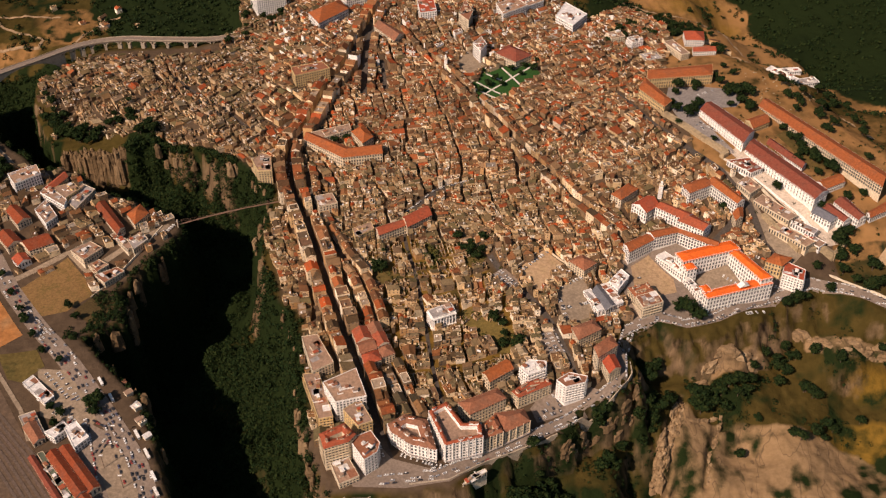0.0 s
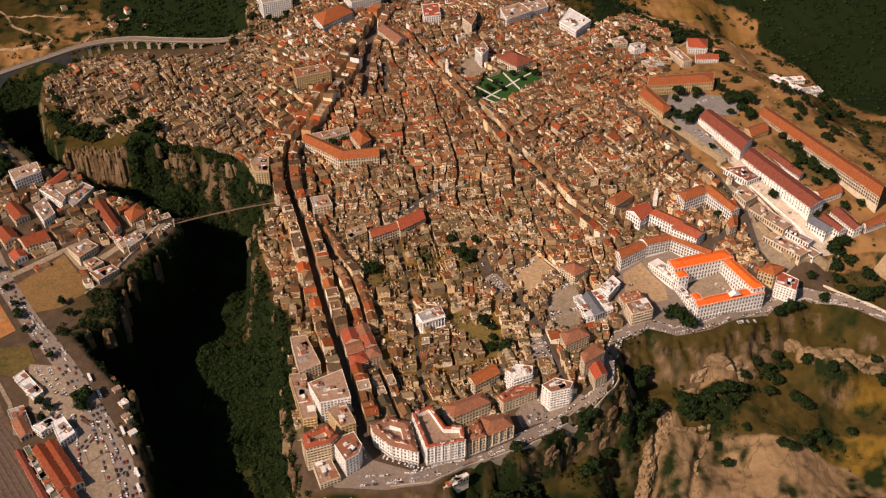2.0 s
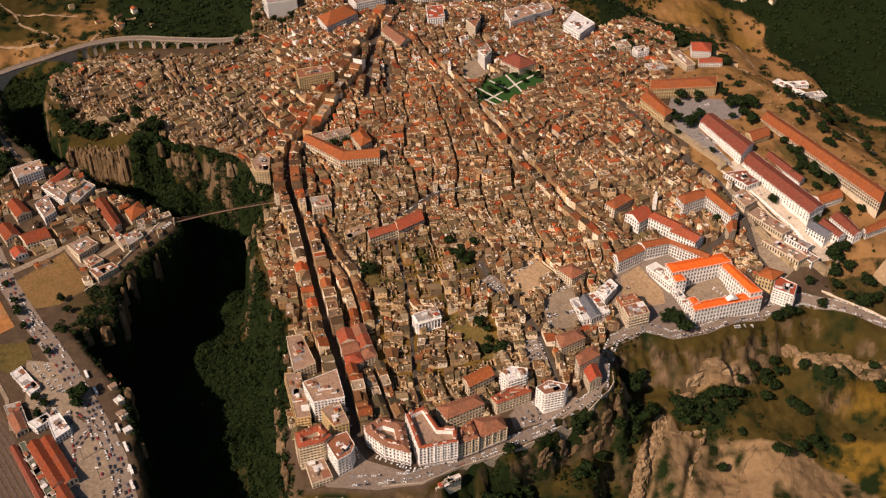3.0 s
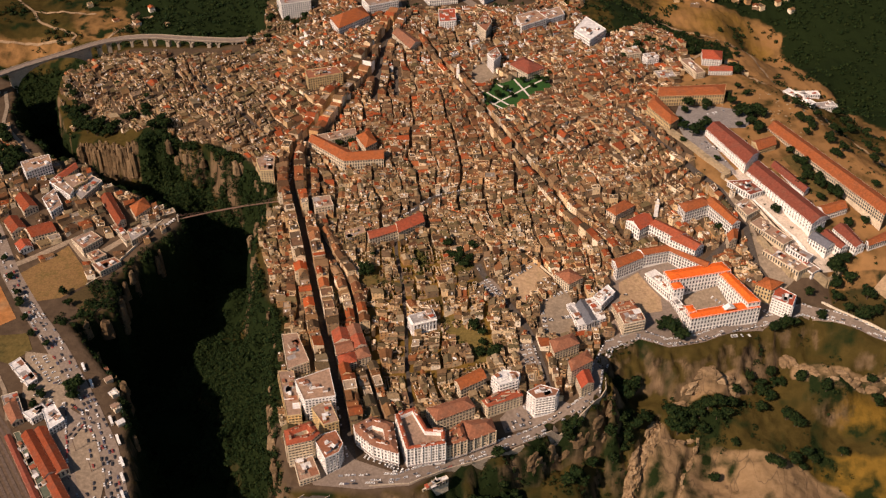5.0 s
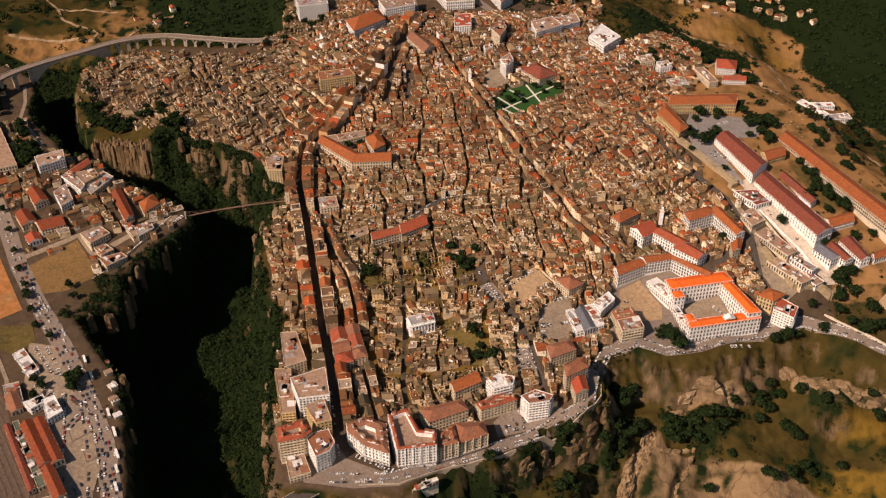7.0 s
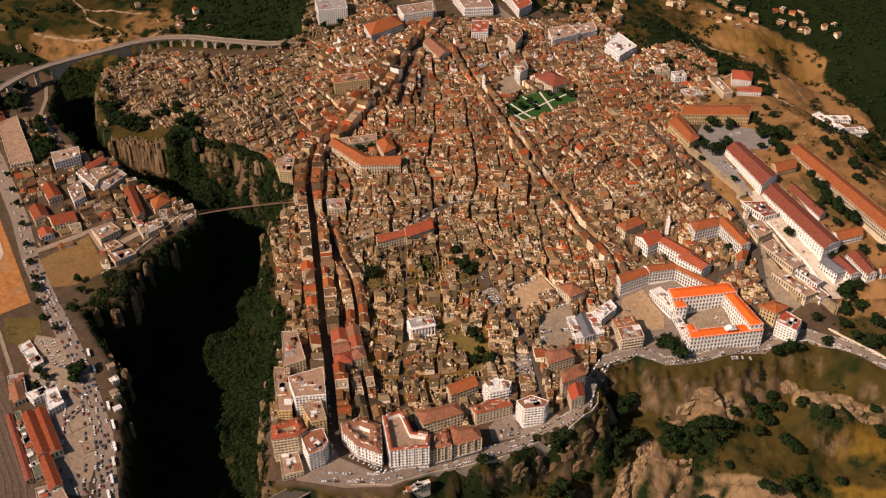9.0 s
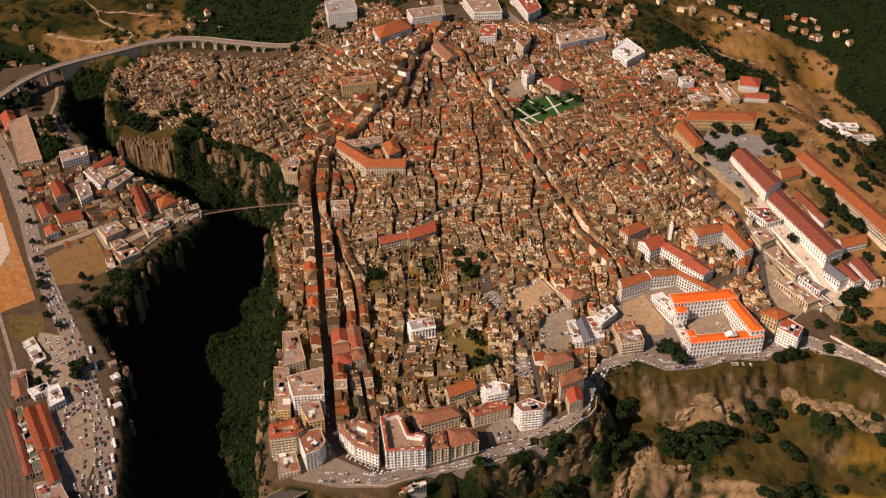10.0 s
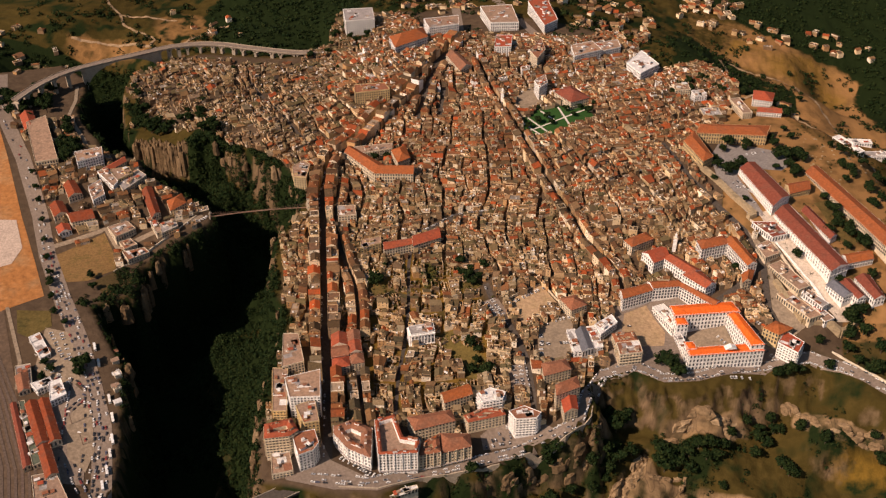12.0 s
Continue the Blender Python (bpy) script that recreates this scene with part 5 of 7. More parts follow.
def pieces(plan, high, r):
    """One plot as one to four volumes of their own height, some of them low courts."""
    a, b, c, d = [Vector(p) for p in plan]

    def at(u, v):
        p = a.lerp(b, u).lerp(d.lerp(c, u), v)
        return (p.x, p.y)

    def cell(u0, v0, u1, v1):
        return [at(u0, v0), at(u1, v0), at(u1, v1), at(u0, v1)]

    wide, deep = (b - a).length + (c - d).length, (d - a).length + (c - b).length
    k, pick = r.uniform(0.36, 0.64), r.random()
    low = lambda: high * r.uniform(0.68, 1.0)
    if min(wide, deep) < 11 or pick < 0.25:
        return [(plan, high)]
    if pick < 0.65:
        return [(cell(0, 0, k, 1), high), (cell(k, 0, 1, 1), low())] if wide > deep else [(cell(0, 0, 1, k), low()), (cell(0, k, 1, 1), high)]
    m = r.uniform(0.36, 0.64)
    out = [(cell(0, 0, k, m), low()), (cell(k, 0, 1, m), low()), (cell(k, m, 1, 1), high), (cell(0, m, k, 1), low())]
    j = r.randrange(4)
    return [(p, h) for n, (p, h) in enumerate(out) if n != j or r.random() < 0.3]


def house_forms(plan, z0, ground_z, z1, rng, flat_share, walls, roof, fit, panes, wm, rm, fm):
    """Fills the shapes of one old house: walls, roof and roof clutter, panes. wm, rm, fm: their material slots."""
    kind = rng.random()
    edges = [(Vector(plan[k]) - Vector(plan[(k + 1) % 4])).length for k in range(4)]
    short = min(edges[0] + edges[2], edges[1] + edges[3]) / 2
    if kind < flat_share:
        walls.prism(plan, z0, z1, wm, cap=False)
        parapet(roof, plan, z1, rng.uniform(0.4, 1.1), wm, 0.3, fm)
        c = (Vector(plan[0]) + Vector(plan[1]) + Vector(plan[2]) + Vector(plan[3])) / 4
        for k in range(rng.choice([1, 1, 2, 3])):
            q = c.lerp(Vector(plan[rng.randrange(4)]), rng.uniform(0.05, 0.55))
            w, d, h = rng.uniform(0.6, 1.7), rng.uniform(0.6, 1.7), rng.uniform(0.8, 2.6)
            fit.prism([(q.x - w, q.y - d), (q.x + w, q.y - d), (q.x + w, q.y + d), (q.x - w, q.y + d)], z1, z1 + h, wm, top=rng.choice([rm, fm, wm])) if rng.random() < 0.7 else fit.prism([(q.x - w * 0.6, q.y - d * 0.6), (q.x + w * 0.6, q.y - d * 0.6), (q.x + w * 0.6, q.y + d * 0.6), (q.x - w * 0.6, q.y + d * 0.6)], z1, z1 + h * 0.6, 4)
    elif kind < flat_share + 0.17:
        # one slope, up to the back or the side
        k = rng.randrange(4)
        p = plan[k:] + plan[:k]
        rise = short * rng.uniform(0.2, 0.34)
        e = grown(p, 0.35)
        walls.prism(p, z0, z1, wm, cap=False)
        (a, b, c, d) = p
        walls.add([(*b, z1), (*c, z1), (*c, z1 + rise), (*a, z1), (*d, z1), (*d, z1 + rise)], [(0, 1, 2), (5, 4, 3), (1, 4, 5, 2)], wm)
        low, high = z1 - 0.1, z1 + rise + 0.1
        v = [(*e[0], low), (*e[1], low), (*e[2], high), (*e[3], high)]
        v += [(x, y, z - 0.25) for x, y, z in v]
        roof.add(v, [(0, 1, 2, 3), (4, 5, 1, 0), (5, 6, 2, 1), (6, 7, 3, 2), (7, 4, 0, 3)], rm)
    else:
        walls.prism(plan, z0, z1, wm, cap=False)
        pitched(roof, plan, z1, short * rng.uniform(0.2, 0.32), 1.0 if kind > 0.9 else 0.0, rm, wm, 0.35)
        for k in range(rng.choice([0, 1, 1, 2])):
            c = Vector(plan[rng.randrange(4)]).lerp((Vector(plan[0]) + Vector(plan[2])) / 2, rng.uniform(0.3, 0.8))
            w = rng.uniform(0.3, 0.75)
            fit.prism([(c.x - w, c.y - w), (c.x + w, c.y - w), (c.x + w, c.y + w), (c.x - w, c.y + w)], z1, z1 + rng.uniform(1.6, 2.8), wm)
    if panes is not None:
        wall_windows(panes, plan, ground_z, z1, rng, 3, wm)


def ruin_forms(plan, ground_z, rng, walls, mat):
    """Broken walls of a fallen house: uneven stretches of each side and one wall across."""
    p = [Vector(c) for c in plan]
    lines = [(p[k], p[(k + 1) % 4]) for k in range(4)] + [((p[0] + p[1]) / 2, (p[2] + p[3]) / 2)]
    for a, b in lines:
        run = b - a
        n = max(2, int(run.length / 2.6))
        side = Vector((-run.y, run.x)).normalized() * 0.28
        tall = rng.uniform(2.0, 5.5)
        for k in range(n):
            high = tall * rng.uniform(0.35, 1.1)
            if rng.random() < 0.16:
                continue
            c, d = a + run * (k / n), a + run * ((k + 1) / n)
            quad = [c - side, d - side, d + side, c + side]
            walls.prism([(v.x, v.y) for v in quad], ground_z - 3, ground_z + high, mat)
    for k in range(rng.randint(2, 5)):
        q = p[0].lerp(p[1], rng.uniform(0.15, 0.85)).lerp(p[3].lerp(p[2], rng.uniform(0.15, 0.85)), rng.uniform(0.2, 0.8))
        w, d = rng.uniform(0.4, 1.6), rng.uniform(0.4, 1.3)
        walls.prism([(q.x - w, q.y - d), (q.x + w, q.y - d * 0.7), (q.x + w * 0.8, q.y + d), (q.x - w, q.y + d)], ground_z - 2, ground_z + rng.uniform(0.3, 1.8), mat)


def heights(q):
    zs = land(q[..., 0], q[..., 1])
    return zs.min(1), zs.mean(1)


def sided(line):
    """A street's line as close points with the way to its left."""
    pts = along(line, 2.0)
    p = np.array([q for q, _ in pts])
    for _ in range(6):
        p[1:-1] = (p[:-2] + 2 * p[1:-1] + p[2:]) / 4
    w = np.gradient(p, axis=0)
    w /= np.linalg.norm(w, axis=1)[:, None]
    return p, np.stack([-w[:, 1], w[:, 0]], -1)


def row_plots(line, width, deep, rng):
    """Plots side by side along both edges of a street."""
    p, left = sided(line)
    far = np.concatenate([[0], np.cumsum(np.hypot(*np.diff(p, axis=0).T))])
    out = []
    for sgn in (1, -1):
        at = rng.uniform(0, 3)
        while at < far[-1] - 8:
            wide = rng.uniform(8, 15)
            d = deep * rng.uniform(0.8, 1.15)
            quad = []
            for s_, o in ((at, 0), (at + wide, 0), (at + wide, d), (at, d)):
                c = np.array([np.interp(s_, far, p[:, 0]), np.interp(s_, far, p[:, 1])])
                n = np.array([np.interp(s_, far, left[:, 0]), np.interp(s_, far, left[:, 1])])
                quad.append(c + n * sgn * (width / 2 + o))
            quad = np.array(quad)
            out.append(quad[::-1] if sgn > 0 else quad)
            at += wide + (1.2 if rng.random() < 0.07 else 0.0)
    out = np.array(out)
    d1, d2 = out[:, 2] - out[:, 0], out[:, 3] - out[:, 1]
    turned = d1[:, 0] * d2[:, 1] - d1[:, 1] * d2[:, 0] < 0
    out[turned] = out[turned][:, ::-1]
    return out


street_list = list(STREETS.values()) + [(CLIFF_ROAD, 15), (BANK_ROAD, 22), (BANK_LANE, 8)]
OPEN_PLANS = (*CAR_YARDS, DIRT_SQUARE, PARKING, PARK, PARK_SQUARE, SCHOOL, GARDEN, WILD_A, WILD_B, WILD_C, CASBAH, OLD_SLOPE, FRONT_SQUARE)
backs = []
ROWS_ON = {"main_street": 12, "second_street": 9, "long_street": 8, "far_street": 10}


def on_rock(q, edge=-4.0):
    keep = np.ones(len(q), bool)
    for j in range(4):
        keep &= outside(ROCK, q[:, j, 0], q[:, j, 1]) < edge
    mid = q.mean(1)
    keep &= (mid[:, 1] > 636) | (mid[:, 0] > 60)
    for plan in OPEN_PLANS:
        keep &= ~inside(plan, mid[:, 0], mid[:, 1])
    return q[keep]


rng = random.Random(4)
rows = np.zeros((0, 4, 2))
for street, deep in ROWS_ON.items():
    line, width = STREETS[street]
    backs.append((line, width + 1.9 * deep))
    new_rows = clear_of(on_rock(row_plots(line, width, deep, rng)), BUILT, 0.3)
    others = [v for k, v in STREETS.items() if k != street] + [(CLIFF_ROAD, 14)]
    for other, other_width in others:
        near = np.min([line_distance(other, new_rows[:, j, 0], new_rows[:, j, 1]) for j in range(4)], 0)
        new_rows = new_rows[(near > other_width / 2 - 0.5) & (line_distance(other, *new_rows.mean(1).T) > other_width / 2 + 1)]
    if len(rows):
        new_rows = clear_of(new_rows, [[tuple(p) for p in r_] for r_ in rows], -0.8)
    rows = np.concatenate([rows, new_rows])
row_count = len(rows)
field = []
for angle, centre, half, zone in ((0.22, (-60, 900), 560, "middle"), (0.72, (-360, 1250), 300, "upper"), (0.5, (200, 1080), 420, "right")):
    q = lots(angle, centre, half, rng, 8.0, 14.0 if zone == "middle" else 16.0)
    mid = q.mean(1)
    side = np.interp(mid[:, 1], [p[1] for p in STREETS["long_street"][0]], [p[0] for p in STREETS["long_street"][0]])
    main = np.interp(mid[:, 1], [p[1] for p in STREETS["main_street"][0]], [p[0] for p in STREETS["main_street"][0]])
    right = (mid[:, 0] > side) & (mid[:, 1] > 900)
    upper = (mid[:, 0] < main) & (mid[:, 1] > 1075)
    q = q[right if zone == "right" else upper if zone == "upper" else ~right & ~upper]
    mid = q.mean(1)
    q = on_rock(q[(outside(ROCK, mid[:, 0], mid[:, 1]) < -6) & (mid[:, 1] < 1540)], -1.5)
    field.append(keep_streets(keep_streets(q, backs), street_list))
field = clear_of(np.concatenate(field), [[tuple(p) for p in r_] for r_ in rows], -1.6)
field = np.concatenate([rows, sized(clear_of(field, BUILT, 0.6))])
for small, large, angle in ((6.5, 10.5, 0.1), (4.5, 7.5, 0.35)):  # smaller houses in what is left open
    q = lots(angle, (-40, 1000), 560, rng, small, large)
    mid = q.mean(1)
    q = on_rock(q[(outside(ROCK, mid[:, 0], mid[:, 1]) < -3) & (mid[:, 1] < 1480)], -1.0)
    q = sized(clear_of(keep_streets(q, street_list), BUILT, 0.6), 14, 3.6)
    field = np.concatenate([field, clear_of(q, [[tuple(p) for p in r_] for r_ in field], -0.3)])
low_z, mean_z = heights(field)
mid = field.mean(1)
by_main = line_distance(STREETS["main_street"][0], mid[:, 0], mid[:, 1])
by_second = np.minimum(line_distance(STREETS["second_street"][0], mid[:, 0], mid[:, 1]), line_distance(STREETS["long_street"][0], mid[:, 0], mid[:, 1]))

front = np.argsort(mid[:, 1] + 0.25 * np.abs(mid[:, 0]))[:290]
single, nearest = set(front.tolist()), set(front[:100].tolist())
mass = Shape()
OVERGROWN = []  # plots left to ruin and scrub
town_mats = (WALLS["old"], TILES["old"], TILES["old_flat"], GLASS, WALLS["white"], WALLS["ruin"], TILES["dry"])
house_mats = (WALLS["old_one"], TILES["old_one"], TILES["old_flat_one"], GLASS, WALLS["white"], WALLS["ruin"], TILES["dry_one"])
for i in range(len(field)):
    r = random.Random(i * 31 + 7)
    x, y = mid[i]
    high = r.uniform(5.0, 9.2) if x > -235 else r.uniform(3.5, 7.5)
    if r.random() < 0.15:
        high *= 0.5
    if i >= row_count and y > 1080 and x > -235:
        high *= 0.85
    if i < row_count:
        high = r.uniform(16, 20.5) - 4 * (y > 1080) if by_main[i] < 19 else r.uniform(8.0, 13)
        if x < -240:
            high = r.uniform(7, 10)
    elif y > 1260 and x > -240:
        high = r.uniform(6.0, 10)
    plan = [tuple(p) for p in field[i]]
    z0, zg = float(low_z[i]) - 2.5, float(mean_z[i])
    flat = (0.27 if y < 1080 else 0.19) if x > -235 else 0.36
    dry_share = 0.0 if i < row_count else 0.75 if x < -235 else 0.58 if y < 1010 and x < 110 else 0.3 if y < 1060 else 0.08
    tile = 6 if r.random() < dry_share else 1
    fallen = 0.70 if x < -360 and y < 1205 - 0.35 * (x + 430) else 0.42 if x < -300 else 0.30 if inside(OLD_HEART, x, y) else 0.10 if y < 960 and x < 110 else 0.05
    if i >= row_count and y < 1260 and r.random() < fallen:
        ruin_forms(plan, zg, r, mass, 5 if r.random() < 0.5 else 0)
        if r.random() < 0.75 or x < -300:
            OVERGROWN.append((x, y))
        continue
    if x < -300 and r.random() < 0.16:
        continue
    if i in single:
        house = tagged(new("house"), "", "house", "old town houses")
        w, t, f, g = Shape(), Shape(), Shape(), Shape()
        near = i in nearest
        for piece, h in pieces(plan, high, r) if i >= row_count or r.random() < 0.45 else [(plan, high)]:
            house_forms(piece, z0, zg, zg + h, r, flat, w, t, f, g if near else w, 0, tile, 2)
        kind = "flat" if len(t.f) > 11 else "tiled"
        tagged(house, "old plastered house with a flat roof terrace" if kind == "flat" else "old plastered house with a weathered tile roof")
        part("wall", w, house_mats, house)
        cover = part("roof", t, house_mats, house)
        for k in range(len(f.f) // 5):
            one = Shape()
            one.add(f.v[12 * k:12 * k + 12], [(0, 1, 5, 4), (1, 2, 6, 5), (2, 3, 7, 6), (3, 0, 4, 7)], f.m[5 * k])
            one.add(f.v[12 * k + 8:12 * k + 12], [(0, 1, 2, 3)], f.m[5 * k + 4])
            part("roof_room" if kind == "flat" else "chimney", one, house_mats, cover)
        for k in range(0, len(g.f), 5):
            one = Shape()
            one.add(g.v[k // 5 * 8:k // 5 * 8 + 8], [(4, 5, 6, 7), (0, 1, 5, 4), (1, 2, 6, 5), (2, 3, 7, 6), (3, 0, 4, 7)])
            part("window", one, (GLASS,), house)
    else:
        for piece, h in pieces(plan, high, r) if i >= row_count or r.random() < 0.45 else [(plan, high)]:
            house_forms(piece, z0, zg, zg + h, r, flat, mass, mass, mass, mass if y < 1080 else None, 4 if y > 1270 and x > -240 and r.random() < 0.1 else 5 if x < -240 or y > 1080 and r.random() < 0.45 else 0, tile, 2)
ruin_rng = random.Random(91)
for wild, size in ((WILD_A, 9), (WILD_B, 6), (WILD_C, 7), (GARDEN, 10)):
    x0, x1, y0, y1 = min(p[0] for p in wild), max(p[0] for p in wild), min(p[1] for p in wild), max(p[1] for p in wild)
    for k in range(26):
        x, y = ruin_rng.uniform(x0, x1), ruin_rng.uniform(y0, y1)
        if not inside(grown(wild, -2), x, y):
            continue
        OVERGROWN.append((x, y))
        if k % 4 == 0 and wild is not WILD_B:
            a, w, d = ruin_rng.uniform(0, 1.5), size * ruin_rng.uniform(0.3, 0.6), size * ruin_rng.uniform(0.25, 0.5)
            c, n = math.cos(a), math.sin(a)
            ruin_forms([(x + c * u * w - n * v * d, y + n * u * w + c * v * d) for u, v in ((-1, -1), (1, -1), (1, 1), (-1, 1))], ground(x, y), ruin_rng, mass, 5)
tagged(new("old_town_houses", mass.mesh("old_town_houses", *town_mats)), "dense mass of old plastered houses with weathered tile roofs", "houses", kind="stuff")


far_roofs = Shape()
r = random.Random(55)
for x0, y0, x1, y1, n in ((60, 1540, 190, 1800, 70), (230, 1790, 350, 1950, 45), (360, 1750, 440, 1860, 12), (470, 1810, 590, 1890, 12), (-900, 1240, -740, 1440, 26), (-640, 1480, -480, 1560, 7), (-740, 1090, -650, 1190, 12), (330, 1260, 400, 1400, 9), (600, 1560, 900, 1900, 3), (-230, 1560, 40, 1760, 60)):
    for k in range(n):
        x, y, a = r.uniform(x0, x1), r.uniform(y0, y1), r.uniform(0, 3.1)
        w, d, h = r.uniform(4, 8), r.uniform(3, 5.5), r.uniform(3.5, 8)
        c, s_ = math.cos(a), math.sin(a)
        plan = [(x + c * u - s_ * v, y + s_ * u + c * v) for u, v in ((-w, -d), (w, -d), (w, d), (-w, d))]
        z = ground(x, y)
        house_forms(plan, z - 3, z, z + h, r, 0.35, far_roofs, far_roofs, far_roofs, None, 0, 1, 2)
tagged(new("far_houses", far_roofs.mesh("far_houses", *town_mats)), "scattered far houses on the hills beyond the town", "houses", kind="stuff")

# ---- the quarter across the gorge ----
BANK_FIELD = [(-466, 846), (-420, 898), (-396, 872), (-380, 845), (-400, 818), (-425, 812)]
patch("yard", BANK_FIELD, surface("brown_field", [(0.20, 0.115, 0.045), (0.18, 0.11, 0.045)], stained=0.6, stain=(0.085, 0.072, 0.02)), "bare brown field beside the road", 0.2, "field")
patch("yard", [(-352, 645), (-366, 690), (-345, 706), (-322, 672), (-340, 640)], PAVING, "sandy car park beside the road", 0.25, "parking")
q = lots(0.62, (-450, 960), 220, rng, 9, 15)
mid = q.mean(1)
q = q[(outside(BANK, mid[:, 0], mid[:, 1]) < -7) & (mid[:, 1] > 850)]
mid = q.mean(1)
road_x = np.interp(mid[:, 1], [p[1] for p in BANK_ROAD[::-1]], [p[0] for p in BANK_ROAD[::-1]])
q = keep_streets(q[mid[:, 0] > road_x + 6], street_list)
mid = q.mean(1)
q = sized(clear_of(q[~inside(BANK_FIELD, mid[:, 0], mid[:, 1])], BUILT), 30)
low_z, mean_z = heights(q)
for i in range(len(q)):
    r = random.Random(900 + i)
    if r.random() < 0.10:
        continue
    plan, zg, high = [tuple(p) for p in q[i]], float(mean_z[i]), r.uniform(3.5, 8)
    house = tagged(new("bank_house"), "", "house", "houses across the gorge")
    w, t, f = Shape(), Shape(), Shape()
    house_forms(plan, float(low_z[i]) - 2.5, zg, zg + high, r, 0.34, w, t, f, w, 0, 1, 2)
    tagged(house, "low house with a flat terrace across the gorge" if len(t.f) > 11 else "low tile roofed house across the gorge")
    part("wall", w, house_mats, house)
    cover = part("roof", t, house_mats, house)
    for k in range(len(f.f) // 5):
        one = Shape()
        one.add(f.v[12 * k:12 * k + 12], [(0, 1, 5, 4), (1, 2, 6, 5), (2, 3, 7, 6), (3, 0, 4, 7)], f.m[5 * k])
        one.add(f.v[12 * k + 8:12 * k + 12], [(0, 1, 2, 3)], f.m[5 * k + 4])
        part("roof_room", one, house_mats, cover)

patch("yard", [(-679, 1092), (-620, 1018), (-534, 905), (-480, 838), (-436, 782), (-470, 742), (-560, 770), (-640, 900), (-760, 1020)], surface("orange_sand", [(0.37, 0.155, 0.050), (0.34, 0.15, 0.05)], stained=0.8, stain=(0.33, 0.22, 0.115), fine=0.2, coarse=0.022), "orange sandy building ground beside the road", 0.25, "yard")
TRACK = surface("dirt_track", [(0.34, 0.23, 0.13), (0.31, 0.21, 0.12)], stained=0.4)
for line in ([(-800, 1620), (-754, 1556), (-718, 1526), (-696, 1494), (-673, 1483), (-624, 1463), (-627, 1445), (-697, 1442), (-760, 1430)], [(-718, 1526), (-662, 1530), (-615, 1532)], [(-578, 1440), (-564, 1482), (-538, 1531), (-520, 1533)]):
    road("road", line, 4.5, TRACK, "pale dirt track on the far hill", 1.0)
for line in (CASBAH_TRACK, [(222, 1372), (252, 1356), (282, 1343), (331, 1337), (352, 1362), (344, 1420), (330, 1500), (318, 1600), (310, 1660)], [(322, 1655), (373, 1630), (415, 1627), (440, 1580), (457, 1550), (500, 1450), (520, 1360)]):
    road("road", line, 4.5, TRACK, "pale dirt track on the far slope", 0.9)
road("road", BANK_EDGE_LANE, 5, PAVING, "pale lane along the edge of the gorge", 0.6)
patch("yard", KNOLL, surface("knoll_grass", [(0.085, 0.056, 0.022), (0.075, 0.052, 0.022)], stained=0.5, stain=(0.05, 0.04, 0.015)), "dry grassy knoll over the gorge", 0.4, "field")
patch("parking", BANK_PARKING, PAVING, "dusty car park beside the road", 0.4, "parking")
patch("wild_plot", BANK_PLOT, ROUGH_GRASS, "rough olive field beside the car park", 0.4, "plot")
patch("yard", LEVEL_PAD, surface("sand_pad", [(0.50, 0.38, 0.30), (0.48, 0.37, 0.29)], stained=0.2), "pale levelled sand", 0.6, "yard")

# railway beside the station
patch("yard", [(-520, 760), (-482, 765), (-468, 752), (-381, 633), (-332, 580), (-269, 520), (-340, 470), (-560, 640)], surface("dark_ballast", [(0.11, 0.075, 0.05), (0.10, 0.07, 0.05)], stained=0.5, stain=(0.16, 0.10, 0.06), fine=0.25), "dark ballast of the railway yard", 0.2, "yard")
patch("square", [(-314, 612), (-314, 634), (-298, 632), (-272, 586), (-268, 560), (-292, 571)], PAVING, "tan island in the middle of the square", 0.6, "square")
road("path", [(-464, 753), (-406, 680), (-386, 641)], 4, PAVING, "pale path beside the railway", 0.5)
for off in (-21, -14, -7, 0, 7, 14, 21):
    s = Shape()
    for p, w in along([(-470 + off, 700), (-395 + off, 622), (-330 + off, 545), (-290 + off, 480)], 6):
        n = Vector((-w.y, w.x))
        a, b = p + n * 1.3, p - n * 1.3
        s.v += [(a.x, a.y, 0.0), (b.x, b.y, 0.0)]
    zs = land([v[0] for v in s.v], [v[1] for v in s.v]) + 0.5
    s.v = [(x, y, float(z)) for (x, y, _), z in zip(s.v, zs)]
    s.f = [(2 * k + 1, 2 * k + 3, 2 * k + 2, 2 * k) for k in range(len(s.v) // 2 - 1)]
    s.m = [0] * len(s.f)
    tagged(new("railway_track", s.mesh("railway_track", surface("rusty_ballast", [(0.13, 0.09, 0.07), (0.11, 0.08, 0.06)]))), "rusty railway track on dark ballast", "track", kind="structure")

# ---- bridges ----


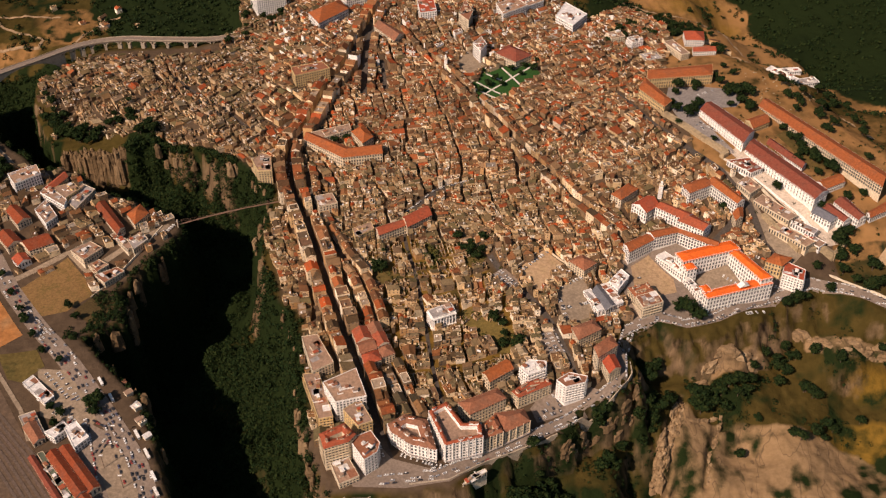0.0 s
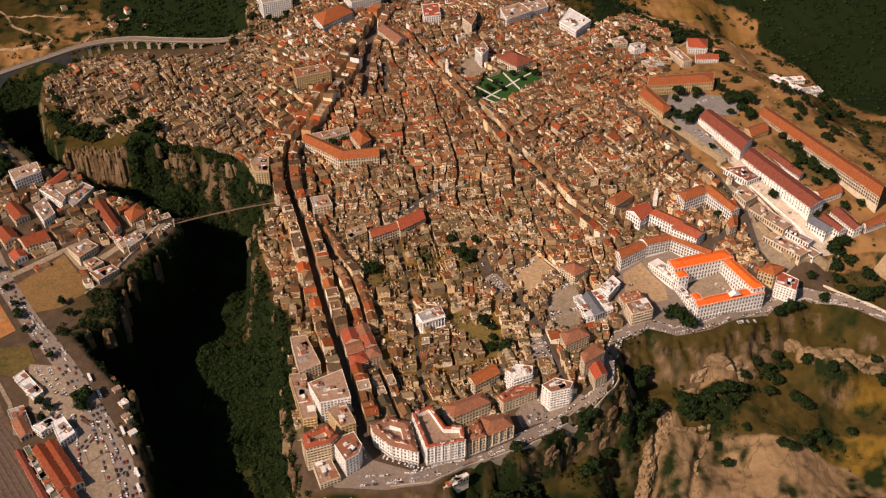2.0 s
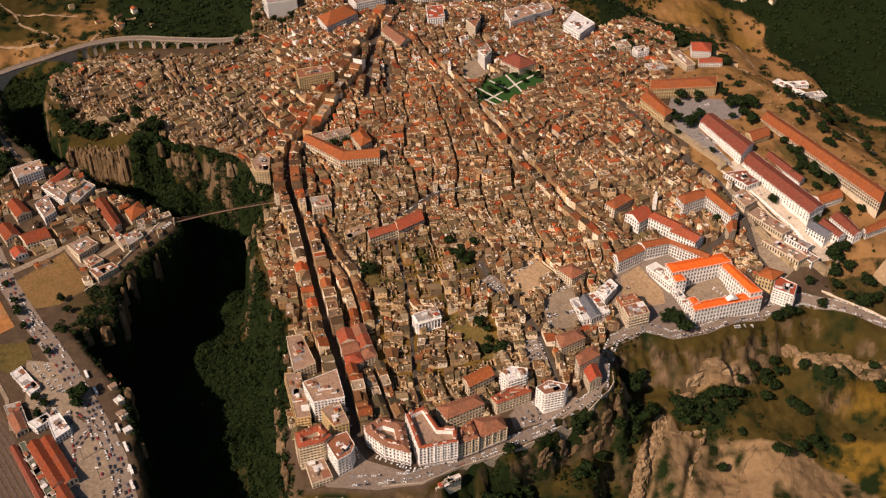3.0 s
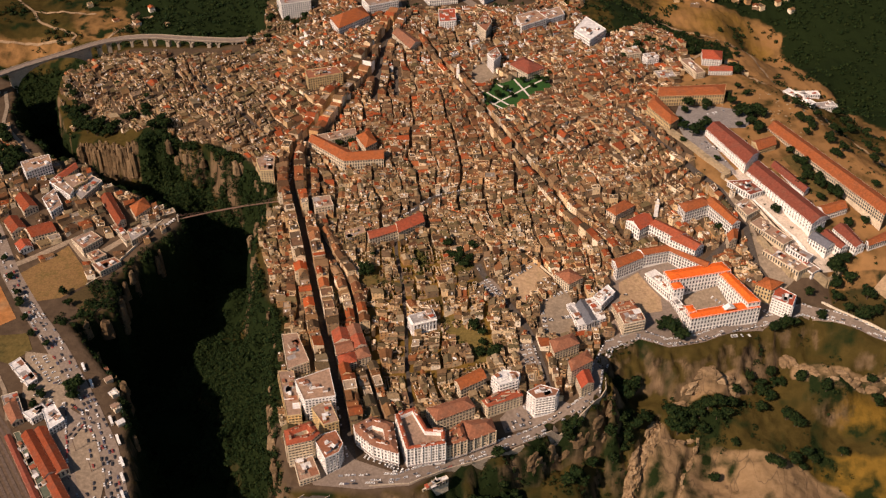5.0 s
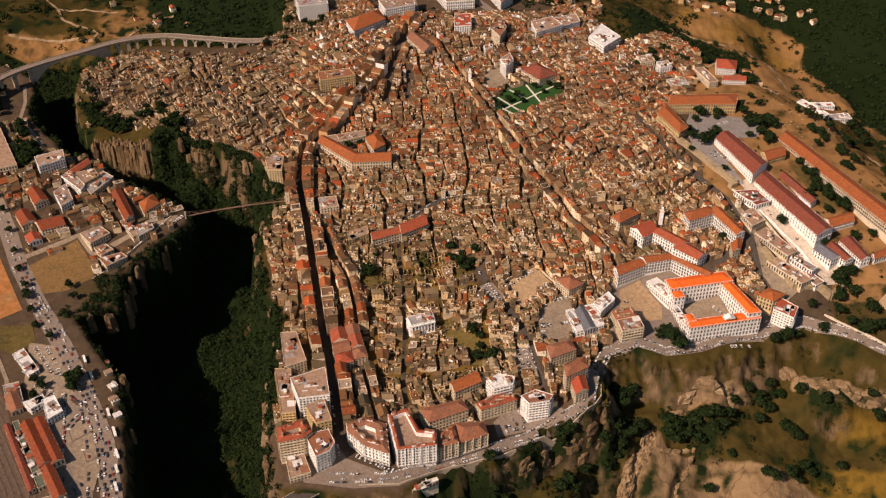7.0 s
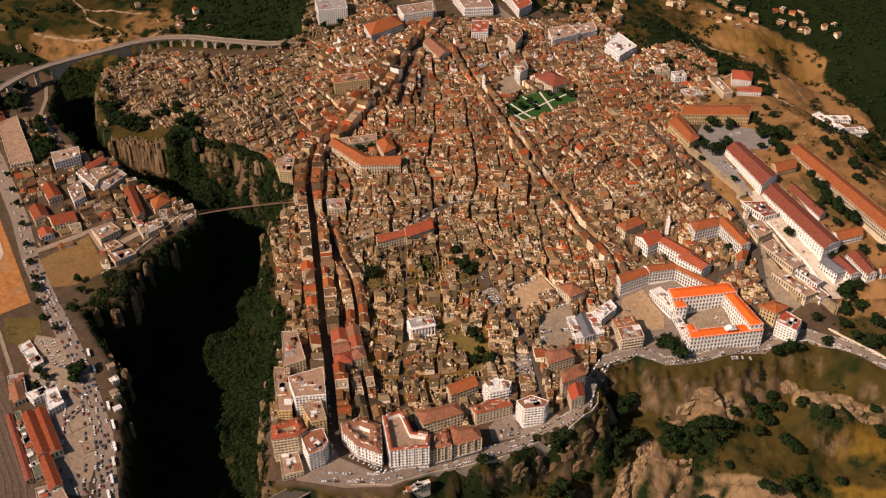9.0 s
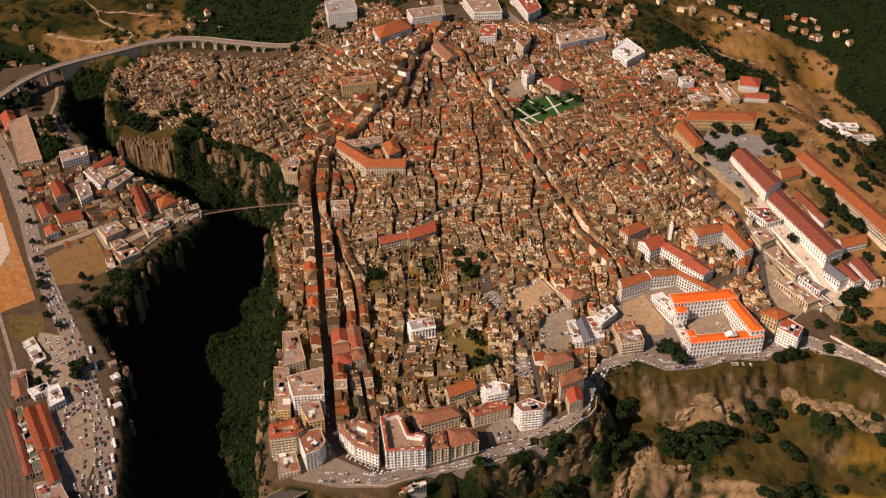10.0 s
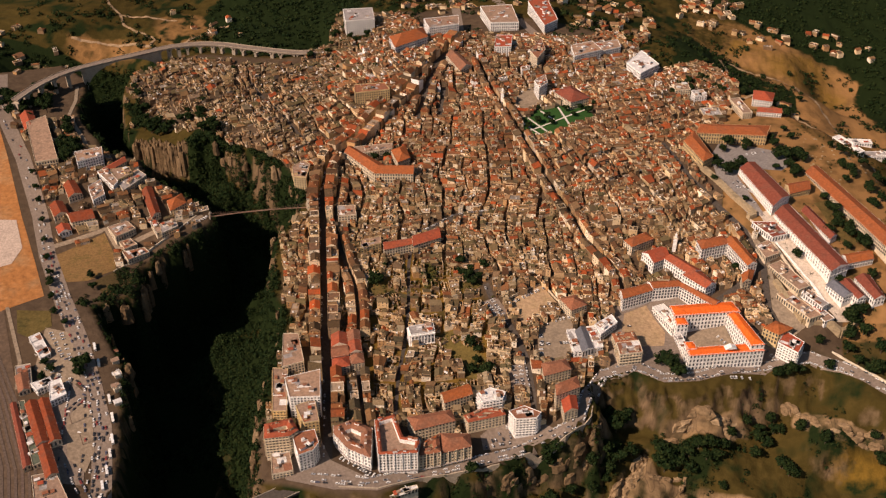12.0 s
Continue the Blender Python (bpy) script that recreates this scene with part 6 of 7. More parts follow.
def deck(shape, pts, width, thick, mat=0, rail=0.0, rail_mat=0):
    """A slab along points in space, with parapets where asked."""
    ways = [(Vector(pts[min(i + 1, len(pts) - 1)]) - Vector(pts[max(i - 1, 0)])).to_2d().normalized() for i in range(len(pts))]

    def strip(o0, o1, z0, z1, m):
        v = []
        for (x, y, z), w in zip(pts, ways):
            n = Vector((-w.y, w.x))
            for o, dz in ((o0, z0), (o1, z0), (o1, z1), (o0, z1)):
                v.append((x + n.x * o, y + n.y * o, z + dz))
        faces = [(4 * i + k, 4 * i + 4 + k, 4 * i + 4 + (k + 1) % 4, 4 * i + (k + 1) % 4) for i in range(len(pts) - 1) for k in range(4)]
        faces += [(0, 1, 2, 3), tuple(4 * (len(pts) - 1) + k for k in (3, 2, 1, 0))]
        shape.add(v, faces, m)

    strip(-width / 2, width / 2, -thick, 0, mat)
    if rail:
        strip(width / 2 - 0.5, width / 2, 0.005, rail, rail_mat)
        strip(-width / 2, -width / 2 + 0.5, 0.005, rail, rail_mat)


def smooth(points, per=6):
    """A rounded way through points (x, y, z)."""
    out = []
    p = [Vector(a) for a in points]
    for i in range(len(p) - 1):
        a, b, c, d = p[max(i - 1, 0)], p[i], p[i + 1], p[min(i + 2, len(p) - 1)]
        for k in range(per):
            t = k / per
            out.append(0.5 * (2 * b + (c - a) * t + (2 * a - 5 * b + 4 * c - d) * t**2 + (3 * b - a - 3 * c + d) * t**3))
    out.append(p[-1])
    return [tuple(v) for v in out]


VIADUCT = smooth([(-672, 1130, 43), (-662, 1180, 44), (-642, 1222, 45), (-610, 1260, 45), (-570, 1298, 45), (-532, 1334, 45), (-497, 1356, 44), (-458, 1366, 43), (-414, 1368, 41), (-339, 1372, 39), (-300, 1385, 40)])
viaduct = tagged(new("viaduct"), "long curved stone arch viaduct over the gorge", "bridge")
s = Shape()
deck(s, VIADUCT, 12, 1.6, 0, 1.0, 1)
part("deck", s, (WORN_ASPHALT, STONE), viaduct)
total = 0.0
last = Vector(VIADUCT[0])
bay = []
for p in VIADUCT:
    total += (Vector(p) - last).length
    last = Vector(p)
    deep = ground(p[0], p[1]) < p[2] - 62
    if not bay or not deep and total - bay[-1][0] > (22.0 if total < 210 else 13.5):
        bay.append((total, Vector(p)))
for (_, a), (_, b) in zip(bay, bay[1:]):
    way = (b - a).to_2d().normalized()
    n = Vector((-way.y, way.x))
    length = (b - a).to_2d().length
    turn = Matrix.Translation((a.x, a.y, 0)) @ Matrix.Rotation(math.atan2(way.y, way.x), 4, "Z")
    foot = min(ground(a.x, a.y), a.z - 9) - 2
    pier = Shape()
    if length < 18:
        pier.box(-2.7, -5.0, foot, 2.7, 5.0, a.z - 6.5, 0)
    else:
        pier.box(-1.8, -5.0, foot, 1.8, -1.2, a.z - 6.5, 0)
        pier.box(-1.8, 1.2, foot, 1.8, 5.0, a.z - 6.5, 0)
    pier.box(-2.0, -5.5, a.z - 6.5, 2.0, 5.5, a.z - 5.8, 0)
    part("pier", pier, (STONE,), viaduct, at=turn)
    arch, k, half = Shape(), 14, length / 2 - (2.6 if length < 18 else 1.7)
    rise = min(half, 5.0) if length < 40 else length * 0.3
    zc = (a.z + b.z) / 2
    for side, flip in ((-5.0, False), (5.0, True)):
        v = []
        for j in range(k + 1):
            th = math.pi * j / k
            v += [(length / 2 - half * math.cos(th), side, zc - 1.9 - rise * (1 - math.sin(th))), (length * j / k, side, zc - 1.61)]
        faces = [(2 * j, 2 * j + 2, 2 * j + 3, 2 * j + 1) for j in range(k)]
        arch.add(v, [f[::-1] for f in faces] if flip else faces)
    v = []
    for j in range(k + 1):
        th = math.pi * j / k
        v += [(length / 2 - half * math.cos(th), y, zc - 1.9 - rise * (1 - math.sin(th))) for y in (-5.0, 5.0)]
    arch.add(v, [(2 * j, 2 * j + 1, 2 * j + 3, 2 * j + 2) for j in range(k)])
    part("arch", arch, (STONE,), viaduct, at=turn)

footbridge = tagged(new("footbridge"), "slender rust-red suspension footbridge across the gorge", "bridge")
ENDS = (Vector((-309, 958, 12.5)), Vector((-194, 991, 22)))
s = Shape()
deck(s, [tuple(ENDS[0].lerp(ENDS[1], k / 24) + Vector((0, 0, 2.0 * math.sin(math.pi * k / 24)))) for k in range(25)], 2.0, 0.4)
part("deck", s, (IRON,), footbridge)
way = (ENDS[1] - ENDS[0]).normalized()
side = Vector((-way.y, way.x, 0)).normalized()
for sgn in (-1, 1):
    cable = Shape()
    pts = [ENDS[0].lerp(ENDS[1], k / 24) + side * 1.4 * sgn + Vector((0, 0, 2 + 3.5 * (2 * k / 24 - 1) ** 2)) for k in range(25)]
    deck(cable, [tuple(p) for p in pts], 0.16, 0.16)
    for k in range(1, 24, 2):
        base = ENDS[0].lerp(ENDS[1], k / 24) + side * 1.25 * sgn
        cable.box(base.x - 0.06, base.y - 0.06, base.z, base.x + 0.06, base.y + 0.06, pts[k].z)
    part("cable", cable, (IRON,), footbridge)
for end in ENDS:
    tower = Shape()
    for sgn in (-1, 1):
        c = end + side * 1.6 * sgn
        tower.box(c.x - 0.6, c.y - 0.6, end.z - 8, c.x + 0.6, c.y + 0.6, end.z + 6.0)
    c0, c1 = end - side * 2.2, end + side * 2.2
    tower.box(min(c0.x, c1.x), min(c0.y, c1.y) , end.z + 5, max(c0.x, c1.x), max(c0.y, c1.y) , end.z + 5.7)
    part("tower", tower, (STONE,), footbridge)

great_bridge = tagged(new("road_bridge"), "wide road bridge leaving town over the gorge", "bridge")
s = Shape()
deck(s, smooth([(-46, 606, -3.4), (-68, 587, -3.8), (-90, 566, -4.4), (-125, 533, -5), (-170, 492, -6), (-240, 428, -7)]), 16, 2.0, 0, 1.1, 1)
part("deck", s, (ASPHALT, STONE), great_bridge)
for x, y in ((-98, 559), (-125, 533), (-152, 508), (-180, 483)):
    pier = Shape()
    pier.box(-3, -8, ground(x, y) - 3, 3, 8, -7.2)
    part("pier", pier, (STONE,), great_bridge, at=Matrix.Translation((x, y, 0)) @ Matrix.Rotation(0.75, 4, "Z"))

patch("square", [(-62, 640), (-47, 620), (-8, 607), (40, 632), (60, 642), (44, 624), (6, 594), (-34, 586), (-80, 588), (-92, 606)], WORN_ASPHALT, "worn asphalt square at the head of the bridge", 0.22)

# ---- ramparts and terrace walls ----


def rampart(line, high, thick, label, mat=RAMPART, back=1.0):
    s = Shape()
    pts = along(line, 8)
    tops = [ground(*p) for p, _ in pts]
    top = [max(tops[max(0, i - 1):i + 2]) + high for i in range(len(pts))]
    for i in range(len(pts) - 1):
        (p, w), (q2, _) = pts[i], pts[i + 1]
        n = Vector((-w.y, w.x)) * thick / 2
        plan = [(p - n), (q2 - n), (q2 + n), (p + n)]
        v = [(c.x, c.y, min(tops[i], tops[i + 1]) - 6) for c in plan] + [(plan[0].x, plan[0].y, top[i]), (plan[1].x, plan[1].y, top[i + 1]), (plan[2].x, plan[2].y, top[i + 1]), (plan[3].x, plan[3].y, top[i])]
        s.add(v, [(0, 1, 5, 4), (1, 2, 6, 5), (2, 3, 7, 6), (3, 0, 4, 7), (4, 5, 6, 7)])
    tagged(new("rampart", s.mesh("rampart", mat)), label, "wall", kind="structure")


rampart([(262, 1150), (282, 1115), (312, 1068), (338, 1034), (330, 1028)], 5.0, 6, "thick tan stone rampart below the barracks")
rampart([(333, 1026), (352, 1003), (372, 962), (392, 925)], 1.8, 1.6, "pale terrace wall below the barracks", WALLS["cream"])
rampart([(360, 935), (372, 912), (389, 884), (413, 888), (428, 884), (447, 901)], 4.0, 5, "tan stone rampart above the college")
rampart([(345, 1018), (366, 985), (398, 935), (415, 912)], 1.2, 1.0, "pale terrace wall below the barracks", WALLS["white"])
rampart([(420, 862), (452, 843), (505, 820), (560, 803)], 1.3, 1.2, "pale roadside wall", WALLS["cream"])
rampart([(75, 863), (112, 897), (134, 872)], 1.6, 0.8, "low pale wall round the earth square", WALLS["cream"])
rampart([(112, 662), (134, 676), (165, 692), (186, 720), (186, 735)], 1.0, 1.0, "low parapet of the cliff road", STONE)
rampart([(-326, 955), (-341, 909), (-357, 882), (-381, 842)], 1.2, 0.8, "low pale wall along the gorge edge", WALLS["cream"])
rampart([(-30, 590), (6, 596), (42, 621), (108, 655)], 1.0, 1.0, "low parapet of the cliff road", STONE)
patch("terrace", [(286, 1160), (296, 1196), (338, 1198), (372, 1190), (389, 1166), (372, 1140), (340, 1138), (318, 1112), (350, 1036), (332, 1034), (296, 1092)], surface("yard_asphalt", [(0.26, 0.23, 0.21), (0.24, 0.21, 0.19)]), "grey parade yard of the barracks", 0.3, "yard")
patch("terrace", [(342, 1040), (360, 1052), (420, 955), (450, 905), (425, 895), (400, 925), (370, 975)], surface("pale_yard", [(0.56, 0.46, 0.36), (0.52, 0.43, 0.34)]), "pale dusty barracks yard", 0.3, "yard")
patch("pitch", [(476, 880), (500, 905), (560, 890), (600, 850), (520, 838)], EARTH, "bare earth sports ground", 0.4, "pitch")

# ---- trees ----
BARK = surface("bark", [(0.10, 0.07, 0.05), (0.08, 0.06, 0.04)])
LEAVES = surface("leaves", [(0.012, 0.024, 0.007), (0.018, 0.030, 0.008), (0.009, 0.019, 0.006), (0.025, 0.034, 0.009), (0.020, 0.042, 0.009)], stained=0.3, stain=(0.012, 0.02, 0.006), fine=2.0, vary="island")
BRIGHT_LEAVES = surface("bright_leaves", [(0.06, 0.11, 0.015), (0.045, 0.09, 0.014)], stained=0.3, stain=(0.012, 0.02, 0.006), vary="island")


def leaf_cloud(r, count, middle, size, leaf):
    """Small bent leaf faces over and in an uneven clump."""
    d = r.normal(size=(count, 3))
    d /= np.linalg.norm(d, axis=1)[:, None]
    p = middle + d * np.array(size) * (r.uniform(0.55, 1.0, (count, 1)))
    u = r.normal(size=(count, 3))
    u -= (u * d).sum(1)[:, None] * d * 0.7
    u /= np.linalg.norm(u, axis=1)[:, None]
    w = np.cross(d, u)
    k = leaf * r.uniform(0.6, 1.3, (count, 1))
    v = np.stack([p - u * k, p - w * k * 0.8, p + u * k, p + w * k * 0.8], 1)
    return v.reshape(-1, 3)


def tree_kind(seed, tall=False):
    r, rr = np.random.RandomState(seed), random.Random(seed)
    trunk, crown = Shape(), Shape()

    def limb(a, b, ra, rb, n=6):
        a, b = Vector(a), Vector(b)
        q = (b - a).to_track_quat("Z", "Y")
        ring = [Vector((math.cos(6.283 * k / n), math.sin(6.283 * k / n), 0)) for k in range(n)]
        v = [tuple(a + q @ (c * ra)) for c in ring] + [tuple(b + q @ (c * rb)) for c in ring]
        trunk.add(v, [(k, (k + 1) % n, n + (k + 1) % n, n + k) for k in range(n)])

    limb((0, 0, -1), (0.1, 0, 3), 0.35, 0.25)
    leaves = []
    for k in range(13):
        a = 6.283 * k / 13 + rr.uniform(-0.3, 0.3)
        reach, up = rr.uniform(1.2, 3.2), rr.uniform(3.6, 7.5)
        c = (reach * math.cos(a), reach * math.sin(a), up)
        limb((0.1, 0, 2.6), c, 0.14, 0.04, 5)
        leaves.append(leaf_cloud(r, 46, np.array(c), [rr.uniform(1.4, 2.2)] * 2 + [rr.uniform(1.1, 1.8)], 0.62))
    leaves.append(leaf_cloud(r, 130, np.array([0, 0, 6.0]), [2.9, 2.9, 2.6], 0.62))
    v = np.concatenate(leaves).tolist()
    crown.add([tuple(p) for p in v], [(4 * k, 4 * k + 1, 4 * k + 2, 4 * k + 3) for k in range(len(v) // 4)])
    return trunk.mesh("trunk", BARK), crown.mesh("crown", LEAVES)


KINDS = [tree_kind(s) for s in (1, 2, 3, 4)]
TREES = [(301, 1175, 1.2), (327, 1186, 1.0), (291, 1148, 1.2), (313, 1130, 1.1), (357, 1219, 1.0), (379, 1149, 1.6), (386, 1128, 1.5), (364, 1141, 1.2), (291, 1097, 1.2), (327, 1059, 1.0), (351, 1059, 1.2), (383, 973, 1.4), (258, 803, 2.4), (248, 809, 2.0), (266, 797, 2.0), (254, 812, 1.8), (380, 831, 1.5), (364, 824, 1.4), (389, 835, 1.2), (416, 844, 1.5), (436, 866, 1.6), (445, 850, 1.5), (455, 842, 1.4), (474, 850, 1.4), (436, 886, 1.3), (406, 867, 1.2), (432, 933, 1.6), (427, 943, 1.3), (440, 922, 1.4), (432, 1042, 1.6), (443, 1028, 1.6), (422, 1070, 1.2), (418, 1089, 1.2)]
TREES += [(455, 1024, 1.2), (447, 1136, 1.3), (475, 1121, 1.4), (476, 1089, 1.5), (532, 1225, 1.2), (574, 1279, 1.4), (540, 1142, 1.3), (510, 1040, 1.4), (462, 962, 1.4), (482, 969, 1.4), (508, 1005, 1.4), (410, 1381, 1.4), (431, 1520, 1.3), (411, 1502, 1.2), (379, 1606, 1.3), (329, 1582, 1.3), (312, 1655, 1.4), (246, 1421, 1.2), (252, 1373, 1.2), (212, 755, 2.4), (203, 757, 2.0), (219, 760, 2.2), (212, 744, 2.0), (206, 748, 1.9), (266, 735, 2.0), (257, 727, 1.9), (278, 732, 1.7), (290, 745, 1.6), (308, 749, 1.7), (286, 739, 1.6), (354, 779, 1.7), (364, 797, 1.4), (351, 758, 1.5), (375, 788, 1.3)]
TREES += [(392, 787, 1.3), (416, 773, 1.3), (379, 753, 1.6), (389, 747, 1.6), (361, 696, 1.6), (378, 706, 1.7), (389, 704, 1.2), (401, 716, 1.6), (431, 725, 1.4), (473, 776, 1.4), (340, 785, 1.3), (152, 649, 1.7), (160, 655, 1.8), (197, 680, 1.3), (207, 694, 1.2), (49, 1197, 1.2), (59, 1213, 1.3), (70, 1228, 1.2), (78, 1213, 1.1), (92, 1251, 1.2), (111, 1260, 1.1), (123, 1252, 1.3), (126, 1272, 1.2), (43, 1297, 1.0), (54, 1251, 1.0), (104, 1238, 1.0), (36, 878, 1.5), (42, 886, 1.3), (31, 891, 1.2), (77, 761, 1.6), (72, 757, 1.2), (-66, 888, 1.0), (-17, 876, 1.1)]
TREES += [(-135, 1095, 1.3), (-122, 1101, 1.3), (-110, 1097, 1.1), (335, 860, 0.8), (329, 865, 0.8), (318, 949, 1.1), (-337, 680, 1.8), (-330, 684, 1.8), (-330, 669, 1.6), (-366, 657, 1.2), (-364, 672, 1.2), (-439, 801, 1.2), (-449, 819, 1.1), (-382, 736, 1.0), (-376, 680, 1.2), (-407, 714, 1.2), (-399, 822, 1.2), (-385, 803, 1.2), (-314, 1368, 1.4), (-230, 1337, 1.3), (-292, 1387, 1.4), (-259, 1335, 1.0), (-200, 1333, 1.1), (-418, 1313, 1.0), (-420, 1203, 1.0), (-474, 1242, 1.0), (-435, 1181, 1.0), (-405, 1165, 1.0)]


MASSED, PLANTED = [], []  # the farther trees stand as one mass


def tree(x, y, size, r):
    if y > 1100 and x < 285 or len(PLANTED) > 295:
        MASSED.append((x, y, size))
        return
    PLANTED.append((x, y))
    trunk, crown = KINDS[r.randrange(4)]
    ob = tagged(new("tree"), "broad dark green tree with a dense crown", "tree", "trees")
    part("trunk", trunk, (), ob)
    part("crown", crown, (), ob)
    ob.matrix_basis = Matrix.Translation((x, y, ground(x, y) - 0.2)) @ Matrix.Rotation(r.uniform(0, 6.28), 4, "Z") @ Matrix.Diagonal((size, size, size * r.uniform(0.85, 1.1), 1))


TREES += [(260, 732, 2.4), (264, 725, 2.2), (256, 738, 2.0), (283, 741, 2.0), (294, 744, 1.9), (305, 748, 1.8), (318, 754, 1.6), (289, 728, 1.8), (275, 732, 2.0), (303, 738, 1.6), (312, 742, 1.6), (270, 740, 1.8), (369, 788, 1.5), (362, 773, 1.6), (354, 786, 1.4), (377, 753, 1.7), (385, 747, 1.8), (354, 700, 1.6), (394, 719, 1.6), (464, 787, 1.5), (472, 778, 1.5), (415, 775, 1.4), (393, 789, 1.4), (367, 826, 1.5), (376, 830, 1.5), (300, 688, 1.5), (166, 654, 1.8), (160, 655, 1.6), (321, 717, 1.2), (326, 771, 1.3)]
TREES += [(306, 1190, 2.0), (303, 1198, 1.8), (331, 1193, 1.8), (294, 1127, 1.8), (304, 1112, 2.0), (312, 1118, 1.8), (321, 1134, 2.0), (368, 1172, 2.0), (378, 1164, 2.1), (391, 1182, 1.9), (396, 1171, 2.0), (387, 1135, 1.9), (384, 1174, 1.9), (374, 1180, 1.8), (386, 1299, 1.7), (380, 1310, 1.5), (364, 1295, 1.2), (379, 1249, 1.2), (359, 1218, 1.5), (365, 1203, 1.5), (387, 1227, 1.2), (457, 1150, 1.3), (473, 1127, 1.5), (473, 1095, 1.4), (485, 1103, 1.5), (532, 1225, 1.6), (516, 1250, 1.6), (525, 1240, 1.5), (534, 1156, 1.4), (525, 1102, 1.6), (288, 1423, 1.3), (290, 1403, 1.3), (268, 1373, 1.3), (275, 1365, 1.2), (300, 1345, 1.4), (330, 1350, 1.3)]
TREES += [(x - 3, y, 1.0) for x, y in ((-562, 987), (-541, 959), (-522, 932), (-499, 899), (-480, 869), (-464, 844), (-441, 808), (-421, 779), (-402, 752))]
TREES += [(232 + 8 * k, 1376 - 2.2 * k, 0.9 + 0.1 * (k % 3)) for k in range(13)]
TREES = [t for t in TREES if not any(inside(grown(p, 1.5), t[0], t[1]) for p in BUILT)]


def fill(plan, count, r):
    """Trees at chance places inside a plan."""
    x0, x1 = min(p[0] for p in plan), max(p[0] for p in plan)
    y0, y1 = min(p[1] for p in plan), max(p[1] for p in plan)
    while count:
        x, y = r.uniform(x0, x1), r.uniform(y0, y1)
        if inside(plan, x, y):
            TREES.append((x, y, r.uniform(1.2, 2.1)))
            count -= 1


r = random.Random(8)
for plan, count in (([(72, 618), (106, 632), (113, 626), (98, 606), (67, 596)], 20), ([(127, 688), (175, 690), (219, 736), (236, 728), (218, 704), (195, 680), (139, 668)], 11), ([(-610, 1123), (-603, 1141), (-541, 1066), (-520, 1020), (-532, 1010)], 22), ([(-740, 1150), (-693, 1208), (-644, 1202), (-625, 1150), (-650, 1100), (-690, 1110)], 30), ([(-546, 1204), (-512, 1155), (-470, 1138), (-446, 1136), (-450, 1150), (-486, 1166), (-522, 1196)], 26), ([(-400, 1124), (-366, 1126), (-364, 1136), (-392, 1138)], 7), ([(440, 850), (470, 835), (530, 815), (560, 830), (480, 870), (450, 880)], 14), ([(425, 900), (440, 880), (470, 900), (455, 930)], 8)):
    fill(plan, count, r)
for x, y, size in TREES:
    tree(x, y, size, r)
for x, y, n, spread in ((430, 1040, 9, 30), (452, 1010, 6, 24), (-440, 1168, 5, 26), (-520, 1205, 5, 26), (-66, 862, 4, 16), (30, 893, 6, 16), (60, 775, 4, 14), (100, 622, 10, 20), (78, 606, 5, 12), (255, 1350, 10, 40), (370, 1400, 14, 45), (-270, 1430, 12, 40), (470, 1180, 10, 40)):
    for k in range(n):
        px, py = x + r.gauss(0, spread * 0.5), y + r.gauss(0, spread * 0.5)
        if float(outside(ROCK, np.array([px]), np.array([py]))[0]) > 1 or y > 1100 or x < 500 and y > 700:
            tree(px, py, r.uniform(1.0, 1.7), r)


wood = Shape()
for x, y, size in MASSED:
    trunk, crown = KINDS[r.randrange(4)]
    at = Matrix.Translation((x, y, ground(x, y) - 0.2)) @ Matrix.Rotation(r.uniform(0, 6.28), 4, "Z") @ Matrix.Diagonal((size, size, size, 1))
    wood.add([tuple(at @ v.co) for v in crown.vertices], [tuple(f.vertices) for f in crown.polygons], 0)
    wood.add([tuple(at @ v.co) for v in trunk.vertices], [tuple(f.vertices) for f in trunk.polygons], 1)
tagged(new("far_trees", wood.mesh("far_trees", LEAVES, BARK)), "many far dark green trees in the town and on the slopes", "trees", kind="stuff")


def scrub(name, points, sizes, per, leaf, mat, label):
    """Many leafy bushes as one mass."""
    g = np.random.RandomState(77)
    zs = land(points[:, 0], points[:, 1])
    out = [leaf_cloud(g, per, np.array([x, y, z + s * 0.35]), [s, s, s * 0.8], leaf * s) for (x, y), z, s in zip(points, zs, sizes)]
    v = np.concatenate(out)
    me = bpy.data.meshes.new(name)
    me.from_pydata(v.tolist(), [], np.arange(len(v)).reshape(-1, 4).tolist())
    me.materials.append(mat)
    tagged(new(name, me), label, "bushes", kind="stuff")


g = np.random.RandomState(5)
pts = np.stack([g.uniform(-620, -100, 16000), g.uniform(560, 1330, 16000)], -1)
dr, db = outside(ROCK, *pts.T), outside(BANK, *pts.T)
thick = waves(pts[:, 0], pts[:, 1], 55, 31) * 0.6 + waves(pts[:, 0], pts[:, 1], 20, 32) * 0.4
z = land(*pts.T)
keep = (dr > np.where((pts[:, 1] < 1000) & (pts[:, 1] > 640), -4.5, 1)) & (db > np.where(pts[:, 1] < 660, 9, 1)) & (z > -118) & (thick > -0.25) & ~((pts[:, 1] > 1070) & (pts[:, 0] > -500) & (pts[:, 0] < -405) & (dr < 20))
pts = pts[keep][:3200]
scrub("gorge_scrub", pts, g.uniform(2.0, 4.6, len(pts)), 34, 0.26, LEAVES, "dense dark green scrub on the gorge slopes")
pts = np.stack([g.uniform(-270, -100, 9000), g.uniform(560, 880, 9000)], -1)
dr = outside(ROCK, *pts.T)
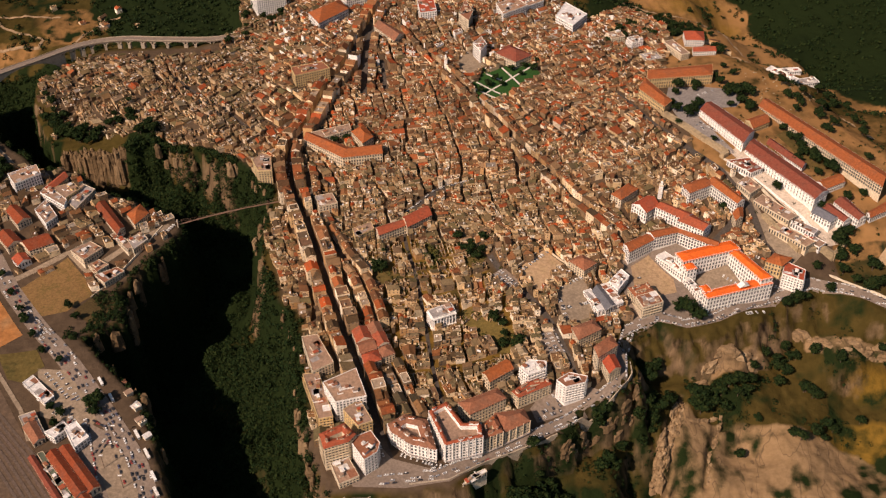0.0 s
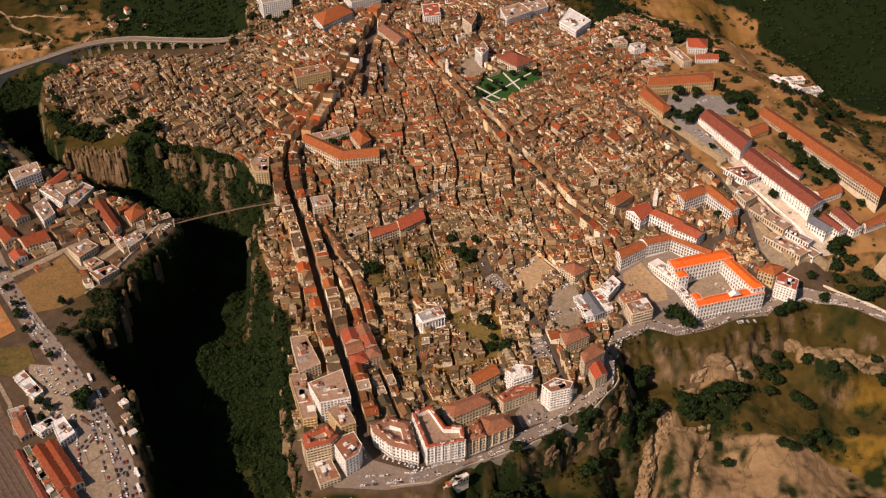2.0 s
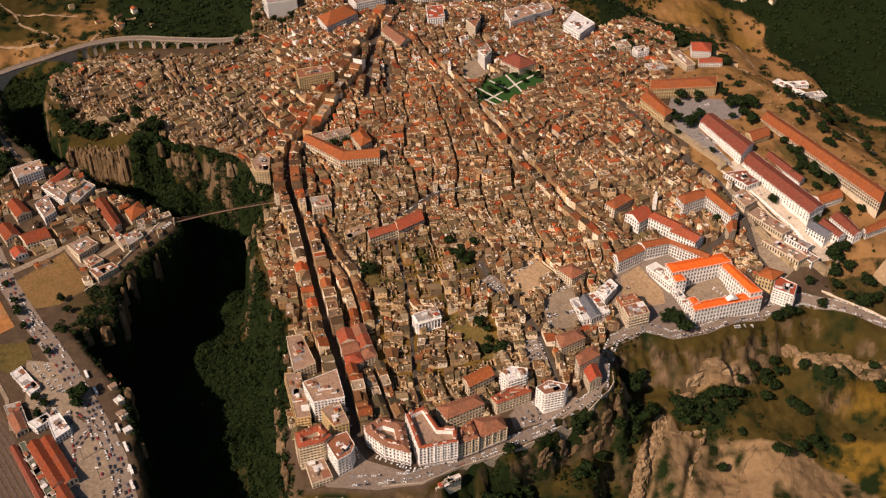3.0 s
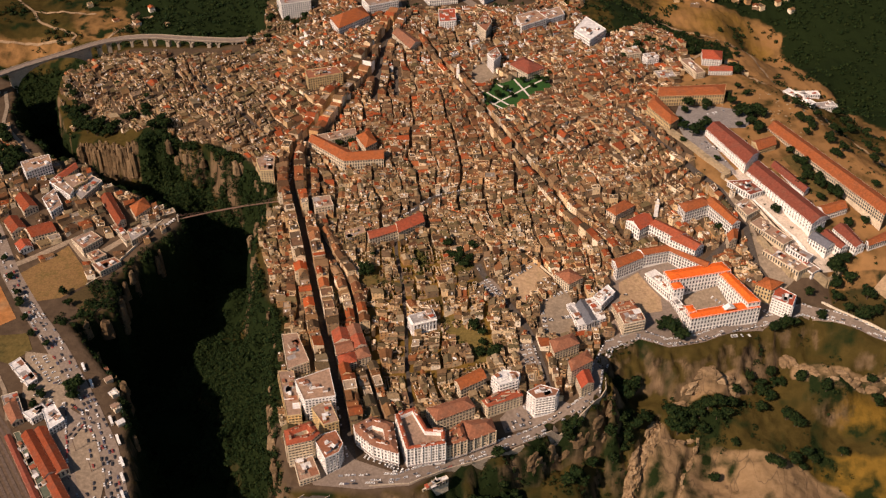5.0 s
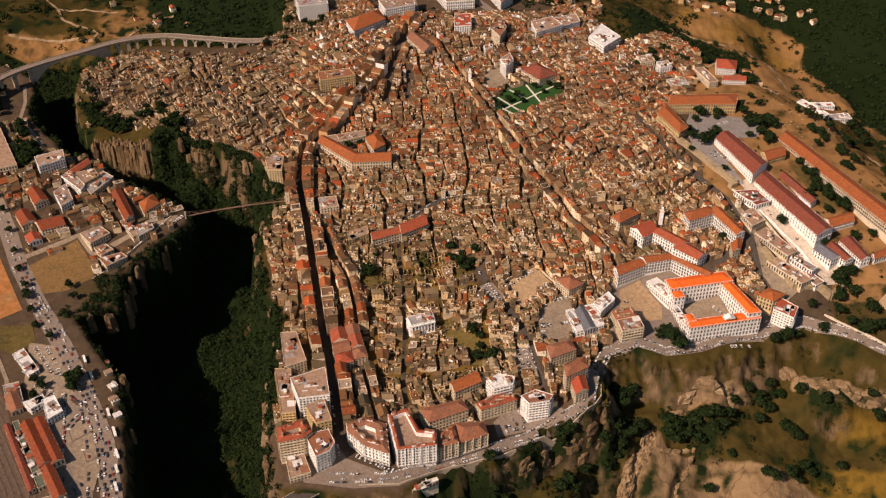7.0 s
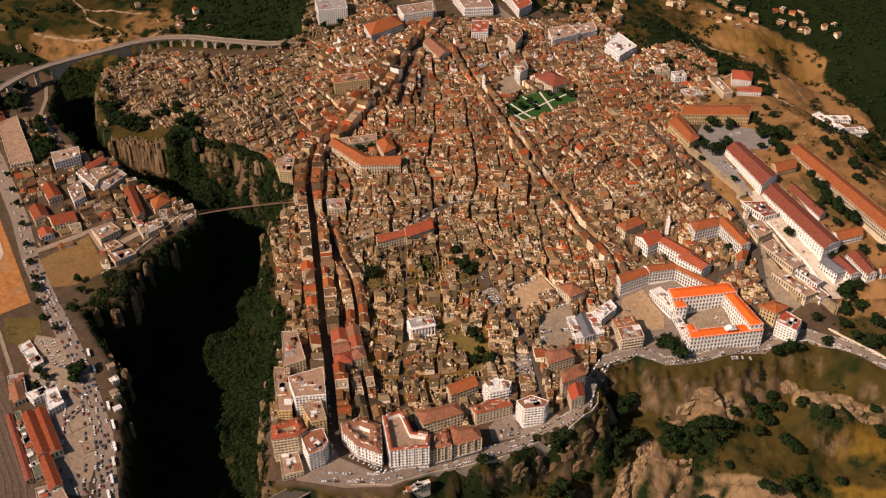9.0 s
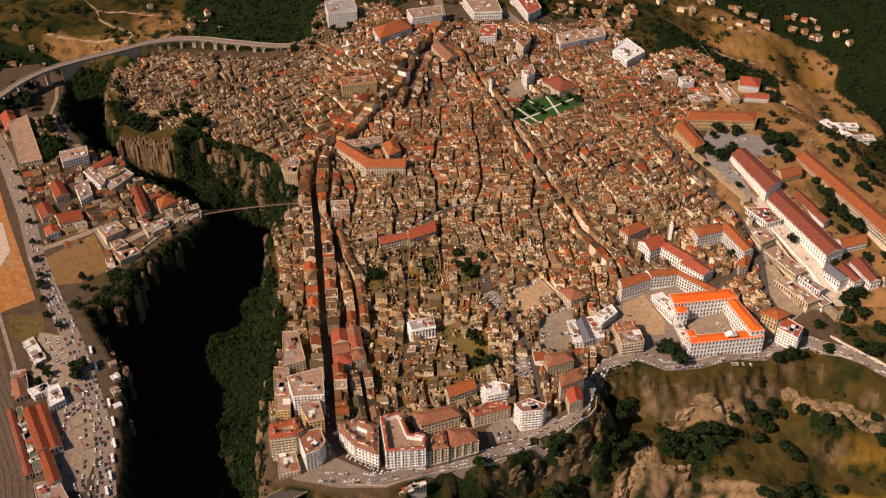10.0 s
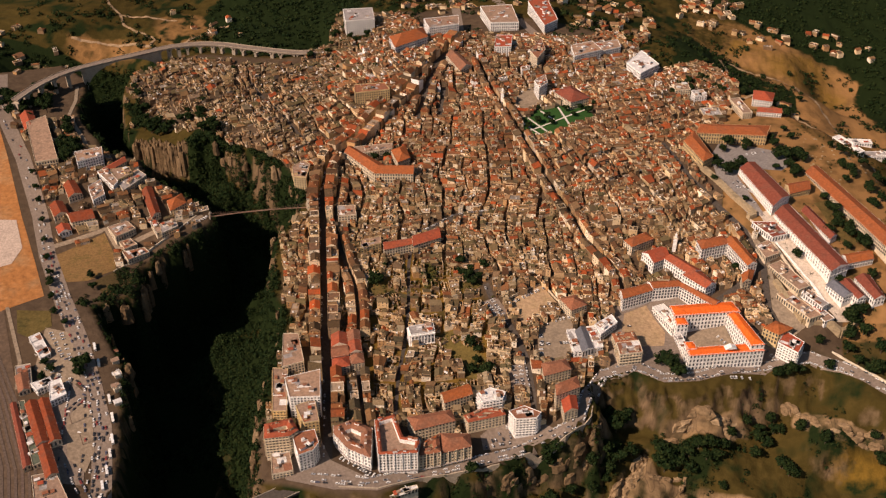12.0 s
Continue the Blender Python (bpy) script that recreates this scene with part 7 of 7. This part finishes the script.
pts = pts[(dr > 2) & (outside(BANK, *pts.T) > 12) & (land(*pts.T) > -112) & (waves(pts[:, 0], pts[:, 1], 40, 41) > -0.7)][:1500]
scrub("slope_trees", pts, g.uniform(2.6, 5.4, len(pts)), 38, 0.24, LEAVES, "dense dark green trees on the slope of the gorge")
pts = np.stack([g.uniform(-560, -240, 9000), g.uniform(1030, 1150, 9000)], -1)
dr = outside(ROCK, *pts.T)
more = np.stack([g.uniform(-720, -540, 6000), g.uniform(1140, 1400, 6000)], -1)
pts = np.concatenate([pts[(dr > 17) & (dr < 75) & (outside(BANK, *pts.T) > 4)][:900], more[(outside(ROCK, *more.T) > 6) & (outside(BANK, *more.T) > 3)][:700]])
scrub("foot_trees", pts, g.uniform(3.0, 5.6, len(pts)), 38, 0.24, LEAVES, "dark green trees at the foot of the cliff")
pts = np.stack([g.uniform(-420, -190, 9000), g.uniform(1000, 1170, 9000)], -1)
dr = outside(ROCK, *pts.T)
pts = pts[(dr > -1) & (dr < 26) & (waves(pts[:, 0], pts[:, 1], 45, 38) > np.where((pts[:, 0] < -262) & (pts[:, 0] > -352) & (pts[:, 1] > 1050), -0.5, np.where((pts[:, 0] < -358) & (pts[:, 0] > -404), -2.0, -0.6))) & (pts[:, 0] > -406)][:1350]
scrub("cliff_trees", pts, g.uniform(3.0, 6.0, len(pts)), 40, 0.22, LEAVES, "dark green trees clinging to the cliff")
pts = np.stack([g.uniform(-420, -180, 9000), g.uniform(540, 1000, 9000)], -1)
db = outside(BANK, *pts.T)
edge_strip = (pts[:, 1] > 770) & (pts[:, 1] < 905) & (pts[:, 0] > -395) & ~inside(BANK_FIELD, *pts.T)
pts = pts[(db > np.where(edge_strip, np.where(pts[:, 1] < 850, -22, -5), np.where(pts[:, 1] < 640, 6, 1))) & (db < 26) & (waves(pts[:, 0], pts[:, 1], 45, 39) > -0.5)]
ok = np.ones(len(pts), bool)
for plan in BUILT:
    ok &= ~inside(grown(plan, 2), *pts.T)
pts = pts[ok][:1250]
scrub("bank_scrub", pts, g.uniform(2.0, 4.5, len(pts)), 30, 0.26, LEAVES, "dark scrub on the steep bank of the gorge")
pts = np.stack([g.uniform(20, 620, 9000), g.uniform(560, 830, 9000)], -1)
dr = outside(ROCK, *pts.T)
thick = waves(pts[:, 0], pts[:, 1], 70, 33) * 0.7 + waves(pts[:, 0], pts[:, 1], 24, 34) * 0.5
keep = (dr > 3) & (thick > 0.45 - 0.6 * (pts[:, 0] < 260)) & (outside(BROWN_GRASS, *pts.T) > -2) & (outside(BARE_ROCK, *pts.T) > -2) & (outside(MEADOW, *pts.T) > 0)
pts = pts[keep][:1500]
scrub("slope_scrub", pts, g.uniform(1.0, 3.0, len(pts)), 26, 0.3, LEAVES, "scattered dark scrub on the dry slope")
pts = np.stack([g.uniform(-900, 1150, 26000), g.uniform(1120, 2150, 26000)], -1)
dr = outside(ROCK, *pts.T)
thick = waves(pts[:, 0], pts[:, 1], 130, 35) * 0.7 + waves(pts[:, 0], pts[:, 1], 40, 36) * 0.5
wood = outside(FAR_WOOD, *pts.T) < 0
keep = ((dr > 12) | (pts[:, 1] > 1480)) & (outside(BANK, *pts.T) > 0) & (((thick > np.where(pts[:, 0] < -280, 0.18, 0.40)) & (pts[:, 1] > 1180)) | (wood & (thick > -0.3)) | (inside([(215, 1640), (270, 1420), (335, 1345), (395, 1320), (430, 1420), (425, 1560), (330, 1660), (258, 1720)], *pts.T) & (thick > -0.15)) | (inside([(-570, 1560), (-470, 1430), (-320, 1398), (-295, 1480), (-330, 1760), (-560, 1760)], *pts.T) & (thick > -1.2)) | ((pts[:, 0] > -250) & (pts[:, 0] < -180) & (pts[:, 1] > 1480) & (pts[:, 1] < 1620)) | ((pts[:, 0] > 40) & (pts[:, 0] < 290) & (pts[:, 1] > 1440) & (pts[:, 1] < 1660) & (thick > -0.2)))
pts = pts[keep][:9200]
scrub("far_woods", pts, g.uniform(2.5, 6.0, len(pts)), 22, 0.32, LEAVES, "far dark green woods and thickets")

wild = []
for x, y in OVERGROWN:
    wild += [(x + g.normal(0, 2.6), y + g.normal(0, 2.6)) for k in range(4)]
wild += [(g.uniform(-22, -3), g.uniform(868, 902)) for k in range(40)]
scrub("plot_scrub", np.array(wild), g.uniform(0.9, 2.4, len(wild)) * np.where(inside(WILD_B, *np.array(wild).T), 1.9, 1.0), 24, 0.34, surface("dry_leaves", [(0.05, 0.055, 0.014), (0.09, 0.075, 0.02), (0.03, 0.045, 0.011)], vary="island"), "olive scrub in overgrown plots between the houses")
pts = np.stack([g.uniform(300, 640, 6000), g.uniform(860, 1420, 6000)], -1)
thick = waves(pts[:, 0], pts[:, 1], 60, 61) * 0.6 + waves(pts[:, 0], pts[:, 1], 20, 62) * 0.4
ok = (thick > 0.15) & inside(CASBAH, *pts.T)
for plan in BUILT:
    ok &= ~inside(grown(plan, 3), *pts.T)
pts = pts[ok & ~inside([(286, 1160), (296, 1196), (338, 1198), (372, 1190), (389, 1166), (318, 1112), (350, 1036), (332, 1034), (296, 1092)], *pts.T)][:520]
scrub("hill_scrub", pts, g.uniform(0.8, 2.6, len(pts)), 24, 0.32, LEAVES, "dark scrub scattered on the dry hill")
rubble, rr = Shape(), random.Random(71)
for k in range(70):
    x, y, s_ = rr.gauss(435, 32), rr.gauss(1195, 34), rr.uniform(0.5, 1.5)
    if any(inside(grown(p, 2), x, y) for p in BUILT):
        continue
    z, a = ground(x, y), rr.uniform(0, 3)
    c, n = math.cos(a), math.sin(a)
    rubble.prism([(x + (c * u - n * v) * s_, y + (n * u + c * v) * s_ * 0.6) for u, v in ((-1, -1), (1, -0.8), (0.9, 1), (-0.8, 0.9))], z - 1, z + s_ * rr.uniform(0.3, 0.8))
tagged(new("rubble", rubble.mesh("rubble", RAMPART)), "pale blocks and rubble on the dry hill", "rubble", kind="stuff")

# ---- bare rock faces ----
CRAG = surface("crag_rock", [(0.180, 0.118, 0.063), (0.135, 0.088, 0.047), (0.215, 0.145, 0.080), (0.115, 0.077, 0.044)], stained=0.7, stain=(0.035, 0.027, 0.014), fine=0.42, coarse=0.13, bump=1.0, vary="island")


def crags(line, high, size, out, step, chance, label, drop=3.0, seed=1, lift=0.0, mat=None):
    """Uneven blocks of rock standing out of a steep edge, along a line."""
    s, r = Shape(), random.Random(seed)
    for p, w in along(line, step):
        if r.random() > chance:
            continue
        n = Vector((-w.y, w.x))
        c = p + n * r.uniform(*out) + w * r.uniform(-0.5, 0.5) * step
        top, tall, rad = ground(p.x, p.y) - r.uniform(0, drop), r.uniform(*high), r.uniform(*size)
        if lift:
            top = ground(c.x, c.y) + lift * r.uniform(0.1, 1.0)
        k = 7
        turn, verts = r.uniform(0, 6.28), []
        for z, f in ((top - tall, 1.3), (top - tall * r.uniform(0.3, 0.6), 1.08), (top - 0.1 * tall, 0.9), (top, 0.62)):
            for j in range(k):
                a, e = turn + 6.283 * j / k, rad * f * r.uniform(0.72, 1.22)
                spot = c + w * (e * math.cos(a) * (1.7 if lift else 1.0)) + n * (e * math.sin(a) * 0.8)
                verts.append((spot.x, spot.y, z + r.uniform(-0.08, 0.08) * tall * (z > top - tall)))
        faces = [(q * k + j, q * k + (j + 1) % k, (q + 1) * k + (j + 1) % k, (q + 1) * k + j) for q in range(3) for j in range(k)]
        s.add(verts, faces + [tuple(3 * k + j for j in range(k))])
    tagged(new("rock_face", s.mesh("rock_face", mat or CRAG)), label, "rock", kind="stuff")


GORGE_RIM = [(-112, 604), (-122, 627), (-131, 664), (-142, 723), (-150, 771), (-152, 800), (-166, 823), (-181, 832), (-191, 874), (-206, 920), (-204, 955), (-197, 977), (-208, 1021), (-227, 1040), (-246, 1062), (-268, 1080)]
crags(GORGE_RIM, (6, 24), (1.8, 5.0), (2, 8), 4.5, 0.5, "pale broken rock below the edge of the old town", 8, 1)
crags([(-262, 1077), (-290, 1093), (-318, 1102), (-345, 1111), (-362, 1118)], (10, 26), (1.8, 5), (2, 10), 4.0, 0.25, "broken rock cliff under the old houses", 26, 2)
for k, (drop, out) in enumerate(((9, (0, 5)), (22, (4, 10)))):
    crags([(-404, 1117), (-424, 1118), (-434, 1119), (-448, 1124), (-465, 1128), (-494, 1131)], (26, 44), (2.2, 5.0), out, 1.7, 0.9, "tall columned cliff of brown rock over the gorge", drop, 3 + k)
crags([(-304, 945), (-313, 929), (-335, 892), (-358, 851), (-345, 830), (-340, 807), (-363, 787), (-372, 771), (-346, 743), (-305, 702), (-281, 663), (-254, 603)], (14, 40), (2, 6), (4, 10), 6, 0.35, "dark rock walls of the gorge below the road", 12, 5)
PALE_CRAG = surface("pale_crag_rock", [(0.27, 0.180, 0.098), (0.22, 0.145, 0.078), (0.31, 0.215, 0.122), (0.18, 0.118, 0.064)], stained=0.6, stain=(0.055, 0.040, 0.020), fine=0.5, coarse=0.2, bump=1.0, vary="island")
OUTCROP = "pale broken outcrop on the dry slope"
crags([(294, 778), (289, 772), (282, 767), (272, 755), (262, 750)], (6, 10), (2.5, 5.5), (-5, 4), 2.6, 0.8, OUTCROP, seed=6, lift=2.0, mat=PALE_CRAG)
crags([(295, 779), (308, 774), (326, 779)], (8, 14), (3, 6.5), (-8, 2), 2.2, 0.85, OUTCROP, seed=7, lift=2.6, mat=PALE_CRAG)
for k, (out, lift) in enumerate((((-3, 1), 3.5), ((1, 5), 2.5), ((4, 9), 1.5))):
    crags([(243, 732), (238, 724), (229, 706), (218, 687), (212, 664)], (10, 24), (2.5, 5.5), out, 2.6, 0.85, "split rock wall at the end of the bare slab", seed=8 + 20 * k, lift=lift, mat=PALE_CRAG)
crags([(252, 712), (262, 716), (283, 722), (279, 706), (268, 684), (262, 655)], (5, 8), (1.8, 3.6), (-1, 2), 3.0, 0.8, "cracked ledge across the bare slab", seed=9, lift=1.2, mat=PALE_CRAG)
crags([(378, 812), (400, 798), (420, 791), (444, 788), (478, 787), (530, 782)], (5, 9), (2.5, 5.0), (-7, 4), 2.8, 0.65, "pale rock ledge on the slope below the road", seed=10, lift=1.5, mat=PALE_CRAG)
crags([(112, 652), (123, 664), (140, 680), (165, 690), (184, 708), (190, 730)], (6, 16), (1.6, 4.0), (-9, -3), 2.4, 0.6, "grey broken rock under the cliff road", seed=12, lift=3.0)

# ---- cars ----
PAINT = surface("car_paint", [(0.70, 0.68, 0.64), (0.05, 0.05, 0.055), (0.60, 0.58, 0.55), (0.04, 0.04, 0.045), (0.26, 0.26, 0.27), (0.10, 0.10, 0.14), (0.66, 0.64, 0.60), (0.28, 0.05, 0.04), (0.03, 0.03, 0.035), (0.14, 0.13, 0.12)], rough=0.5, stained=0.05, bump=0)
RUBBER = surface("rubber", [(0.02, 0.02, 0.02), (0.025, 0.025, 0.025)])


def car_body():
    s = Shape()
    side = [(-2.1, 0.35), (2.1, 0.35), (2.15, 0.75), (1.2, 0.92), (0.6, 0.95), (-1.5, 0.98), (-2.1, 0.9)]
    n = len(side)
    s.add([(x, -0.85, z) for x, z in side] + [(x, 0.85, z) for x, z in side], [tuple(range(n)), tuple(range(2 * n - 1, n - 1, -1))] + [(i, n + i, n + (i + 1) % n, (i + 1) % n) for i in range(n)], 0)
    s.f = [f[::-1] for f in s.f]
    s.box(-1.25, -0.62, 1.40, 0.25, 0.62, 1.48, 0)
    return s.mesh("body", PAINT)


def car_cabin():
    s = Shape()
    s.add([(-1.75, -0.78, 0.95), (0.85, -0.78, 0.93), (0.85, 0.78, 0.93), (-1.75, 0.78, 0.95), (-1.3, -0.62, 1.42), (0.25, -0.62, 1.42), (0.25, 0.62, 1.42), (-1.3, 0.62, 1.42)],
          [(0, 1, 5, 4), (1, 2, 6, 5), (2, 3, 7, 6), (3, 0, 4, 7), (4, 5, 6, 7)])
    return s.mesh("cabin", GLASS)


def car_wheel():
    s, n = Shape(), 8
    s.add([(0.32 * math.cos(6.283 * k / n), y, 0.32 + 0.32 * math.sin(6.283 * k / n)) for y in (-0.1, 0.1) for k in range(n)],
          [tuple(range(n - 1, -1, -1)), tuple(range(n, 2 * n))] + [(k, (k + 1) % n, n + (k + 1) % n, n + k) for k in range(n)])
    return s.mesh("wheel", RUBBER)


CAR = car_body(), car_cabin(), car_wheel()


def bus_meshes():
    s, w = Shape(), Shape()
    s.box(-5.6, -1.25, 0.5, 5.6, 1.25, 1.5, 0)
    s.box(-5.6, -1.25, 2.4, 5.6, 1.25, 3.1, 0)
    s.box(-2.0, -0.7, 3.1, 1.0, 0.7, 3.35, 0)
    w.box(-5.55, -1.2, 1.5, 5.55, 1.2, 2.4, 0)
    return s.mesh("body", surface("bus_paint", [(0.72, 0.70, 0.66), (0.70, 0.66, 0.60), (0.68, 0.60, 0.45)], rough=0.4, stained=0.1, bump=0)), w.mesh("window_band", GLASS)


BUS = bus_meshes()
r = random.Random(12)
PARKED, LATER = [], []


def vehicle(x, y, turn, bus=False, up=0.3):
    if any(abs(x - a) < 2.2 and abs(y - b) < 2.6 for a, b in PARKED):
        return
    PARKED.append((x, y))
    if len(PARKED) > 300:  # the farther ones stand as one mass
        LATER.append((x, y, turn, up))
        return
    e = 1.5
    slope = Vector((-(ground(x + e, y) - ground(x - e, y)) / (2 * e), -(ground(x, y + e) - ground(x, y - e)) / (2 * e), 1)).normalized()
    if slope.z < 0.97:
        slope = Vector((0, 0, 1))
    at = Matrix.Translation((x, y, ground(x, y) + up)) @ Vector((0, 0, 1)).rotation_difference(slope).to_matrix().to_4x4() @ Matrix.Rotation(turn, 4, "Z")
    if bus:
        ob = tagged(new("bus"), "pale city bus standing on the road", "bus", "buses")
        part("body", BUS[0], (), ob)
        part("window_band", BUS[1], (), ob)
        wheels = [(a, b) for a in (-3.8, 3.6) for b in (-1.15, 1.15)]
        scale = 1.5
    else:
        ob = tagged(new("car"), "small car parked or queuing on the road", "car", "cars")
        part("body", CAR[0], (), ob)
        part("cabin", CAR[1], (), ob)
        wheels = [(a, b) for a in (-1.3, 1.35) for b in (-0.8, 0.8)]
        scale = 1.0
    for a, b in wheels if len(PARKED) < 110 or bus else ():
        part("wheel", CAR[2], (), ob, at=Matrix.Translation((a, b, 0)) @ Matrix.Diagonal((scale, scale, scale, 1)))
    ob.matrix_basis = at


def queue(line, offset, gap, chance, bus=0.0, across=False, jitter=0.4, up=0.35):
    for p, w in along(line, gap):
        if r.random() < chance:
            n = Vector((-w.y, w.x))
            q2 = p + n * (offset + r.uniform(-jitter, jitter)) + w * r.uniform(-1, 1)
            vehicle(q2.x, q2.y, math.atan2(w.y, w.x) + (math.pi / 2 if across else 0) + r.uniform(-0.08, 0.08), r.random() < bus, up)


for x, y in ((-285, 645), (-272, 625), (-262, 603), (-256, 586), (-249, 566), (-320, 690), (-336, 712), (-244, 548), (-237, 530)):
    vehicle(x, y, 2.15, True)
for off, chance in ((-7, 0.5), (-3.4, 0.55), (0.6, 0.55), (4, 0.45), (7.4, 0.3)):
    queue(BANK_ROAD[4:], off, 7.5, chance)
queue(BANK_ROAD[1:5], -3, 11, 0.5)
queue(BANK_ROAD[1:5], 3, 11, 0.5)
queue([(-338, 668), (-324, 630), (-306, 585), (-290, 545)], 0, 6, 0.75)
queue([(-316, 652), (-300, 622), (-284, 590), (-272, 555)], 0, 6, 0.6)
queue([(-330, 662), (-308, 648)], 0, 5, 0.8)
LOOP = [(-321, 605), (-319, 628), (-313, 646), (-296, 640), (-279, 611), (-263, 574), (-252, 541)]
queue(LOOP, 0, 5.5, 0.85)
queue(LOOP[1:], -5, 5.5, 0.6)
queue([(-285, 568), (-269, 551), (-249, 533)], 0, 4.5, 0.85)
queue([(-289, 562), (-273, 545), (-253, 527)], 0, 4.5, 0.7)
queue([(-352, 655), (-358, 690)], 0, 3.4, 0.8, across=True)
queue([(-338, 660), (-342, 694)], 0, 3.4, 0.6, across=True)
for off, chance in ((-4.9, 0.8), (4.9, 0.85), (-1.6, 0.4)):
    queue(CLIFF_ROAD[:15], off, 5.8, chance)
queue([(-40, 618), (-10, 606), (2, 604)], 6, 3.0, 0.85, across=True)
queue([(6, 604), (36, 620)], 7.5, 3.0, 0.8, across=True)
for k in range(4):
    queue([(92 + 5 * k, 672 + 9 * k), (116 + 5 * k, 684 + 8 * k)], 0, 3.2, 0.7, across=True)
queue([(118, 832), (146, 850)], -2, 3.0, 0.8, across=True)
queue([(124, 792), (118, 825)], -3, 3.0, 0.7, across=True)
queue(STREETS["market_street"][0], 2.2, 5.5, 0.45)
queue([(58, 856), (72, 838)], 0, 2.6, 0.95, across=True)
queue([(62, 862), (77, 843)], 0, 2.6, 0.9, across=True)
queue([(108, 770), (116, 744)], 0, 2.7, 0.95, across=True)
queue([(102, 768), (110, 744)], 0, 2.7, 0.9, across=True)
queue([(322, 885), (372, 850)], 0, 3.0, 0.9, across=True)
queue([(316, 880), (364, 846)], 0, 3.0, 0.9, across=True)
queue([(330, 890), (378, 856)], 2, 3.0, 0.8, across=True)
queue([(-392, 722), (-360, 690)], 0, 3.2, 0.8, across=True)
queue([(-380, 722), (-350, 688)], 0, 3.2, 0.8, across=True)
queue([(-372, 676), (-350, 664)], 0, 3.2, 0.8, across=True)
queue([(-20, 600), (40, 624)], 3, 4.5, 0.7)
queue([(310, 868), (352, 838)], -11, 3.0, 0.9, across=True)
queue([(312, 872), (356, 842)], -16, 3.0, 0.8, across=True)
queue([(318, 806), (338, 812)], 0, 3.0, 0.9, across=True)
queue(STREETS["main_street"][0], 3.5, 10, 0.5)
queue([(78, 862), (112, 892)], -3, 3.2, 0.8, across=True)
queue([(138, 856), (100, 828)], -3, 3.2, 0.6, across=True)
queue([(128, 800), (160, 812)], 4, 3.2, 0.6, across=True)
queue([(212, 842), (212, 868)], 0, 3.4, 0.5, across=True)
queue([(14, 1290), (34, 1305)], 0, 3.6, 0.6, across=True)
queue(STREETS["cross_street"][0], 2.5, 5, 0.8)
queue([(-195, 1030), (-196, 1068)], 0, 4.5, 0.9)
queue([(-188, 1030), (-188, 1060)], 0, 4.5, 0.7)
queue([(-318, 948), (-312, 965)], 0, 3.4, 0.9, across=True)
queue([(-330, 938), (-318, 950)], 0, 3.4, 0.9, across=True)
queue([(318, 1098), (350, 1062)], 0, 6, 0.8)
queue([(330, 1172), (352, 1185)], 0, 3.4, 0.8, across=True)
queue([(310, 1104), (340, 1062)], -3, 3.4, 0.6, across=True)

far_cars = Shape()
paints = [random.Random(3).choice([0, 0, 1]) for k in range(len(LATER))]
for x, y, turn, up in LATER:
    at = Matrix.Translation((x, y, ground(x, y) + up)) @ Matrix.Rotation(turn, 4, "Z")
    for me, slot in ((CAR[0], 0), (CAR[1], 1)):
        far_cars.add([tuple(at @ v.co) for v in me.vertices], [tuple(f.vertices) for f in me.polygons], slot)
if LATER:
    far_paint = surface("far_car_paint", [(0.72, 0.70, 0.66), (0.62, 0.60, 0.57), (0.05, 0.05, 0.055), (0.70, 0.68, 0.65), (0.30, 0.30, 0.31), (0.28, 0.05, 0.04)], rough=0.5, stained=0.05, bump=0, vary="island")
    tagged(new("far_cars", far_cars.mesh("far_cars", far_paint, GLASS)), "many small parked cars in the far streets", "cars", kind="stuff")

# ---- towers and masts ----
for x, y, high in ((251, 976, 24), (3, 1258, 26)):
    minaret = tagged(new("minaret"), "white square minaret above the roofs", "minaret")
    z = ground(x, y)
    s = Shape()
    s.box(x - 2, y - 2, z - 2, x + 2, y + 2, z + high * 0.75)
    part("shaft", s, (WALLS["white"],), minaret)
    s = Shape()
    s.box(x - 2.6, y - 2.6, z + high * 0.75, x + 2.6, y + 2.6, z + high * 0.78)
    part("gallery", s, (WALLS["cream"],), minaret)
    s = Shape()
    s.box(x - 1.2, y - 1.2, z + high * 0.78, x + 1.2, y + 1.2, z + high * 0.94)
    s.add([(x - 1.3, y - 1.3, z + high * 0.94), (x + 1.3, y - 1.3, z + high * 0.94), (x + 1.3, y + 1.3, z + high * 0.94), (x - 1.3, y + 1.3, z + high * 0.94), (x, y, z + high)], [(0, 1, 4), (1, 2, 4), (2, 3, 4), (3, 0, 4)])
    part("lantern", s, (WALLS["white"],), minaret)
for x, y in ((-286, 590), (-307, 609), (-304, 642)):
    mast = tagged(new("lamp_mast"), "tall lamp mast on the station square", "lamp mast", "lamp masts")
    z = ground(x, y) + 0.3
    s = Shape()
    s.prism([(x + 0.3 * math.cos(k), y + 0.3 * math.sin(k)) for k in (0, 1.05, 2.1, 3.14, 4.19, 5.24)], z - 0.5, z + 17)
    part("pole", s, (IRON,), mast)
    s = Shape()
    s.box(x - 1.8, y - 0.5, z + 17, x + 1.8, y + 0.5, z + 17.6)
    part("lamp_head", s, (WALLS["white"],), mast)
